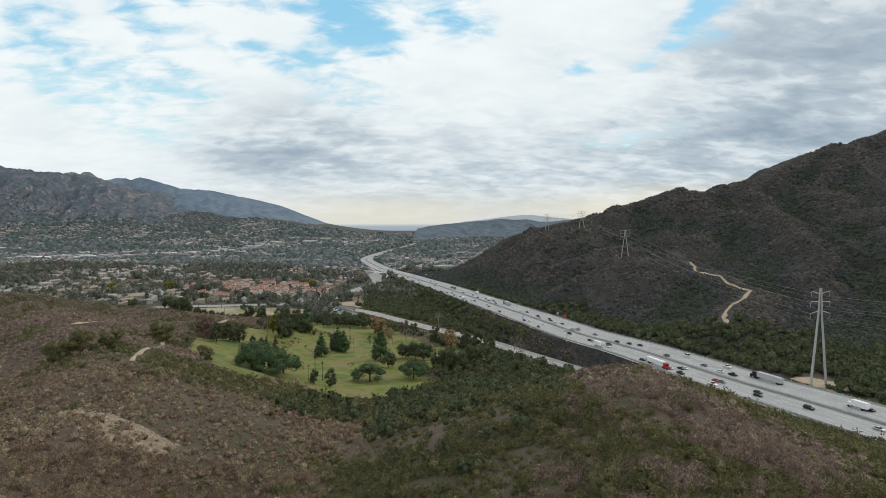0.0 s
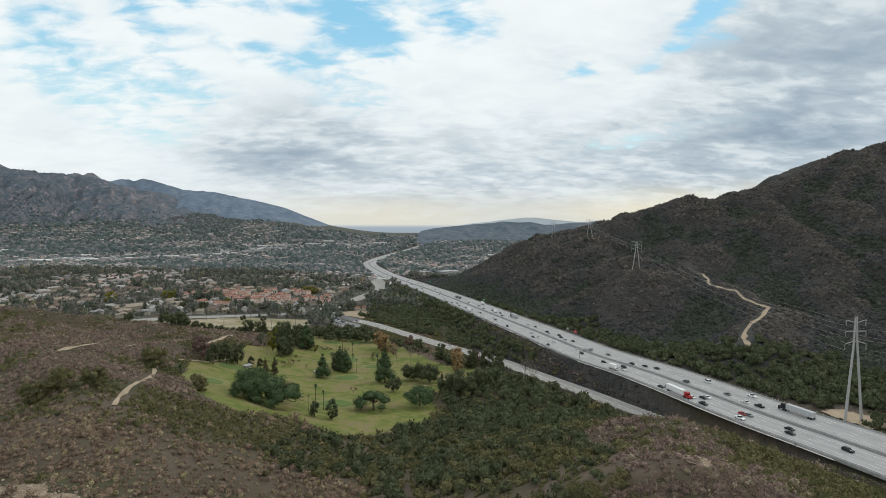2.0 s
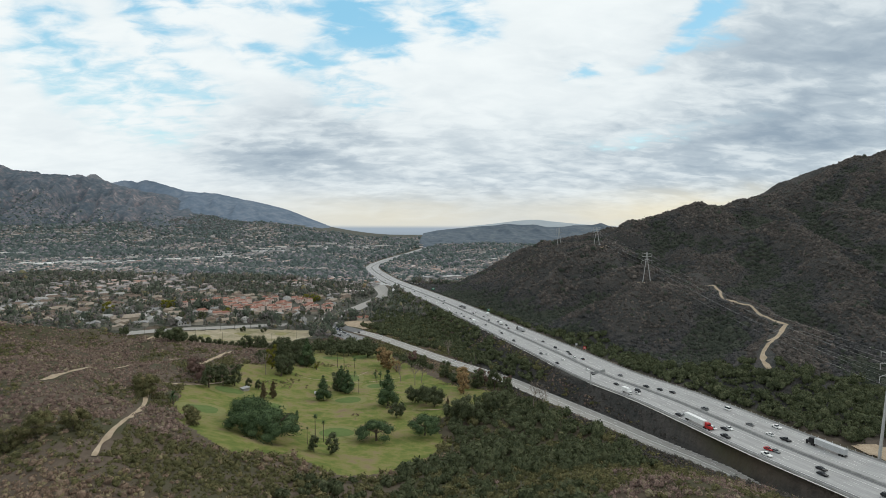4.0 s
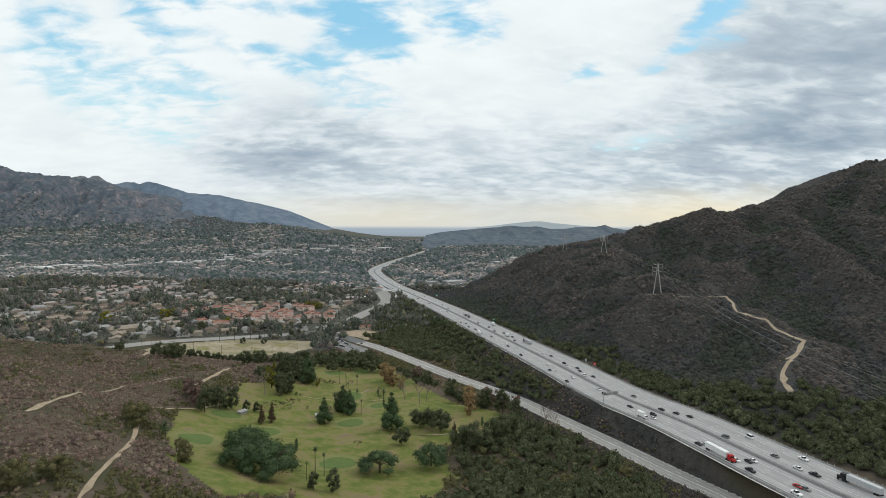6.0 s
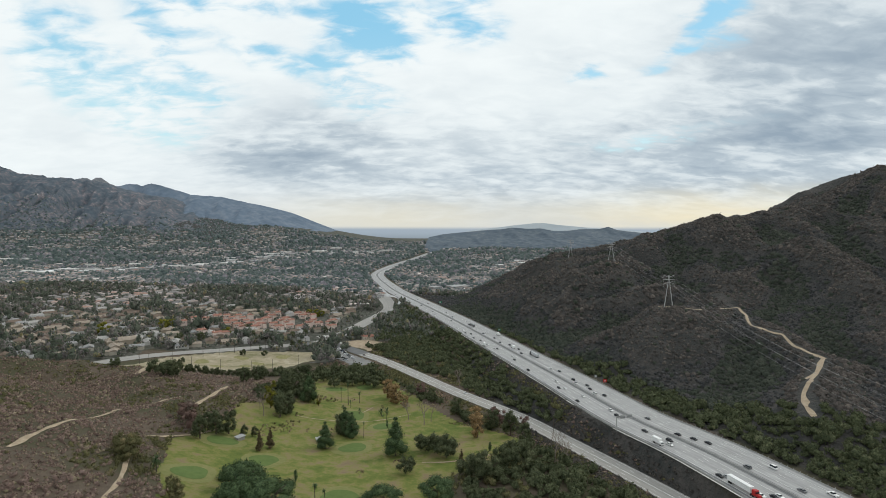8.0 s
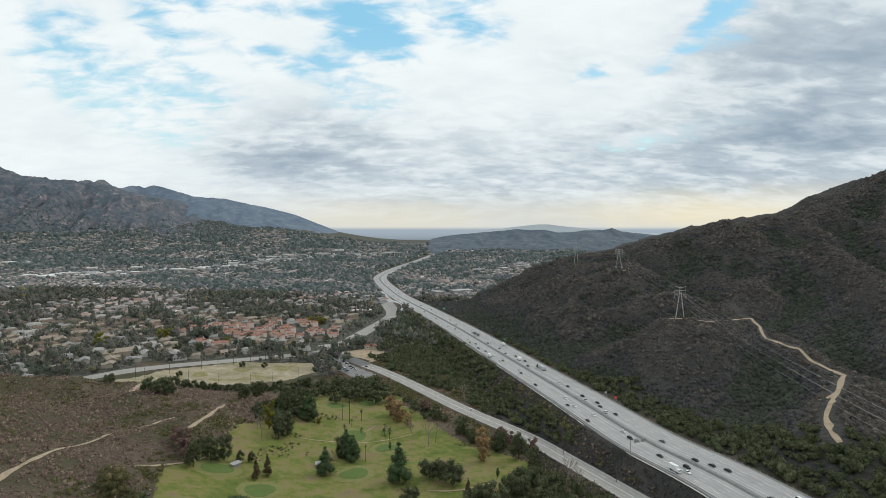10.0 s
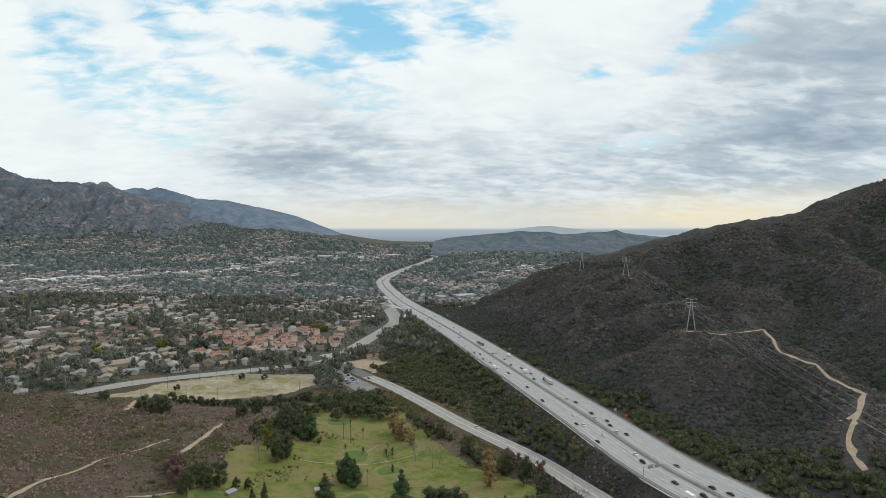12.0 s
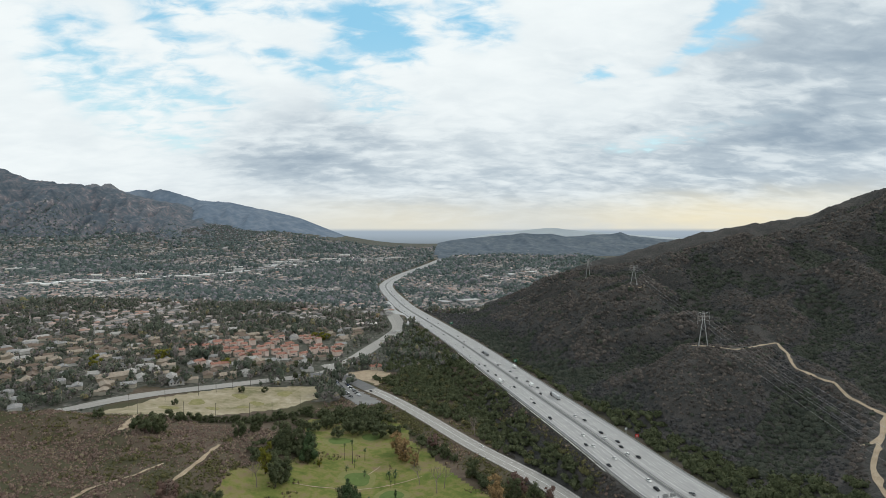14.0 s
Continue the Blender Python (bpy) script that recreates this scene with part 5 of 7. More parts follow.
planted(leafy(6, "oak_tree", OAK, "dark green spreading oak beside the fairway", "oak tree", 11, 7.0, 24), [(-252, 503, 1.0), (-245, 507, 1.15), (-241, 510, 0.8), (-150, 519, 1.1), (-134, 524, 1.2), (-203, 610, 0.8), (-190, 622, 0.85), (-306, 536, 0.7), (-134, 609, 0.9), (-118, 606, 1.0), (-103, 611, 1.0), (-147, 626, 0.9), (-132, 635, 1.1), (-112, 631, 1.0), (-95, 626, 0.9), (-29, 416, 1.1), (-21, 412), (-15, 403, 1.1), (-38, 376, 0.8), (9, 367, 1.3), (21, 388, 1.2), (-122, 574), (-107, 585, 1.1), (-87, 582, 1.1), (-139, 601), (-116, 592),
        (-98, 594), (-76, 590), (-145, 585), (-3, 372, 1.1), (28, 405, 1.1)])
planted(leafy(7, "oak_tree", OAK, "tall dark oak at the edge of the golf course", "oak tree", 15, 6.4, 24, low=0.2), [(-136, 457, 1.0), (-151, 517, 1.0), (-143, 525, 1.1), (-157, 398, 0.9), (-152, 405, 0.95), (-160, 383, 0.9), (-163, 400, 0.7), (18, 470, 1.0), (30, 452, 1.1), (-8, 505, 0.9),
        (36, 430, 0.9), (-30, 540, 0.8), (-143, 407, 0.5), (-138, 412, 0.45), (-95, 300, 0.5), (-62, 296, 0.6), (-70, 293, 0.5)])
planted(leafy(8, "poplar_tree", YELLOW_LEAF, "tall yellow-green tree at the edge of the golf course", "poplar", 17, 5.4, 20, low=0.15), [(-152, 483, 1.05), (-148, 472, 0.8), (-120, 505, 0.4)])
planted(leafy(9, "autumn_tree", ORANGE_LEAF, "orange-brown autumn tree beside the fairway", "autumn tree", 15, 6.0, 20, 46, low=0.12), [(-69, 547, 1.1), (-60, 531, 1.05), (6, 470, 1.0), (-64, 538, 0.9), (6, 448, 1.0), (-52, 522, 0.6)])
planted(leafy(10, "dark_tree", RED_TWIG, "reddish-brown half-bare tree beside the road", "tree", 11, 5.4, 16, 46), [(24, 478, 1.1), (20, 486, 0.9), (-176, 402, 1.1), (-170, 392, 0.9), (-182, 410, 0.9), (-40, 560, 0.9), (42, 470, 0.7)])
planted(bare_tree(12, 17, BARE, "pale leafless tree with fine twigs"), [(-33, 480, 1.15), (-146, 451, 0.95), (51, 396, 1.0), (57, 390, 0.8), (-46, 492, 0.9), (-5, 590, 1.0), (-178, 403, 0.9), (-28, 488, 0.8)])
planted(bare_tree(13, 6, RED_TWIG, "small leafless reddish tree on the turf"), [(-63, 368, 1.0), (-112, 440, 0.8), (-97, 530, 0.8), (-70, 515, 0.9), (-44, 388, 1.1)])
planted(palm(14, 13, "tall thin fan palm on the golf turf"), [(-74, 312, 1.0), (-99, 521, 1.25), (-71, 318, 0.75), (-76, 304, 0.6), (-106, 526, 0.8), (-73, 442, 0.7)])
planted(palm(15, 4.5, "short bushy date palm beside the fairway", 3.6, 40), [(-68, 499, 1.0), (-64, 503, 0.9), (-150, 318, 1.2), (-86, 500, 0.8), (-100, 505, 0.7)])
planted(leafy(16, "green_tree", GREEN_SHRUB, "round grey-green tree on the brown hillside", "tree", 10, 6.5, 22, 60, low=0.05), [(-166, 322, 1.05), (-172, 330, 0.9), (-146, 218, 0.85), (-139, 226, 0.7), (-153, 214, 0.7), (-128, 292, 0.55), (-124, 285, 0.5), (-133, 300, 0.5)])

planted(leafy(18, "oak_tree", OAK, "broad dark oak standing on the golf turf", "oak tree", 12, 6.0, 26, 60, low=0.12), [(-131, 511, 1.25), (-158, 535, 1.10), (-134, 467, 1.00), (-188, 558, 0.90), (-188, 525, 0.80), (-88, 446, 0.90)])
planted(bare_tree(19, 12, BARE, "grey leafless tree at the edge of the golf turf"), [(-153, 489, 0.80), (-153, 463, 0.80)])
planted(palm(20, 9, "medium palm beside the putting green", 2.6, 34), [(-91, 529, 0.90), (-96, 514, 0.70), (-63, 491, 0.80), (-65, 485, 0.60)])

# rough scrub round the cart paths
x, y = strewn(-140, 10, 420, 600, 2.4)
k = inside(x, y, GOLF) & (fbm(x, y, 22, 3, 83) > 0.62) & (near_line(x, y, [(-63, 473), (-90, 495), (-76, 418), (-94, 584), (-119, 566)])[0] > 6)
k &= np.min([np.hypot(x - a, y - b) for a, b in ((-69, 341), (-76, 418), (-63, 473), (-119, 566), (-94, 584), (-90, 495))], axis=0) > 13
half_ = rng.uniform(size=x.size) < 0.5
scatter("rough_scrub", GREEN_SHRUB, on_ground(x[k & half_], y[k & half_]), rng.uniform(0.8, 1.9, (k & half_).sum()), MID, "low olive scrub round the golf cart paths", "scrub")
scatter("rough_scrub", BROWN_SHRUB, on_ground(x[k & ~half_], y[k & ~half_]), rng.uniform(0.7, 1.6, (k & ~half_).sum()), MID, "low dry brown scrub round the golf cart paths", "scrub")

# mown greens, bunkers and low sheds
GREEN_TURF = material("close_mown_turf", [(0.0, (0.085, 0.130, 0.034)), (1.0, (0.110, 0.155, 0.044))], 0.3, 0.95, coords="World")
FRINGE_TURF = material("dry_fringe_turf", [(0.0, (0.150, 0.165, 0.050)), (1.0, (0.215, 0.200, 0.082))], 0.2, 0.95, second=0.6, coords="World")
TARGET_TURF = material("thin_range_turf", [(0.0, (0.17, 0.17, 0.06)), (1.0, (0.27, 0.235, 0.12))], 0.3, 0.95, coords="World")
for x, y, s in ((-69, 341, 9), (-76, 418, 9), (-63, 473, 8), (-119, 566, 9), (-94, 584, 9), (-150, 390, 8), (-120, 376, 8), (-140, 330, 9), (-90, 495, 10)):
    u, v = np.meshgrid(np.linspace(0.02, 1, 7), np.linspace(0, 2 * np.pi, 33))
    wob = 1 + 0.12 * np.sin(2 * v + x) + 0.07 * np.sin(3 * v + y)
    ex, ey = x + u * s * wob * np.cos(v), y + u * s * 1.05 * wob * np.sin(v)
    tagged(sheet("golf_green", ex, ey, surface(ex, ey) + 0.22, GREEN_TURF), "close-mown oval putting green", "putting green", kind="structure")
    fx2, fy2 = x + (ex - x) * 1.5, y + (ey - y) * 1.5
    tagged(sheet("golf_fringe", fx2, fy2, surface(fx2, fy2) + 0.10, FRINGE_TURF), "pale yellowish turf round a putting green", "turf", kind="structure")
for x, y, s in ((-285, 655, 9), (-255, 690, 8), (-230, 672, 7), (-215, 715, 9), (-262, 640, 6), (-300, 628, 8), (-238, 655, 5)):
    u, v = np.meshgrid(np.linspace(0.02, 1, 5), np.linspace(0, 2 * np.pi, 25))
    wob = 1 + 0.2 * np.sin(2 * v + x) + 0.1 * np.sin(3 * v + y)
    ex, ey = x + u * s * wob * np.cos(v), y + u * s * wob * np.sin(v)
    tagged(sheet("range_target", ex, ey, surface(ex, ey) + 0.12, TARGET_TURF), "greener target circle on the dry driving range", "target green", kind="structure")
SHED_WALL, SHED_ROOF = plain("shed_wall", (0.30, 0.29, 0.27), 0.85), plain("shed_roof", (0.36, 0.36, 0.36), 0.8)
for x, y, a in ((-100, 428, 20), (-143, 400, 60), (-52, 452, 10)):
    shed = tagged(new("shed"), "small low grey shelter on the golf course", "shelter", "golf course shelters")
    shed.matrix_basis = pose(x, y, gz(x, y), 0, 0, a)
    bm = bmesh.new()
    box(bm, (5, 3, 2.2), (0, 0, 1.0))
    part("wall", bm, SHED_WALL, shed)
    bm = bmesh.new()
    box(bm, (6, 4, 0.25), (0, 0, 2.25), pose(0, 0, 0, 5, 0, 0))
    part("roof", bm, SHED_ROOF, shed)

# tall posts round the driving range
POSTMAT = plain("weathered_post", (0.09, 0.075, 0.065), 0.9)
bm = bmesh.new()
rod(bm, (0, 0, -0.5), (0, 0, 13), 0.2, 0.15, 6)
post_me = mesh_of("post", bm, POSTMAT)
bm = bmesh.new()
rod(bm, (-0.6, 0, 12.6), (0.6, 0, 12.6), 0.08, 0.08, 4)
arm_me = mesh_of("cross_bar", bm, POSTMAT)
for i, (x, y) in enumerate([(-335, 622), (-313, 646), (-294, 677), (-272, 711), (-247, 746), (-221, 771), (-205, 778), (-190, 772), (-180, 748), (-246, 612), (-220, 627), (-204, 644), (-184, 671), (-176, 706), (-268, 596), (-300, 578), (-283, 694), (-259, 729), (-234, 760)]):
    pst = tagged(new("net_post"), "tall dark wooden net post round the driving range", "post", "driving range posts")
    pst.matrix_basis = pose(x, y, gz(x, y), 0, 0, 50)
    piece("shaft", post_me, pst, Matrix())
    piece("cross_bar", arm_me, pst, Matrix())
# dark hedge and bushes beside the range
planted(leafy(17, "hedge_bush", OAK, "dense dark hedge bush beside the driving range", "bush", 6, 4.2, 14, 50, low=0.1),
        [(-262, 576, 1.0), (-256, 580), (-250, 583), (-244, 586), (-233, 591), (-223, 597), (-213, 603), (-203, 610), (-193, 618), (-185, 627), (-176, 640, 1.0), (-172, 648, 1.1), (-168, 655, 1.0), (-238, 588, 1.1), (-228, 594, 1.0), (-218, 600), (-208, 606), (-198, 614, 1.0), (-189, 622), (-181, 632), (-248, 582), (-258, 570, 1.3), (-266, 564, 1.5), (-274, 558, 1.1), (-170, 610, 1.2), (-163, 600, 1.3), (-156, 590, 1.3), (-166, 640, 1.2),
         (-259, 703, 1.0), (-236, 712, 1.0), (-215, 790, 1.2), (-223, 784, 1.2), (-180, 800, 1.0), (-300, 640, 0.9)])


# ---- vehicles ----
GLASS = plain("dark_glass", (0.025, 0.03, 0.035), 0.12)
TYRE = plain("tyre", (0.025, 0.025, 0.025), 0.9)
PAINTS = {"white": plain("white_paint", (0.78, 0.78, 0.77), 0.35), "black": plain("black_paint", (0.02, 0.02, 0.022), 0.3), "grey": plain("grey_paint", (0.16, 0.165, 0.17), 0.35),
          "silver": plain("silver_paint", (0.50, 0.51, 0.52), 0.3, 0.3), "red": plain("red_paint", (0.42, 0.03, 0.03), 0.35), "blue": plain("blue_paint", (0.05, 0.08, 0.16), 0.35)}
bm = bmesh.new()
bmesh.ops.create_cone(bm, cap_ends=True, segments=12, radius1=0.34, radius2=0.34, depth=0.24, matrix=pose(0, 0, 0, 90, 0, 0))
WHEEL = mesh_of("wheel", bm, TYRE)
bm = bmesh.new()
bmesh.ops.create_cone(bm, cap_ends=True, segments=12, radius1=0.52, radius2=0.52, depth=0.5, matrix=pose(0, 0, 0, 90, 0, 0))
BIG_WHEEL = mesh_of("big_wheel", bm, TYRE)
LAMP_GLASS = plain("lamp_glass", (0.6, 0.6, 0.58), 0.2)
TAIL_GLASS = plain("tail_glass", (0.25, 0.02, 0.02), 0.3)


def shell(bm, length, width, low, mid, top, cabin, hood=0.0):
    """A lofted car body: side outline from nose (+x) to tail, narrowed at the roof."""
    a, b, c, d = cabin
    h = length / 2
    rows = [(h, low + 0.15, mid - 0.22, 0.86), (h - 0.25, low, mid - 0.08, 0.96), (a, low, mid, 1), (d, low, mid, 1), (-h + 0.2, low, mid - 0.02, 0.96), (-h, low + 0.2, mid - 0.15, 0.9)]
    rings = [[bm.verts.new((x, s * width / 2 * w_, z)) for s, z in ((-1, lo), (1, lo), (1, hi), (-1, hi))] for x, lo, hi, w_ in rows]
    for p, q in zip(rings[:-1], rings[1:]):
        for i in range(4):
            bm.faces.new((p[i], p[(i + 1) % 4], q[(i + 1) % 4], q[i]))
    bm.faces.new(rings[0])
    bm.faces.new(rings[-1][::-1])


def cabin_block(bm, width, mid, top, cabin, lift=0.0, grow=0.0):
    a, b, c, d = cabin
    lowv = [bm.verts.new((x, s * (width / 2 - 0.06 + grow), mid - 0.02 + lift)) for x, s in ((a, -1), (a, 1), (d, 1), (d, -1))]
    topv = [bm.verts.new((x, s * (width / 2 - 0.26 + grow), top)) for x, s in ((b, -1), (b, 1), (c, 1), (c, -1))]
    for i in range(4):
        bm.faces.new((lowv[i], lowv[(i + 1) % 4], topv[(i + 1) % 4], topv[i]))
    bm.faces.new(topv)


def car(kind, colour, length, width, mid, top, cabin, label, group):
    ob = tagged(new(kind), label, kind.replace("_", " "), group)
    bm = bmesh.new()
    shell(bm, length, width, 0.28, mid, top, cabin)
    part("body", bm, PAINTS[colour], ob)
    bm = bmesh.new()
    cabin_block(bm, width, mid, top - 0.06, cabin)
    part("cabin_glass", bm, GLASS, ob, "dark tinted glass")
    a, b, c, d = cabin
    bm = bmesh.new()
    box(bm, (b - c + 0.1, width - 0.46, 0.09), ((b + c) / 2, 0, top - 0.03), bevel=0.03)
    part("roof", bm, PAINTS[colour], ob)
    for x in (length * 0.31, -length * 0.31):
        for s in (-1, 1):
            piece("wheel", WHEEL, ob, pose(x, s * (width / 2 - 0.13), 0.34))
    for s in (-1, 1):
        bm = bmesh.new()
        box(bm, (0.12, 0.36, 0.16), (length / 2 - 0.1, s * width * 0.33, mid - 0.3))
        part("headlight", bm, LAMP_GLASS, ob)
        bm = bmesh.new()
        box(bm, (0.1, 0.3, 0.2), (-length / 2 + 0.05, s * width * 0.34, mid - 0.28))
        part("tail_light", bm, TAIL_GLASS, ob)
    return ob


def box_truck(colour, body_len, label, cab_colour="white"):
    ob = tagged(new("box_truck"), label, "truck", "freeway traffic")
    bm = bmesh.new()
    box(bm, (body_len, 2.5, 2.8), (-1.2, 0, 2.5), bevel=0.05)
    part("cargo_box", bm, PAINTS[colour], ob)
    bm = bmesh.new()
    box(bm, (1.9, 2.2, 1.9), (body_len / 2, 0, 1.55), bevel=0.18)
    part("cab", bm, PAINTS[cab_colour], ob)
    bm = bmesh.new()
    box(bm, (0.5, 2.06, 0.75), (body_len / 2 + 0.74, 0, 2.0), pose(0, 0, 0, 0, -14, 0))
    part("windscreen", bm, GLASS, ob)
    bm = bmesh.new()
    box(bm, (body_len + 2, 1.0, 0.3), (-0.4, 0, 0.85))
    part("chassis", bm, TYRE, ob)
    for x in (body_len / 2, -body_len / 2 + 0.8):
        for s in (-1, 1):
            piece("wheel", BIG_WHEEL, ob, pose(x, s * 1.0, 0.52))
    return ob


def semi(trailer_colour, cab_colour, label, trailer=15.2):
    ob = tagged(new("semi_truck"), label, "semi truck", "freeway traffic")
    bm = bmesh.new()
    box(bm, (trailer, 2.55, 2.85), (-2.6, 0, 2.65), bevel=0.04)
    part("trailer", bm, PAINTS[trailer_colour], ob)
    nose = -2.6 + trailer / 2
    bm = bmesh.new()
    box(bm, (2.3, 2.4, 2.9), (nose + 1.9, 0, 2.2), bevel=0.2)
    box(bm, (2.0, 2.0, 1.35), (nose + 3.9, 0, 1.35), bevel=0.25)
    part("cab", bm, PAINTS[cab_colour], ob)
    bm = bmesh.new()
    box(bm, (0.15, 2.1, 0.8), (nose + 3.05, 0, 2.55))
    part("windscreen", bm, GLASS, ob)
    bm = bmesh.new()
    box(bm, (trailer + 5, 0.9, 0.3), (-0.6, 0, 1.0))
    part("chassis", bm, TYRE, ob)
    for x in (nose + 4.0, nose + 1.4, nose + 0.1, -2.6 - trailer / 2 + 1.2, -2.6 - trailer / 2 + 2.5):
        for s in (-1, 1):
            piece("wheel", BIG_WHEEL, ob, pose(x, s * 1.0, 0.52))
    return ob


SEDAN, SUV, PICKUP, VAN = (1.1, 0.35, -0.9, -1.75), (1.2, 0.55, -1.75, -2.2), (1.0, 0.4, -0.7, -0.95), (1.7, 0.9, -2.0, -2.3)
SHAPES = {"s": ("sedan", 4.7, 1.82, 0.92, 1.45, SEDAN), "u": ("suv", 4.8, 1.95, 1.08, 1.78, SUV), "p": ("pickup_truck", 5.6, 2.0, 1.05, 1.85, PICKUP), "v": ("van", 5.2, 2.0, 1.1, 2.1, VAN)}
WORDS = {"s": "sedan", "u": "sport utility car", "p": "pickup truck", "v": "passenger van"}
made_cars = {}


def put_car(code, colour, m, group):
    """One car of a kind and colour; the first is built, later ones are copies."""
    key = (code, colour, group)
    if key in made_cars:
        return copy_thing(made_cars[key], m)
    kind, length, width, mid, top, cabin = SHAPES[code]
    where = "driving on the concrete freeway" if "freeway" in group else "parked on the asphalt car park"
    ob = car(kind, colour, length, width, mid, top, cabin, colour + " " + WORDS[code] + " " + where, group)
    ob.matrix_basis = m
    made_cars[key] = ob
    return ob


# traffic: (y along the freeway, metres right of the median, kind, colour); the far side drives away, the near side towards
TRAFFIC = """363 17 v white/331 19 p white/246 12 s black/228 -10 s silver/257 -11 u black/284 -10 s black/280 -15 s black/305 -11 s grey/323 6 s white/336 -11 s black/336 -8 s white
362 -19 s black/360 -16 s silver/367 4 u grey/339 -16 s white/327 -19 p black/338 8 s grey/315 7 p black/308 -12 s red/303 -19 p white/411 -9 u black/406 -14 s white/417 4 s black/408 7 s black/400 10 s black/429 -11 s black/447 8 s grey
597 -18 u black/553 -10 s white/534 -17 s black/530 -13 s white/598 6 s white/586 9 s black/555 7 u black/544 4 s white/535 10 s black/525 7 s black/511 4 u white/505 9 s black/506 -9 s white/496 -19 s black/470 -6 s white/458 -9 u black
670 5 s black/656 -11 s white/642 -14 s black/692 11 s black/718 10 s black/735 4 s black/700 -12 s black/700 -16 s white/765 7 s black/727 -14 s white/753 -15 s black/773 -18 s black/801 -13 s black/810 -18 s black/801 4 s black/803 8 s white
859 -16 s white/848 -18 s white/830 -15 s white/880 8 s black/905 12 s white/920 -8 s black/940 -14 s white/960 5 s black/985 -18 s white/1010 9 s black/1030 -10 s black/1060 -15 s white/1090 6 s white/1120 -9 u black/1150 12 s black
1180 -14 s white/1220 8 s black/1260 -10 s black/1300 5 s white/1340 -16 s black/1390 10 s white/1430 -12 s black/1480 7 s black/1530 -8 s white/1580 12 s black/1640 -14 s white/1700 6 s black/1760 -9 s white/1830 9 s black/1900 -12 s white"""
for item in TRAFFIC.replace("\n", "/").split("/"):
    yy, off, code, colour = item.split()
    yy, off = float(yy), float(off)
    x, y, z, head = along(FREEWAY, yy, off)
    put_car(code, colour, pose(x, y, z + 0.06, 0, 0, head + (0 if off > 0 else 180)), "freeway traffic")
for ob, yy, off in ((semi("white", "red", "white semi trailer pulled by a red tractor on the freeway"), 346, -19), (semi("silver", "black", "silver semi trailer pulled by a black tractor on the freeway"), 300, 15),
                    (semi("silver", "black", "silver semi trailer with a dark tractor driving down the freeway"), 656, 14), (box_truck("white", 7.0, "white box truck driving on the freeway"), 250, 10.5),
                    (box_truck("white", 7.5, "large white box truck on the outer freeway lane"), 783, 19), (box_truck("white", 6.0, "white box truck on the near freeway lane"), 410, -19),
                    (box_truck("white", 6.5, "white delivery truck driving up the freeway"), 722, -20), (box_truck("white", 6.0, "white delivery truck on an inner freeway lane"), 699, 7), (semi("grey", "black", "dark flatbed semi truck on the freeway"), 864, 8)):
    x, y, z, head = along(FREEWAY, yy, off)
    ob.matrix_basis = pose(x, y, z + 0.06, 0, 0, head + (0 if off > 0 else 180))

# parked cars in rows
rp = random.Random(9)
for row, (ax, ay, bx, by) in enumerate(((-172, 778, -134, 700), (-166, 786, -127, 708), (-153, 786, -116, 716), (-146, 790, -108, 716))):
    n = 17
    for i in range(n):
        if rp.random() < 0.14:
            continue
        k = (i + 0.5) / n
        x, y = ax + (bx - ax) * k, ay + (by - ay) * k
        if not inside(np.array([x]), np.array([y]), car_park)[0]:
            continue
        put_car(rp.choice("ssuup"), rp.choice(["white", "black", "silver", "grey", "white", "black", "silver", "blue"]), pose(x, y, gz(x, y) + 0.52, 0, 0, 28 + rp.choice((0, 180)) + rp.uniform(-2, 2)), "parked cars")
for yy, off, code, colour in ((700, 4, "s", "white"), (735, -4, "s", "black"), (560, 4, "s", "white"), (440, 10.2, "s", "black")):
    x, y, z, head = along(CANYON_ROAD, yy, off)
    put_car(code, colour, pose(x, y, z + 0.08, 0, 0, head), "cars on the canyon road")


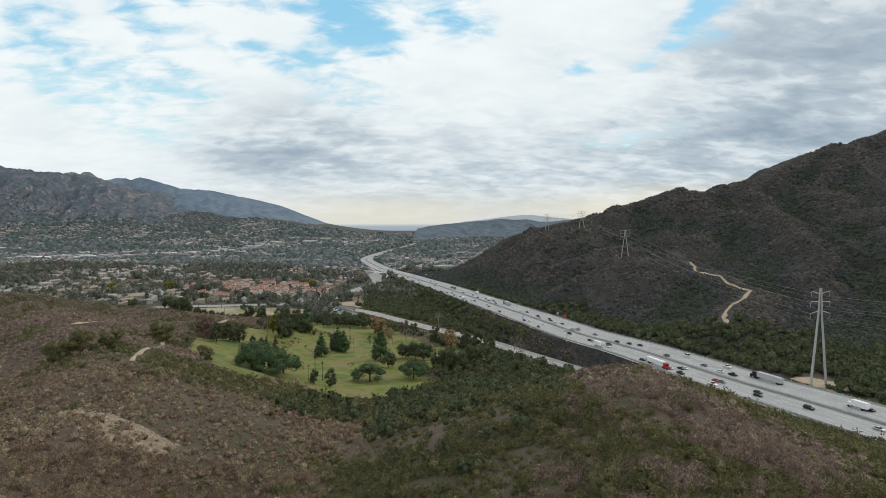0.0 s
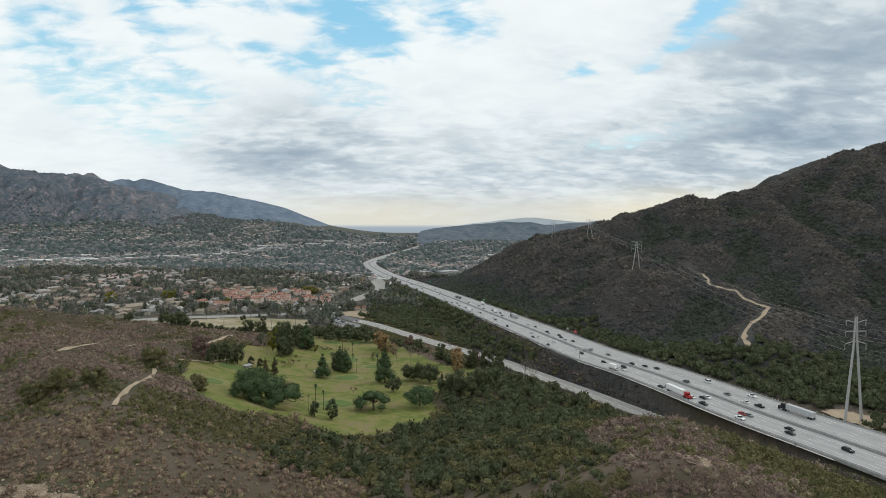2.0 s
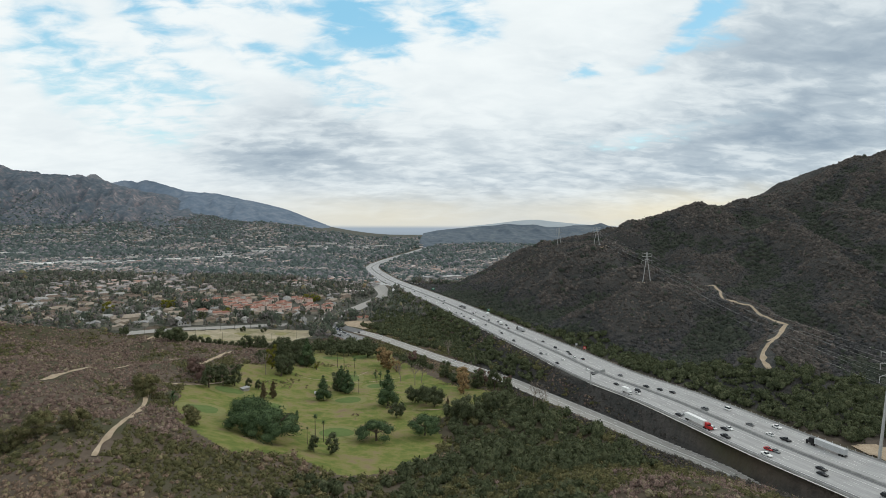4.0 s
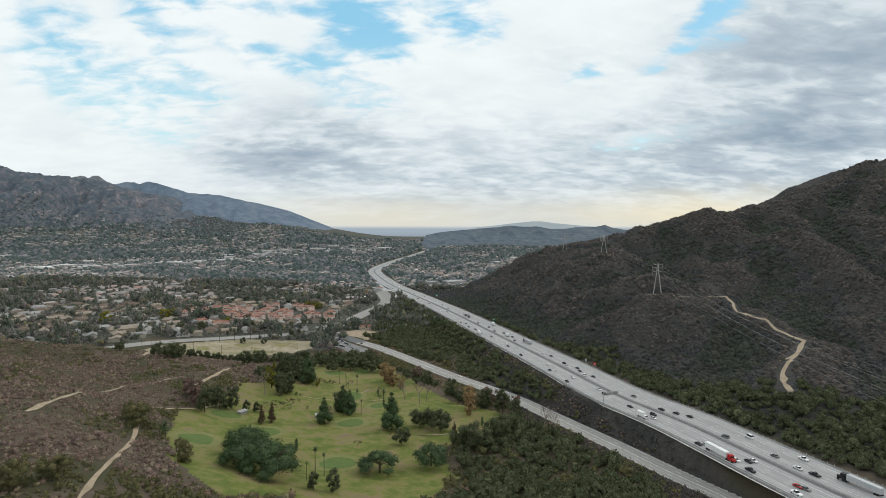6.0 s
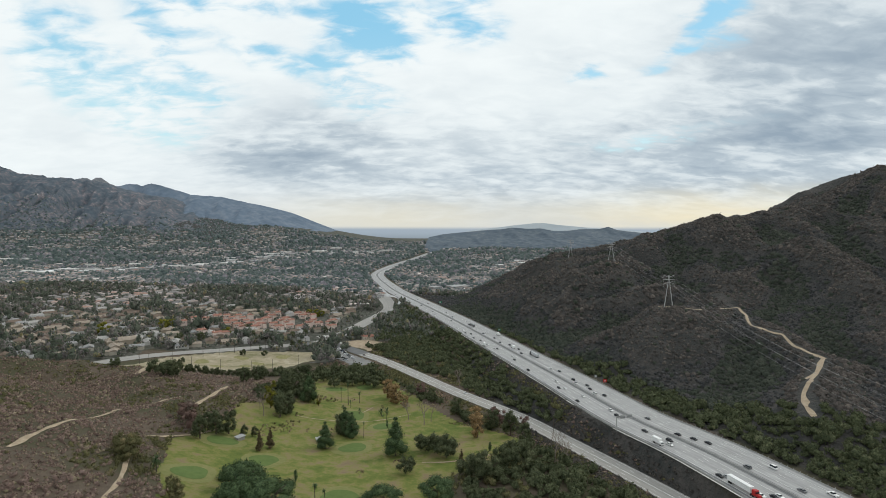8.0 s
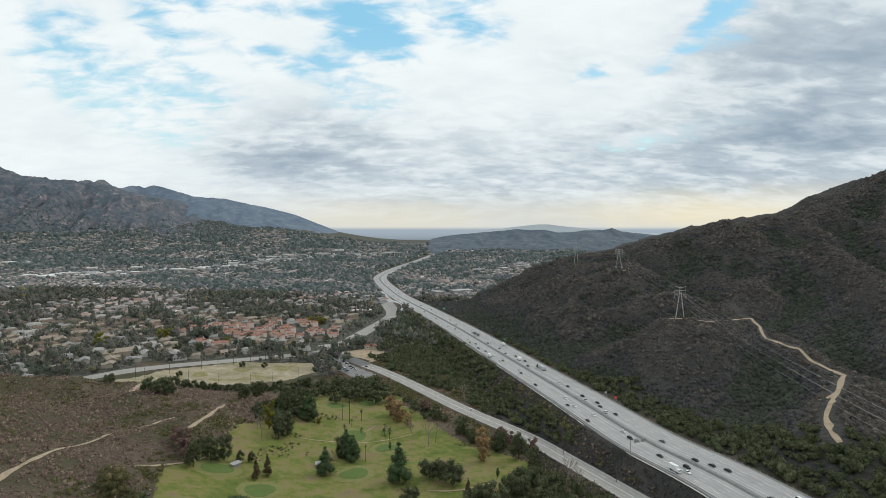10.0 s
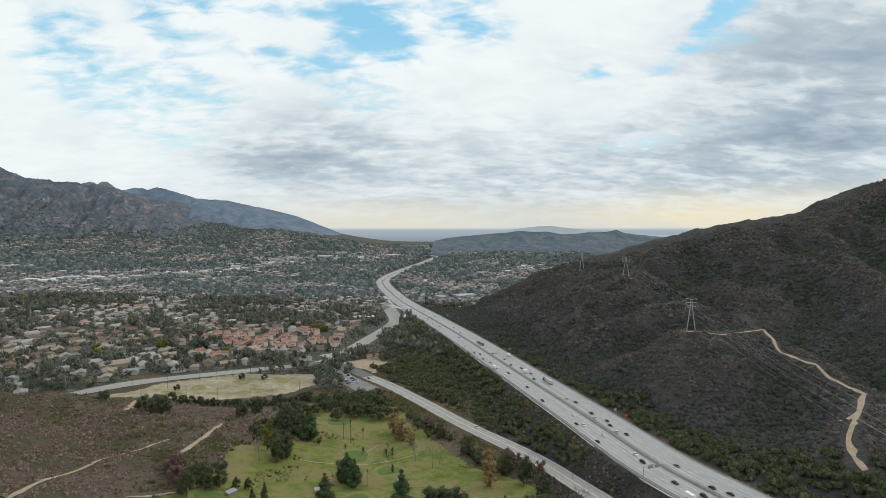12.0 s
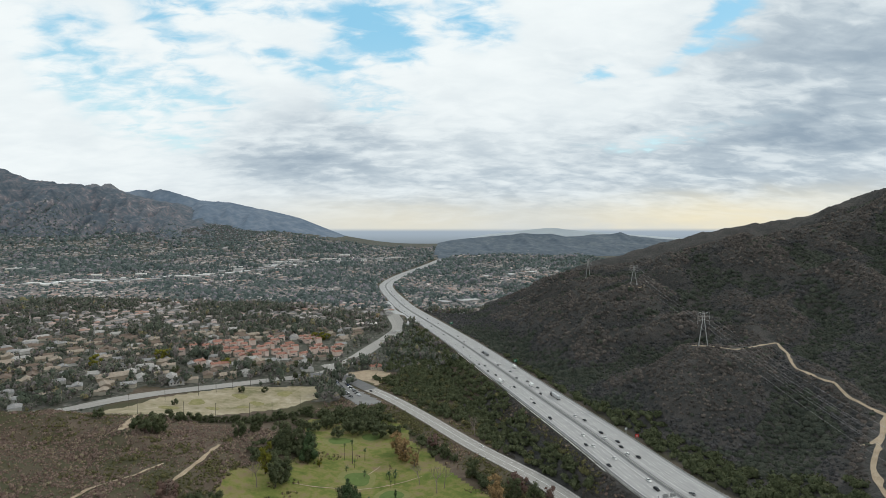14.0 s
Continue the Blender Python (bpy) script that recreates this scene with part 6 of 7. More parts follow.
# ---- pylons and wires ----
def pylon(x, y, h, head, label, base=None):
    """A-frame of two steel legs that meet at the lowest arms; three pairs of arms with hanging insulators."""
    ob = tagged(new("pylon"), label, "pylon", "power line pylons")
    z = gz(x, y) if base is None else base
    ob.matrix_basis = pose(x, y, z - 0.3, 0, 0, head)
    s = h / 54
    for side in (-1, 1):
        bm = bmesh.new()
        rod(bm, (side * 4.6, 0, -1.5), (side * 0.85, 0, h * 0.765), 0.62 * s + 0.1, 0.42 * s + 0.05, 8)
        rod(bm, (side * 0.85, 0, h * 0.765), (side * 0.45, 0, h), 0.42 * s + 0.05, 0.28 * s + 0.05, 8)
        part("leg", bm, STEEL, ob)
    tips = []
    for k, reach, tilt in ((0.775, 5.6, -1.6), (0.865, 5.4, 0.0), (0.945, 5.2, 1.4)):
        for side in (-1, 1):
            bm = bmesh.new()
            rod(bm, (side * 0.6, 0, h * k), (side * reach, 0, h * k + tilt), 0.26, 0.17, 6)
            arm = part("cross_arm", bm, STEEL, ob)
            bm = bmesh.new()
            for q in range(5):
                rod(bm, (side * reach, 0, h * k + tilt - 0.6 * q), (side * reach, 0, h * k + tilt - 0.6 * q - 0.5), 0.2, 0.1, 6)
            part("insulator", bm, STEEL, arm)
            tips.append(ob.matrix_basis @ Vector((side * reach, 0, h * k + tilt - 3.0)))
        bm = bmesh.new()
        rod(bm, (-0.9, 0, h * k - 0.2), (0.9, 0, h * k - 0.2), 0.22, 0.22, 6)
        part("tie_bar", bm, STEEL, ob)
    for side in (-1, 1):
        bm = bmesh.new()
        box(bm, (2.2, 2.2, 1.4), (side * 4.6, 0, 0.1), bevel=0.1)
        part("footing", bm, CONCRETE, ob)
    return tips


def wire(a, b, sag):
    bm = bmesh.new()
    prev = None
    n = 26
    for i in range(n + 1):
        k = i / n
        p = a.lerp(b, k) - Vector((0, 0, sag * 4 * k * (1 - k)))
        ring = [bm.verts.new(p + Vector((math.cos(t_) * 0.055, 0, math.sin(t_) * 0.055))) for t_ in (0.5, 2.6, 4.7)]
        if prev:
            for j in range(3):
                bm.faces.new((prev[j], prev[(j + 1) % 3], ring[(j + 1) % 3], ring[j]))
        prev = ring
    tagged(part("power_line", bm, WIRE, None), "thin grey overhead power line strung between pylons", "power line", "power lines")


spans = [pylon(420, -20, 52, 20, "tall grey steel pylon on the slope behind the freeway", 40), pylon(203, 293, 54, 4, "tall grey two-legged steel pylon beside the freeway"), pylon(211, 634, 34, 0, "grey two-legged steel pylon on the chaparral ridge"),
         pylon(225, 889, 27, 0, "grey steel pylon on the bare hilltop pad"), pylon(208, 1094, 40, 4, "grey steel pylon on the far hill crest"), pylon(236, 1420, 40, 0, "small distant grey pylon beyond the hill")]
for p, q in zip(spans[:-1], spans[1:]):
    for a, b in zip(p, q):
        wire(a, b, 0.00006 * (b - a).length ** 2)
patch("pavement_pylon_pad", [(196, 300), (199, 312), (213, 314), (222, 298), (213, 282), (203, 280)], 0.6, DIRT, "pale bare dirt pad round the pylon's feet", "dirt", 2.0, 2.0)

# ---- signs and poles along the freeway ----
SIGN_GREEN, SIGN_RED, SIGN_BACK = plain("green_sign", (0.02, 0.17, 0.09), 0.5), plain("red_sign", (0.50, 0.03, 0.025), 0.5), plain("sign_back", (0.33, 0.34, 0.34), 0.5, 0.3)


def gantry(yy):
    """A cantilever sign bridge seen from behind: post, arm of crossed bars, panels."""
    ob = tagged(new("sign_gantry"), "grey cantilever sign gantry reaching over the freeway lanes", "sign gantry")
    x, y, z, head = along(FREEWAY, yy, -26.0)
    ob.matrix_basis = pose(x, y, z, 0, 0, head - 90)
    bm = bmesh.new()
    rod(bm, (0, 0, -1), (0, 0, 9.2), 0.36, 0.3, 10)
    part("post", bm, STEEL, ob)
    bm = bmesh.new()
    for zz in (7.2, 9.0):
        rod(bm, (0, 0, zz), (13, 0, zz), 0.13, 0.13, 6)
    for i in range(9):
        rod(bm, (i * 1.45, 0, 7.2 if i % 2 else 9.0), (i * 1.45 + 1.45, 0, 9.0 if i % 2 else 7.2), 0.08, 0.08, 5)
    part("arm", bm, STEEL, ob)
    for cx in (5.2, 10.2):
        bm = bmesh.new()
        box(bm, (4.0, 0.12, 2.6), (cx, 0.35, 8.1))
        part("sign_panel", bm, SIGN_BACK, ob)


def road_sign(yy, off, mat, w_, h_, high, label, name):
    ob = tagged(new(name), label, "road sign", "freeway signs")
    x, y, z, head = along(FREEWAY, yy, off)
    ob.matrix_basis = pose(x, y, min(z, gz(x, y) + 0.3), 0, 0, head - 90)
    for s in (-1, 1):
        bm = bmesh.new()
        rod(bm, (s * w_ * 0.3, 0, -0.5), (s * w_ * 0.3, 0, high), 0.09, 0.09, 6)
        part("sign_post", bm, STEEL, ob)
    bm = bmesh.new()
    box(bm, (w_, 0.08, h_), (0, -0.12, high - h_ / 2), bevel=0.02)
    panel = part("sign_panel", bm, mat, ob)
    bm = bmesh.new()
    for k in range(2):
        box(bm, (w_ * 0.6, 0.02, h_ * 0.14), (0, -0.175, high - h_ * (0.35 + 0.3 * k)))
    part("plain_bars", bm, PAINT, panel)


gantry(437)
road_sign(538, 28.5, SIGN_RED, 3.2, 2.6, 4.2, "red roadside sign board beside the freeway shoulder", "road_sign")
road_sign(552, 27.6, SIGN_BACK, 2.4, 2.2, 4.6, "grey roadside sign board beside the freeway shoulder", "road_sign")
road_sign(805, 28.5, SIGN_GREEN, 4.0, 3.0, 5.5, "green roadside direction sign beside the freeway", "road_sign")
road_sign(1120, 29, SIGN_GREEN, 6.0, 4.0, 8.0, "large green exit sign beside the freeway", "road_sign")
POLE = plain("pole_wood", (0.10, 0.08, 0.065), 0.9)
for x, y in ((134, 231), (62, 462), (86, 418), (20, 545), (-62, 685), (-106, 790), (-205, 880), (-120, 660)):
    ob = tagged(new("utility_pole"), "slim brown wooden utility pole beside the road", "utility pole", "utility poles")
    ob.matrix_basis = pose(x, y, gz(x, y), 0, 0, 20)
    bm = bmesh.new()
    rod(bm, (0, 0, -0.5), (0, 0, 11), 0.17, 0.12, 6)
    part("shaft", bm, POLE, ob)
    bm = bmesh.new()
    rod(bm, (-1.1, 0, 10.2), (1.1, 0, 10.2), 0.08, 0.08, 5)
    part("cross_bar", bm, POLE, ob)


# ---- the town ----
WALL_TONES = [plain("cream_stucco", (0.46, 0.42, 0.35), 0.9), plain("white_stucco", (0.60, 0.58, 0.55), 0.9), plain("tan_stucco", (0.36, 0.30, 0.23), 0.9)]
ROOF_TONES = [plain("grey_shingle", (0.27, 0.265, 0.26), 0.9, vary=0.25, scale=0.5), plain("brown_shingle", (0.16, 0.12, 0.095), 0.9, vary=0.25, scale=0.5), plain("tan_shingle", (0.30, 0.25, 0.20), 0.9, vary=0.2, scale=0.5),
              plain("pale_gravel_roof", (0.36, 0.345, 0.325), 0.9, vary=0.15, scale=0.4)]
TERRACOTTA = material("terracotta_tiles", [(0.0, (0.20, 0.092, 0.070)), (0.5, (0.31, 0.150, 0.112)), (1.0, (0.42, 0.24, 0.185))], 0.6, 0.9, bump=0.4, bump_scale=3.0, second=2.5)
PINK = material("pink_stucco", [(0.0, (0.60, 0.45, 0.39)), (1.0, (0.80, 0.67, 0.60))], 0.3, 0.9, second=1.5)
WINDOW = plain("window_glass", (0.04, 0.045, 0.05), 0.15)
TRIM_WHITE = plain("white_trim", (0.72, 0.70, 0.67), 0.8)


def roof_form(bm, lx, ly, z, rise, over=0.5, hip=0.0):
    """A ridged roof over lx by ly; hip: how far the ridge ends draw in."""
    a, b = lx / 2 + over, ly / 2 + over
    low = [bm.verts.new(v) for v in ((-a, -b, z), (a, -b, z), (a, b, z), (-a, b, z))]
    ridge = [bm.verts.new((-a + hip, 0, z + rise)), bm.verts.new((a - hip, 0, z + rise))]
    bm.faces.new((low[0], low[1], ridge[1], ridge[0]))
    bm.faces.new((low[2], low[3], ridge[0], ridge[1]))
    bm.faces.new((low[1], low[2], ridge[1]))
    bm.faces.new((low[3], low[0], ridge[0]))
    bm.faces.new(low[::-1])


def house(name, lx, ly, h, rise, wing, wall_mat, roof_mat, label, group, hip=2.0, windows=True):
    ob = tagged(new(name), label, "house", group)
    bm = bmesh.new()
    box(bm, (lx, ly, h + 1.5), (0, 0, h / 2 - 0.75))
    if wing:
        box(bm, (lx * 0.42, ly * 0.7, h + 1.48), (lx * 0.22, -ly * 0.65, h / 2 - 0.76))
    part("wall", bm, wall_mat, ob)
    bm = bmesh.new()
    roof_form(bm, lx, ly, h, rise, hip=hip)
    part("roof", bm, roof_mat, ob)
    if wing:
        bm = bmesh.new()
        a, b = lx * 0.21 + 0.4, ly * 1.0 + 0.4
        low = [bm.verts.new((lx * 0.22 + u, v, h + 0.02)) for u, v in ((-a, -b), (a, -b), (a, 0), (-a, 0))]
        top = [bm.verts.new((lx * 0.22, -b, h + rise * 0.8)), bm.verts.new((lx * 0.22, 0, h + rise * 0.8))]
        bm.faces.new((low[0], low[1], top[0]))
        bm.faces.new((low[1], low[2], top[1], top[0]))
        bm.faces.new((low[3], low[0], top[0], top[1]))
        part("wing_roof", bm, roof_mat, ob)
    if windows:
        for k in range(3):
            bm = bmesh.new()
            box(bm, (1.5, 0.12, 1.2), (-lx / 2 + lx * (0.12 + 0.22 * k), -ly / 2 - 0.03, h * 0.62))
            part("window", bm, WINDOW, ob)
        bm = bmesh.new()
        box(bm, (0.8, 0.8, rise + 1.4), (lx * 0.3, ly * 0.12, h + rise * 0.5 + 0.3))
        part("chimney", bm, wall_mat, ob)
    return ob


rt = random.Random(21)
# pink townhouses with terracotta roofs
town_kinds = [house("townhouse", 11, 8, 7.0, 1.9, True, PINK, TERRACOTTA, "two-storey pink stucco townhouse with a terracotta roof", "pink townhouses", hip=0.0),
              house("townhouse", 13, 8.5, 6.6, 2.1, True, PINK, TERRACOTTA, "wide pink stucco townhouse with a hipped terracotta roof", "pink townhouses", hip=3.0),
              house("townhouse", 9, 8, 7.6, 1.7, False, PINK, TERRACOTTA, "narrow pink stucco townhouse with a terracotta roof", "pink townhouses", hip=1.0)]
ESTATE = [(-400, 812), (-352, 850), (-318, 838), (-284, 868), (-249, 884), (-199, 915), (-186, 946), (-215, 990), (-262, 1025), (-320, 975), (-371, 925), (-405, 865)]
used = set()
tx, ty = np.meshgrid(np.arange(-420, -170, 17.5), np.arange(780, 1040, 21.5))
turn = math.radians(36)
cx, cy = -300, 910
tx, ty = cx + (tx - cx) * math.cos(turn) - (ty - cy) * math.sin(turn), cy + (tx - cx) * math.sin(turn) + (ty - cy) * math.cos(turn)
spots = [(x, y) for x, y in zip(tx.ravel(), ty.ravel()) if inside(np.array([x]), np.array([y]), ESTATE)[0] and rt.random() < 0.74]
spots += [(-352, 792), (-326, 786), (-318, 797)]
HOUSED = []
for i, (x, y) in enumerate(spots):
    k = rt.randrange(3)
    m = pose(x + rt.uniform(-2, 2), y + rt.uniform(-2, 2), gz(x, y), 0, 0, 36 + rt.choice((0, 0, 0, 90, 180)) + rt.uniform(-4, 4))
    HOUSED.append((x, y))
    if k in used:
        copy_thing(town_kinds[k], m)
    else:
        used.add(k)
        town_kinds[k].matrix_basis = m
for k in range(3):
    if k not in used:
        town_kinds[k].matrix_basis = pose(-300, 930, gz(-300, 930))

# single houses
kinds = []
for i, (wm, rm) in enumerate([(0, 0), (1, 1), (2, 2), (1, 0), (0, 1), (1, 3), (0, 2), (2, 1)]):
    names = ("grey", "brown", "tan", "pale gravel")
    walls = ("cream", "white", "tan")
    kinds.append(house("house", 15 + 2 * (i % 3), 9 + (i % 2) * 1.5, 2.9, 1.7 + 0.25 * (i % 3), i % 2 == 0, WALL_TONES[wm], ROOF_TONES[rm], "low %s stucco house with a %s roof among trees" % (walls[wm], names[rm]), "single family houses", hip=(0.0, 3.0)[i % 2], windows=i < 4))
first = set()
hx, hy = strewn(-900, -60, 560, 1340, 24)
keep = (0.4 * fbm(hx, hy, 70, 3, 93) < 0.62 * rng.uniform(size=hx.size)) & in_view(hx, hy) & is_town(hx, hy) & ~inside(hx, hy, ESTATE) & (near_line(hx, hy, [(-205, 850), (-176, 890), (-145, 1086), (-168, 1308)])[0] > 20)
keep &= (near_line(hx, hy, [(-700, 330), (-520, 470), (-402, 590), (-325, 678), (-203, 812)])[0] > 17) & ~inside(hx, hy, car_park) & (hx < np.interp(hy, [560, 830, 1340], [-205, -205, -190])) & ((hx < -420) | (hy > np.interp(hx, [-420, -203], [590, 812]) + 24))
keep |= in_view(hx, hy) & (hx < -400) & (hy > 620) & (hy < 700)
hx, hy = hx[keep], hy[keep]
order = np.argsort(np.hypot(hx, hy))
near_n = 0
far_houses = []
for i in order:
    x, y = hx[i], hy[i]
    if any(abs(x - a) + abs(y - b) < 20 for a, b in HOUSED[-4:]):
        continue
    HOUSED.append((x, y))
    a = 42 + 10 * math.sin(x / 170) + rt.choice((0, 90, 180, 270)) + rt.uniform(-5, 5)
    if near_n < 290:
        k = rt.randrange(len(kinds))
        m = pose(x, y, gz(x, y) + 0.2, 0, 0, a) @ Matrix.Diagonal((1, 1, 1.12, 1))
        if k in first:
            copy_thing(kinds[k], m)
        else:
            first.add(k)
            kinds[k].matrix_basis = m
        near_n += 1
    else:
        far_houses.append((x, y, a))

# the rest of the town, too far off to tell house from house
W_HOUSE = (np.array([(-1, -1, -0.6), (1, -1, -0.6), (1, 1, -0.6), (-1, 1, -0.6), (-1, -1, 1), (1, -1, 1), (1, 1, 1), (-1, 1, 1)], float), np.array([(0, 1, 5, 4), (1, 2, 6, 5), (2, 3, 7, 6), (3, 0, 4, 7)]))
R_HOUSE = (np.array([(-1.08, -1.12, 0.98), (1.08, -1.12, 0.98), (1.08, 1.12, 0.98), (-1.08, 1.12, 0.98), (-0.75, 0, 1.62), (0.75, 0, 1.62)], float), np.array([(0, 1, 5, 4), (2, 3, 4, 5), (1, 2, 5, 5), (3, 0, 4, 4)]))
F_HOUSE = (np.array([(-1.02, -1.02, 0.98), (1.02, -1.02, 0.98), (1.02, 1.02, 0.98), (-1.02, 1.02, 0.98), (-1.02, -1.02, 1.1), (1.02, -1.02, 1.1), (1.02, 1.02, 1.1), (-1.02, 1.02, 1.1)], float), np.array([(0, 1, 5, 4), (1, 2, 6, 5), (2, 3, 7, 6), (3, 0, 4, 7), (4, 5, 6, 7)]))


def blocks(name, form, x, y, a, half, mat, label, category):
    v, f = form
    c, s = np.cos(a)[:, None], np.sin(a)[:, None]
    lx, ly = v[None, :, 0] * half[:, 0:1], v[None, :, 1] * half[:, 1:2]
    low = np.maximum(surface(x, y), np.where((x < -1400) & (y > 3450), range_surface(x, y, BROWN_CREST, 4800, 3450, 21, 120), -100))
    z = low[:, None] + v[None, :, 2] * half[:, 2:3]
    pts = np.stack([x[:, None] + lx * c - ly * s, y[:, None] + lx * s + ly * c, z], -1).reshape(-1, 3)
    q = (f[None] + (np.arange(len(x)) * len(v))[:, None, None]).reshape(-1, 4)
    bm_faces = [tuple(dict.fromkeys(t_)) for t_ in q.tolist()]
    me = bpy.data.meshes.new(name)
    me.from_pydata(pts.tolist(), [], bm_faces)
    me.materials.append(mat)
    return tagged(new(name, me), label, category, kind="stuff")


FAR_WALL = material("far_house_walls", [(0.0, (0.260, 0.240, 0.227)), (0.5, (0.390, 0.370, 0.351)), (1.0, (0.728, 0.709, 0.689))], 0.05, 0.9, island=0.85, coords="World")
FAR_ROOF = material("far_house_roofs", [(0.0, (0.156, 0.150, 0.150)), (0.3, (0.234, 0.221, 0.215)), (0.5, (0.286, 0.234, 0.208)), (0.7, (0.390, 0.370, 0.358)), (0.86, (0.338, 0.208, 0.163)), (1.0, (0.780, 0.780, 0.767))], 0.05, 0.9, island=0.9, coords="World")
fx_, fy_ = np.array([f_[0] for f_ in far_houses] or [0.0]), np.array([f_[1] for f_ in far_houses] or [900.0])
sx, sy = [fx_], [fy_]
for x0, x1, y0, y1, gap in ((-1600, 120, 1340, 2100, 23), (-1700, -900, 560, 1340, 26), (-2900, 500, 2100, 3100, 33), (-4200, 700, 3100, 4350, 46)):
    x, y = strewn(x0, x1, y0, y1, gap)
    k = in_view(x, y) & is_town(x, y) & (rng.uniform(size=x.size) < 0.62 - 0.4 * fbm(x, y, 170, 3, 91))
    sx.append(x[k])
    sy.append(y[k])
sx, sy = np.concatenate(sx), np.concatenate(sy)
sa = np.radians(42 + 12 * np.sin(sx / 300) + 90 * rng.integers(0, 2, sx.size))
grow = 1 + 0.35 * (sy > 2100) + 0.45 * (sy > 3100)
half = np.column_stack([rng.uniform(6.0, 9.5, sx.size) * grow, rng.uniform(4.2, 6.0, sx.size) * grow, rng.uniform(2.7, 3.7, sx.size)])
blocks("far_house_walls", W_HOUSE, sx, sy, sa, half, FAR_WALL, "pale walls of countless far houses across the valley", "houses")
blocks("far_house_roofs", R_HOUSE, sx, sy, sa, half, FAR_ROOF, "grey and brown roofs of countless far houses", "roofs")

# long pale commercial buildings
big = [(-1947, 2402, 60, 22), (-1309, 1785, 45, 14), (-1406, 1839, 40, 12), (-1375, 1976, 50, 15), (-1450, 2205, 40, 14), (-1116, 2211, 45, 12), (-1057, 2326, 50, 14), (-1061, 2617, 55, 16), (-958, 2862, 60, 20), (-910, 2988, 60, 20),
       (-767, 3143, 80, 24), (-778, 2946, 50, 18), (-729, 3409, 70, 20), (-581, 3169, 60, 18), (-411, 3341, 70, 20), (-967, 2725, 50, 16), (-1315, 2281, 45, 14), (-690, 2980, 60, 16)]
for x, y, a, b in big:
    ob = tagged(new("commercial_building"), "long low white commercial building in the valley town", "commercial building", "commercial buildings")
    ob.matrix_basis = pose(x, y, gz(x, y), 0, 0, 12 + rt.uniform(-12, 12))
    bm = bmesh.new()
    box(bm, (a * 0.9, 2 * b * 0.8, 9), (0, 0, 3.5))
    part("wall", bm, WALL_TONES[1], ob)
    bm = bmesh.new()
    box(bm, (a * 0.9 + 1, 2 * b * 0.8 + 1, 0.8), (0, 0, 8.3))
    part("flat_roof", bm, TRIM_WHITE, ob)

# rows of shops and sheds along the valley's main street
bx_, by_ = [], []
for (ax, ay), (ex, ey), n in (((-1500, 1800), (-1050, 2250), 34), ((-1050, 2250), (-850, 2950), 40), ((-850, 2950), (-350, 3380), 60), ((-1990, 2380), (-1850, 2440), 6), ((-30, 1520), (60, 1600), 3), ((60, 2300), (350, 2750), 12)):
    k = rng.uniform(size=n)
    bx_.append(ax + (ex - ax) * k + rng.normal(size=n) * 45)
    by_.append(ay + (ey - ay) * k + rng.normal(size=n) * 45)
bx_, by_ = np.concatenate(bx_), np.concatenate(by_)
bh = np.column_stack([rng.uniform(9, 26, bx_.size), rng.uniform(7, 14, bx_.size), rng.uniform(5, 8, bx_.size)])
ba = np.radians(25 + 90 * rng.integers(0, 2, bx_.size) + rng.normal(size=bx_.size) * 6)
FLAT_ROOF = material("flat_white_roofs", [(0.0, (0.286, 0.286, 0.286)), (0.6, (0.484, 0.484, 0.473)), (1.0, (0.850, 0.850, 0.847))], 0.05, 0.9, island=0.9, coords="World")
blocks("shop_walls", W_HOUSE, bx_, by_, ba, bh, FAR_WALL, "pale walls of far shops along the main street", "shops")
blocks("shop_roofs", F_HOUSE, bx_, by_, ba, bh, FLAT_ROOF, "flat white roofs of far shops along the main street", "roofs")

# named buildings by the junction
red_house = house("house", 16, 11, 5.2, 2.6, True, WALL_TONES[0], TERRACOTTA, "two-storey cream house with a red tiled roof by the junction", "single family houses", hip=2.0)
red_house.matrix_basis = pose(-133, 846, gz(-133, 846), 0, 0, 25)
white_hall = house("hall", 26, 14, 6.5, 2.0, False, WALL_TONES[1], TRIM_WHITE, "white flat-roofed hall among trees beside the boulevard", "", hip=5.0, windows=False)
white_hall.matrix_basis = pose(-198, 1187, gz(-198, 1187), 0, 0, 15)
brown_hall = house("hall", 34, 20, 4.5, 3.0, False, WALL_TONES[2], ROOF_TONES[2], "wide low tan building with a brown pitched roof", "", hip=4.0, windows=False)
brown_hall.matrix_basis = pose(-402, 703, gz(-402, 703), 0, 0, 40)
white_shed = house("hall", 22, 9, 4.0, 1.5, False, WALL_TONES[1], ROOF_TONES[0], "small white building with a grey roof near the ramp", "", hip=1.0, windows=False)
white_shed.matrix_basis = pose(-134, 1060, gz(-134, 1060), 0, 0, 60)
# pale boundary wall of the estate
bm = bmesh.new()
for (ax, ay), (bx, by) in zip([(-325, 836), (-284, 858), (-249, 874)], [(-284, 858), (-249, 874), (-196, 905)]):
    n = 6
    for i in range(n):
        px, py = ax + (bx - ax) * (i + 0.5) / n, ay + (by - ay) * (i + 0.5) / n
        box(bm, (math.hypot(bx - ax, by - ay) / n, 0.3, 3.0), (px, py, gz(px, py) + 0.9), pose(0, 0, 0, 0, 0, math.degrees(math.atan2(by - ay, bx - ax))))
tagged(part("boundary_wall", bm, TRIM_WHITE, None), "white garden wall in front of the townhouses", "wall", kind="structure")

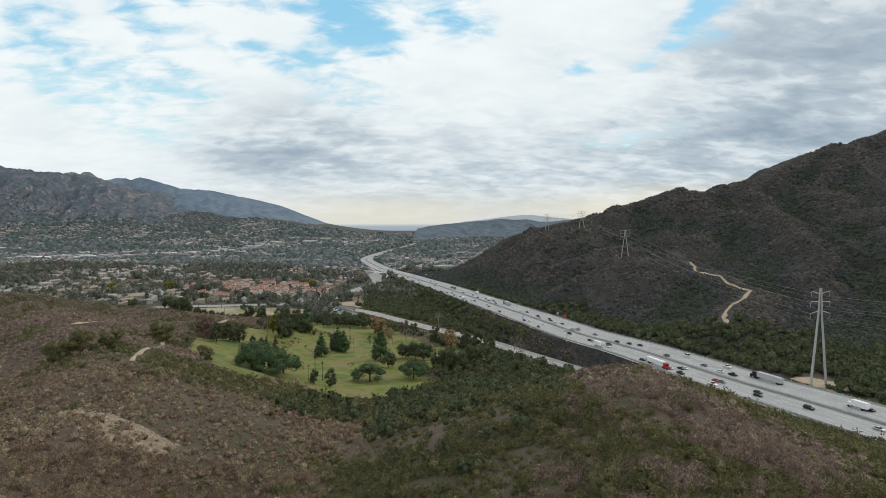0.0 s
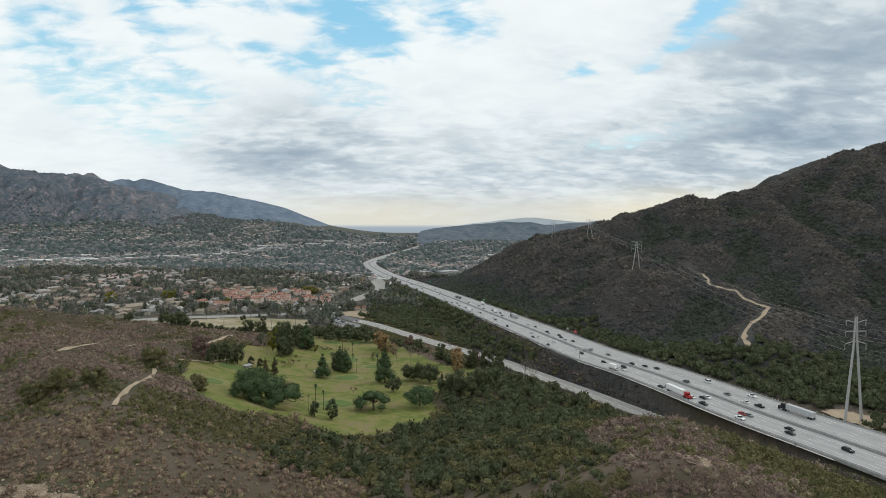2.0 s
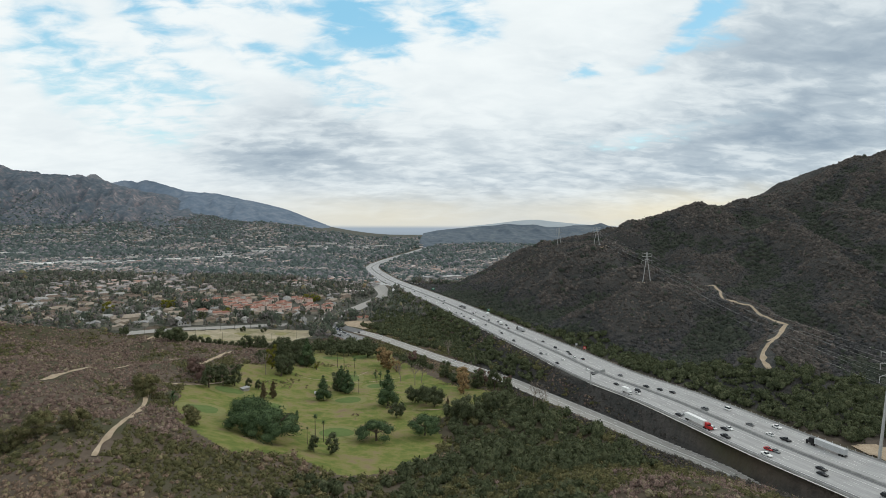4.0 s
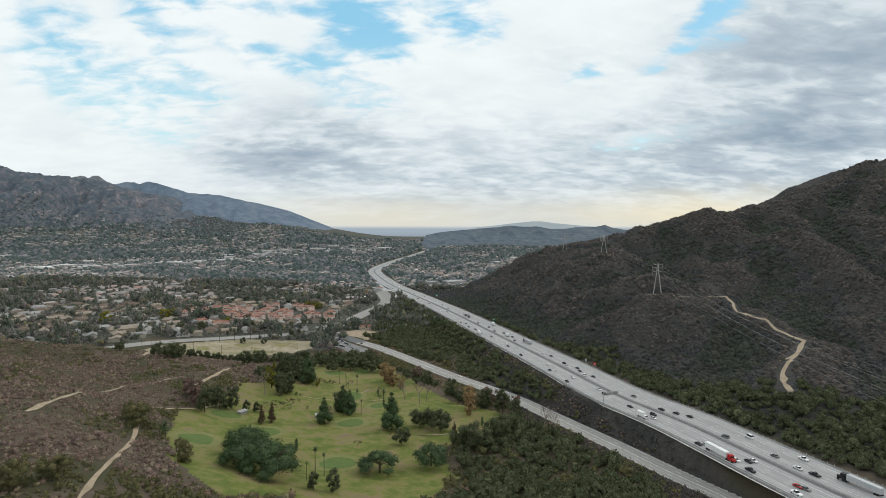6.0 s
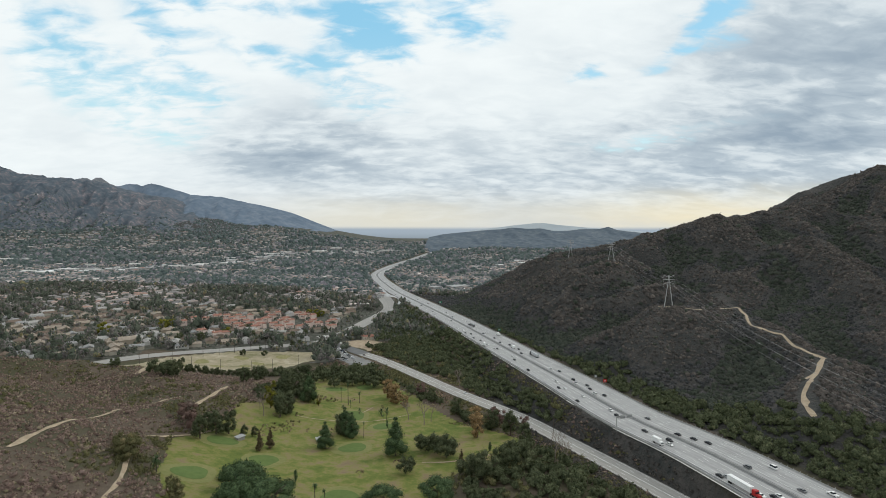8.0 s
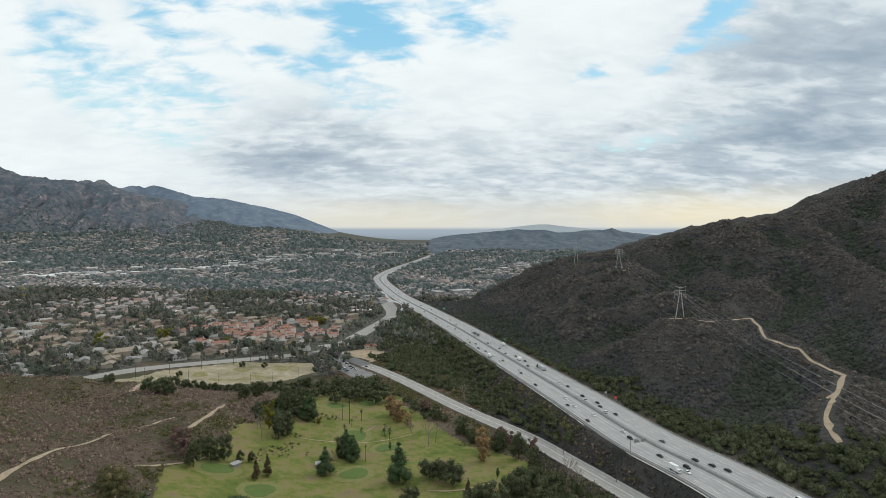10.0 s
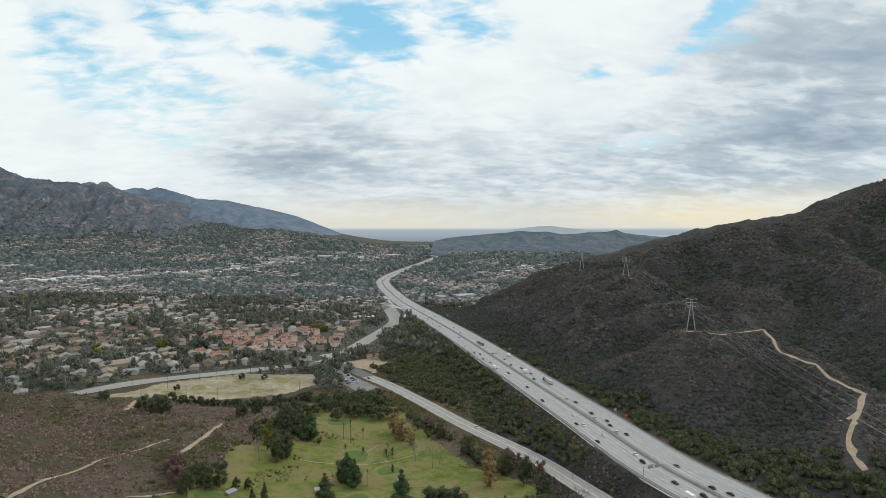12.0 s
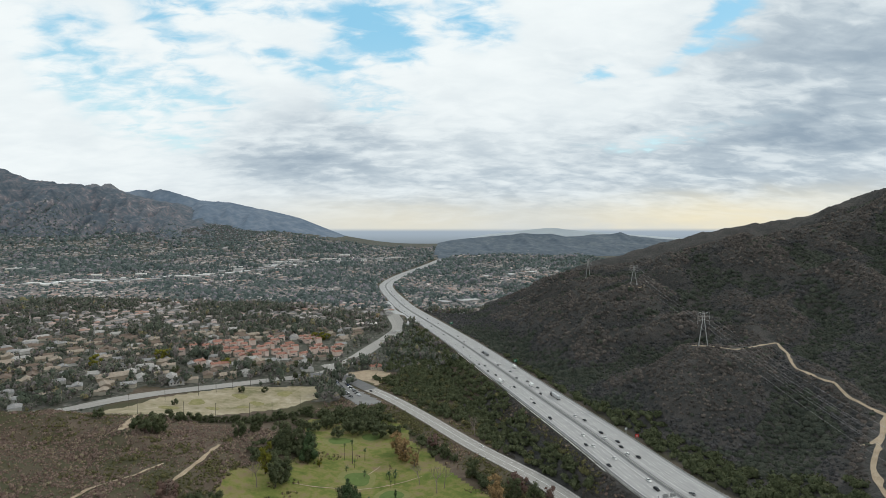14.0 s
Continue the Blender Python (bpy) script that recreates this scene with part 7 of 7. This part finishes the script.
# ---- trees of the town ----
def clear_of_houses(x, y, gap):
    ok = np.ones(len(x), bool)
    for a, b in HOUSED:
        near = (np.abs(x - a) < gap) & (np.abs(y - b) < gap)
        ok &= ~near
    return ok


HEAD = [domed(bush(r0, 3, 33, 0.19, 1.15, sit=0.75), 0.15) for _ in range(12)]
x, y = strewn(-1000, 60, 560, 1400, 9.2)
massed = fbm(x, y, 70, 3, 93) + 0.5 * fbm(x, y, 25, 2, 94)
keep = in_view(x, y) & is_town(x, y) & (rng.uniform(size=x.size) < 0.86 + 0.45 * massed)
keep &= near_line(x, y, [(-205, 850), (-190, 862), (-160, 989), (-145, 1086), (-141, 1175), (-168, 1308), (-195, 1428)])[0] > 17
keep &= near_line(x, y, [(-700, 330), (-520, 470), (-402, 590), (-325, 678), (-203, 812), (-188, 860)])[0] > 14
keep &= ~inside(x, y, car_park) & ~inside(x, y, [(-170, 815), (-140, 850), (-108, 826), (-98, 792), (-116, 758), (-140, 780)])
keep &= ~inside(x, y, ESTATE) | (rng.uniform(size=x.size) < 0.4)
x, y = x[keep], y[keep]
ok = clear_of_houses(x, y, 5.5)
x, y = x[ok], y[ok]
wide = (2.1 + 4.6 * rng.uniform(size=x.size) ** 1.8) * (1 + 0.9 * np.clip(massed[keep][ok], -0.3, 0.5))
scatter("town_trees", TOWN_LEAF, on_ground(x, y), wide, HEAD, "mixed dark, bare and autumn garden trees between the houses", "trees", (0.8, 1.5))
HEAD = [domed(k, 0.3) for k in HEAD]
COARSE_HEAD = [domed(bush(r0, 1, 0, 0.34, 1.1, sit=0.5), 0.2) for _ in range(8)]
for x0, x1, y0, y1, gap, lo, hi in ((-1900, 250, 1400, 2100, 11, 2.4, 6.2), (-1900, -1000, 560, 1400, 12, 2.6, 6.4), (-2900, 600, 2100, 3100, 16, 3.5, 8), (-4300, 800, 3100, 4400, 25, 4.5, 10)):
    x, y = strewn(x0, x1, y0, y1, gap)
    mass = fbm(x, y, 170, 3, 91) + 0.4 * fbm(x, y, 60, 2, 95)
    k = in_view(x, y) & is_town(x, y) & (rng.uniform(size=x.size) < 0.95 + 0.4 * mass)
    x, y, mass = x[k], y[k], mass[k]
    P = on_ground(x, y)
    if y0 > 3000:
        P[:, 2] = np.maximum(P[:, 2], range_surface(x, y, BROWN_CREST, 4800, 3450, 21, 120) * (x < -1400))
    scatter("far_trees", HAZED_LEAF if y0 > 1300 else TOWN_LEAF, P, (lo + (hi - lo) * rng.uniform(size=x.size) ** 1.6 * 1.25) * (1 + 0.8 * np.clip(mass, -0.25, 0.6)), COARSE_HEAD, "dark trees massed between the far houses", "trees", (0.7, 1.1))
x, y = strewn(-4500, -700, 3100, 4850, 18)
k = in_view(x, y) & ~is_town(x, y) & (rng.uniform(size=x.size) < np.where(x > -1900 - 150 * fbm(x, y, 200, 2, 99), 0.8, smooth(4150, 3550, y + 250 * fbm(x, y, 300, 3, 98))))
P = on_ground(x[k], y[k])
P[:, 2] = np.maximum(P[:, 2], np.where(x[k] < -1400, range_surface(x[k], y[k], BROWN_CREST, 4800, 3450, 21, 120), -100))
scatter("foothill_trees", HAZED_LEAF, P - [0, 0, 1.5], rng.uniform(4, 9, k.sum()), COARSE_HEAD, "dark trees and scrub on the foot of the mountain", "trees", (0.6, 0.9))
x, y = strewn(-120, 60, 830, 1330, 9)
k = ~right_of_freeway(x, y) & (near_line(x, y, FREEWAY[::3])[0] > 33) & (near_line(x, y, [(-205, 850), (-160, 989), (-145, 1086), (-120, 1180), (-132, 1270)])[0] > 18) & (near_line(x, y, [(-133, 846), (-134, 1060)])[0] > 12)
scatter("verge_trees", OAK, on_ground(x[k], y[k]), rng.uniform(3, 5.5, k.sum()), HEAD, "dark green trees between the boulevard and the freeway", "trees", (0.8, 1.3))
planted(leafy(31, "yellow_tree", YELLOW_LEAF, "bright yellow-green tree among the houses", "tree", 13, 6.5, 22, 24, low=0.1), [(-402, 794, 1.3), (-450, 744, 1.1), (-395, 800, 0.9), (-262, 1012, 0.9), (-250, 1018, 0.9), (-244, 1024, 0.8), (-318, 800, 0.8)])
planted(leafy(32, "green_street_tree", OAK, "round dark street tree beside the road", "tree", 9, 5.0, 18, 24, low=0.1), [(-311, 850, 1.0), (-264, 812, 1.1), (-245, 800, 1.0), (-285, 806, 1.2), (-225, 850, 1.2), (-205, 890, 1.0), (-240, 838, 1.0), (-275, 836, 0.9), (-335, 760, 1.2), (-355, 745, 1.1), (-300, 776, 1.1)])
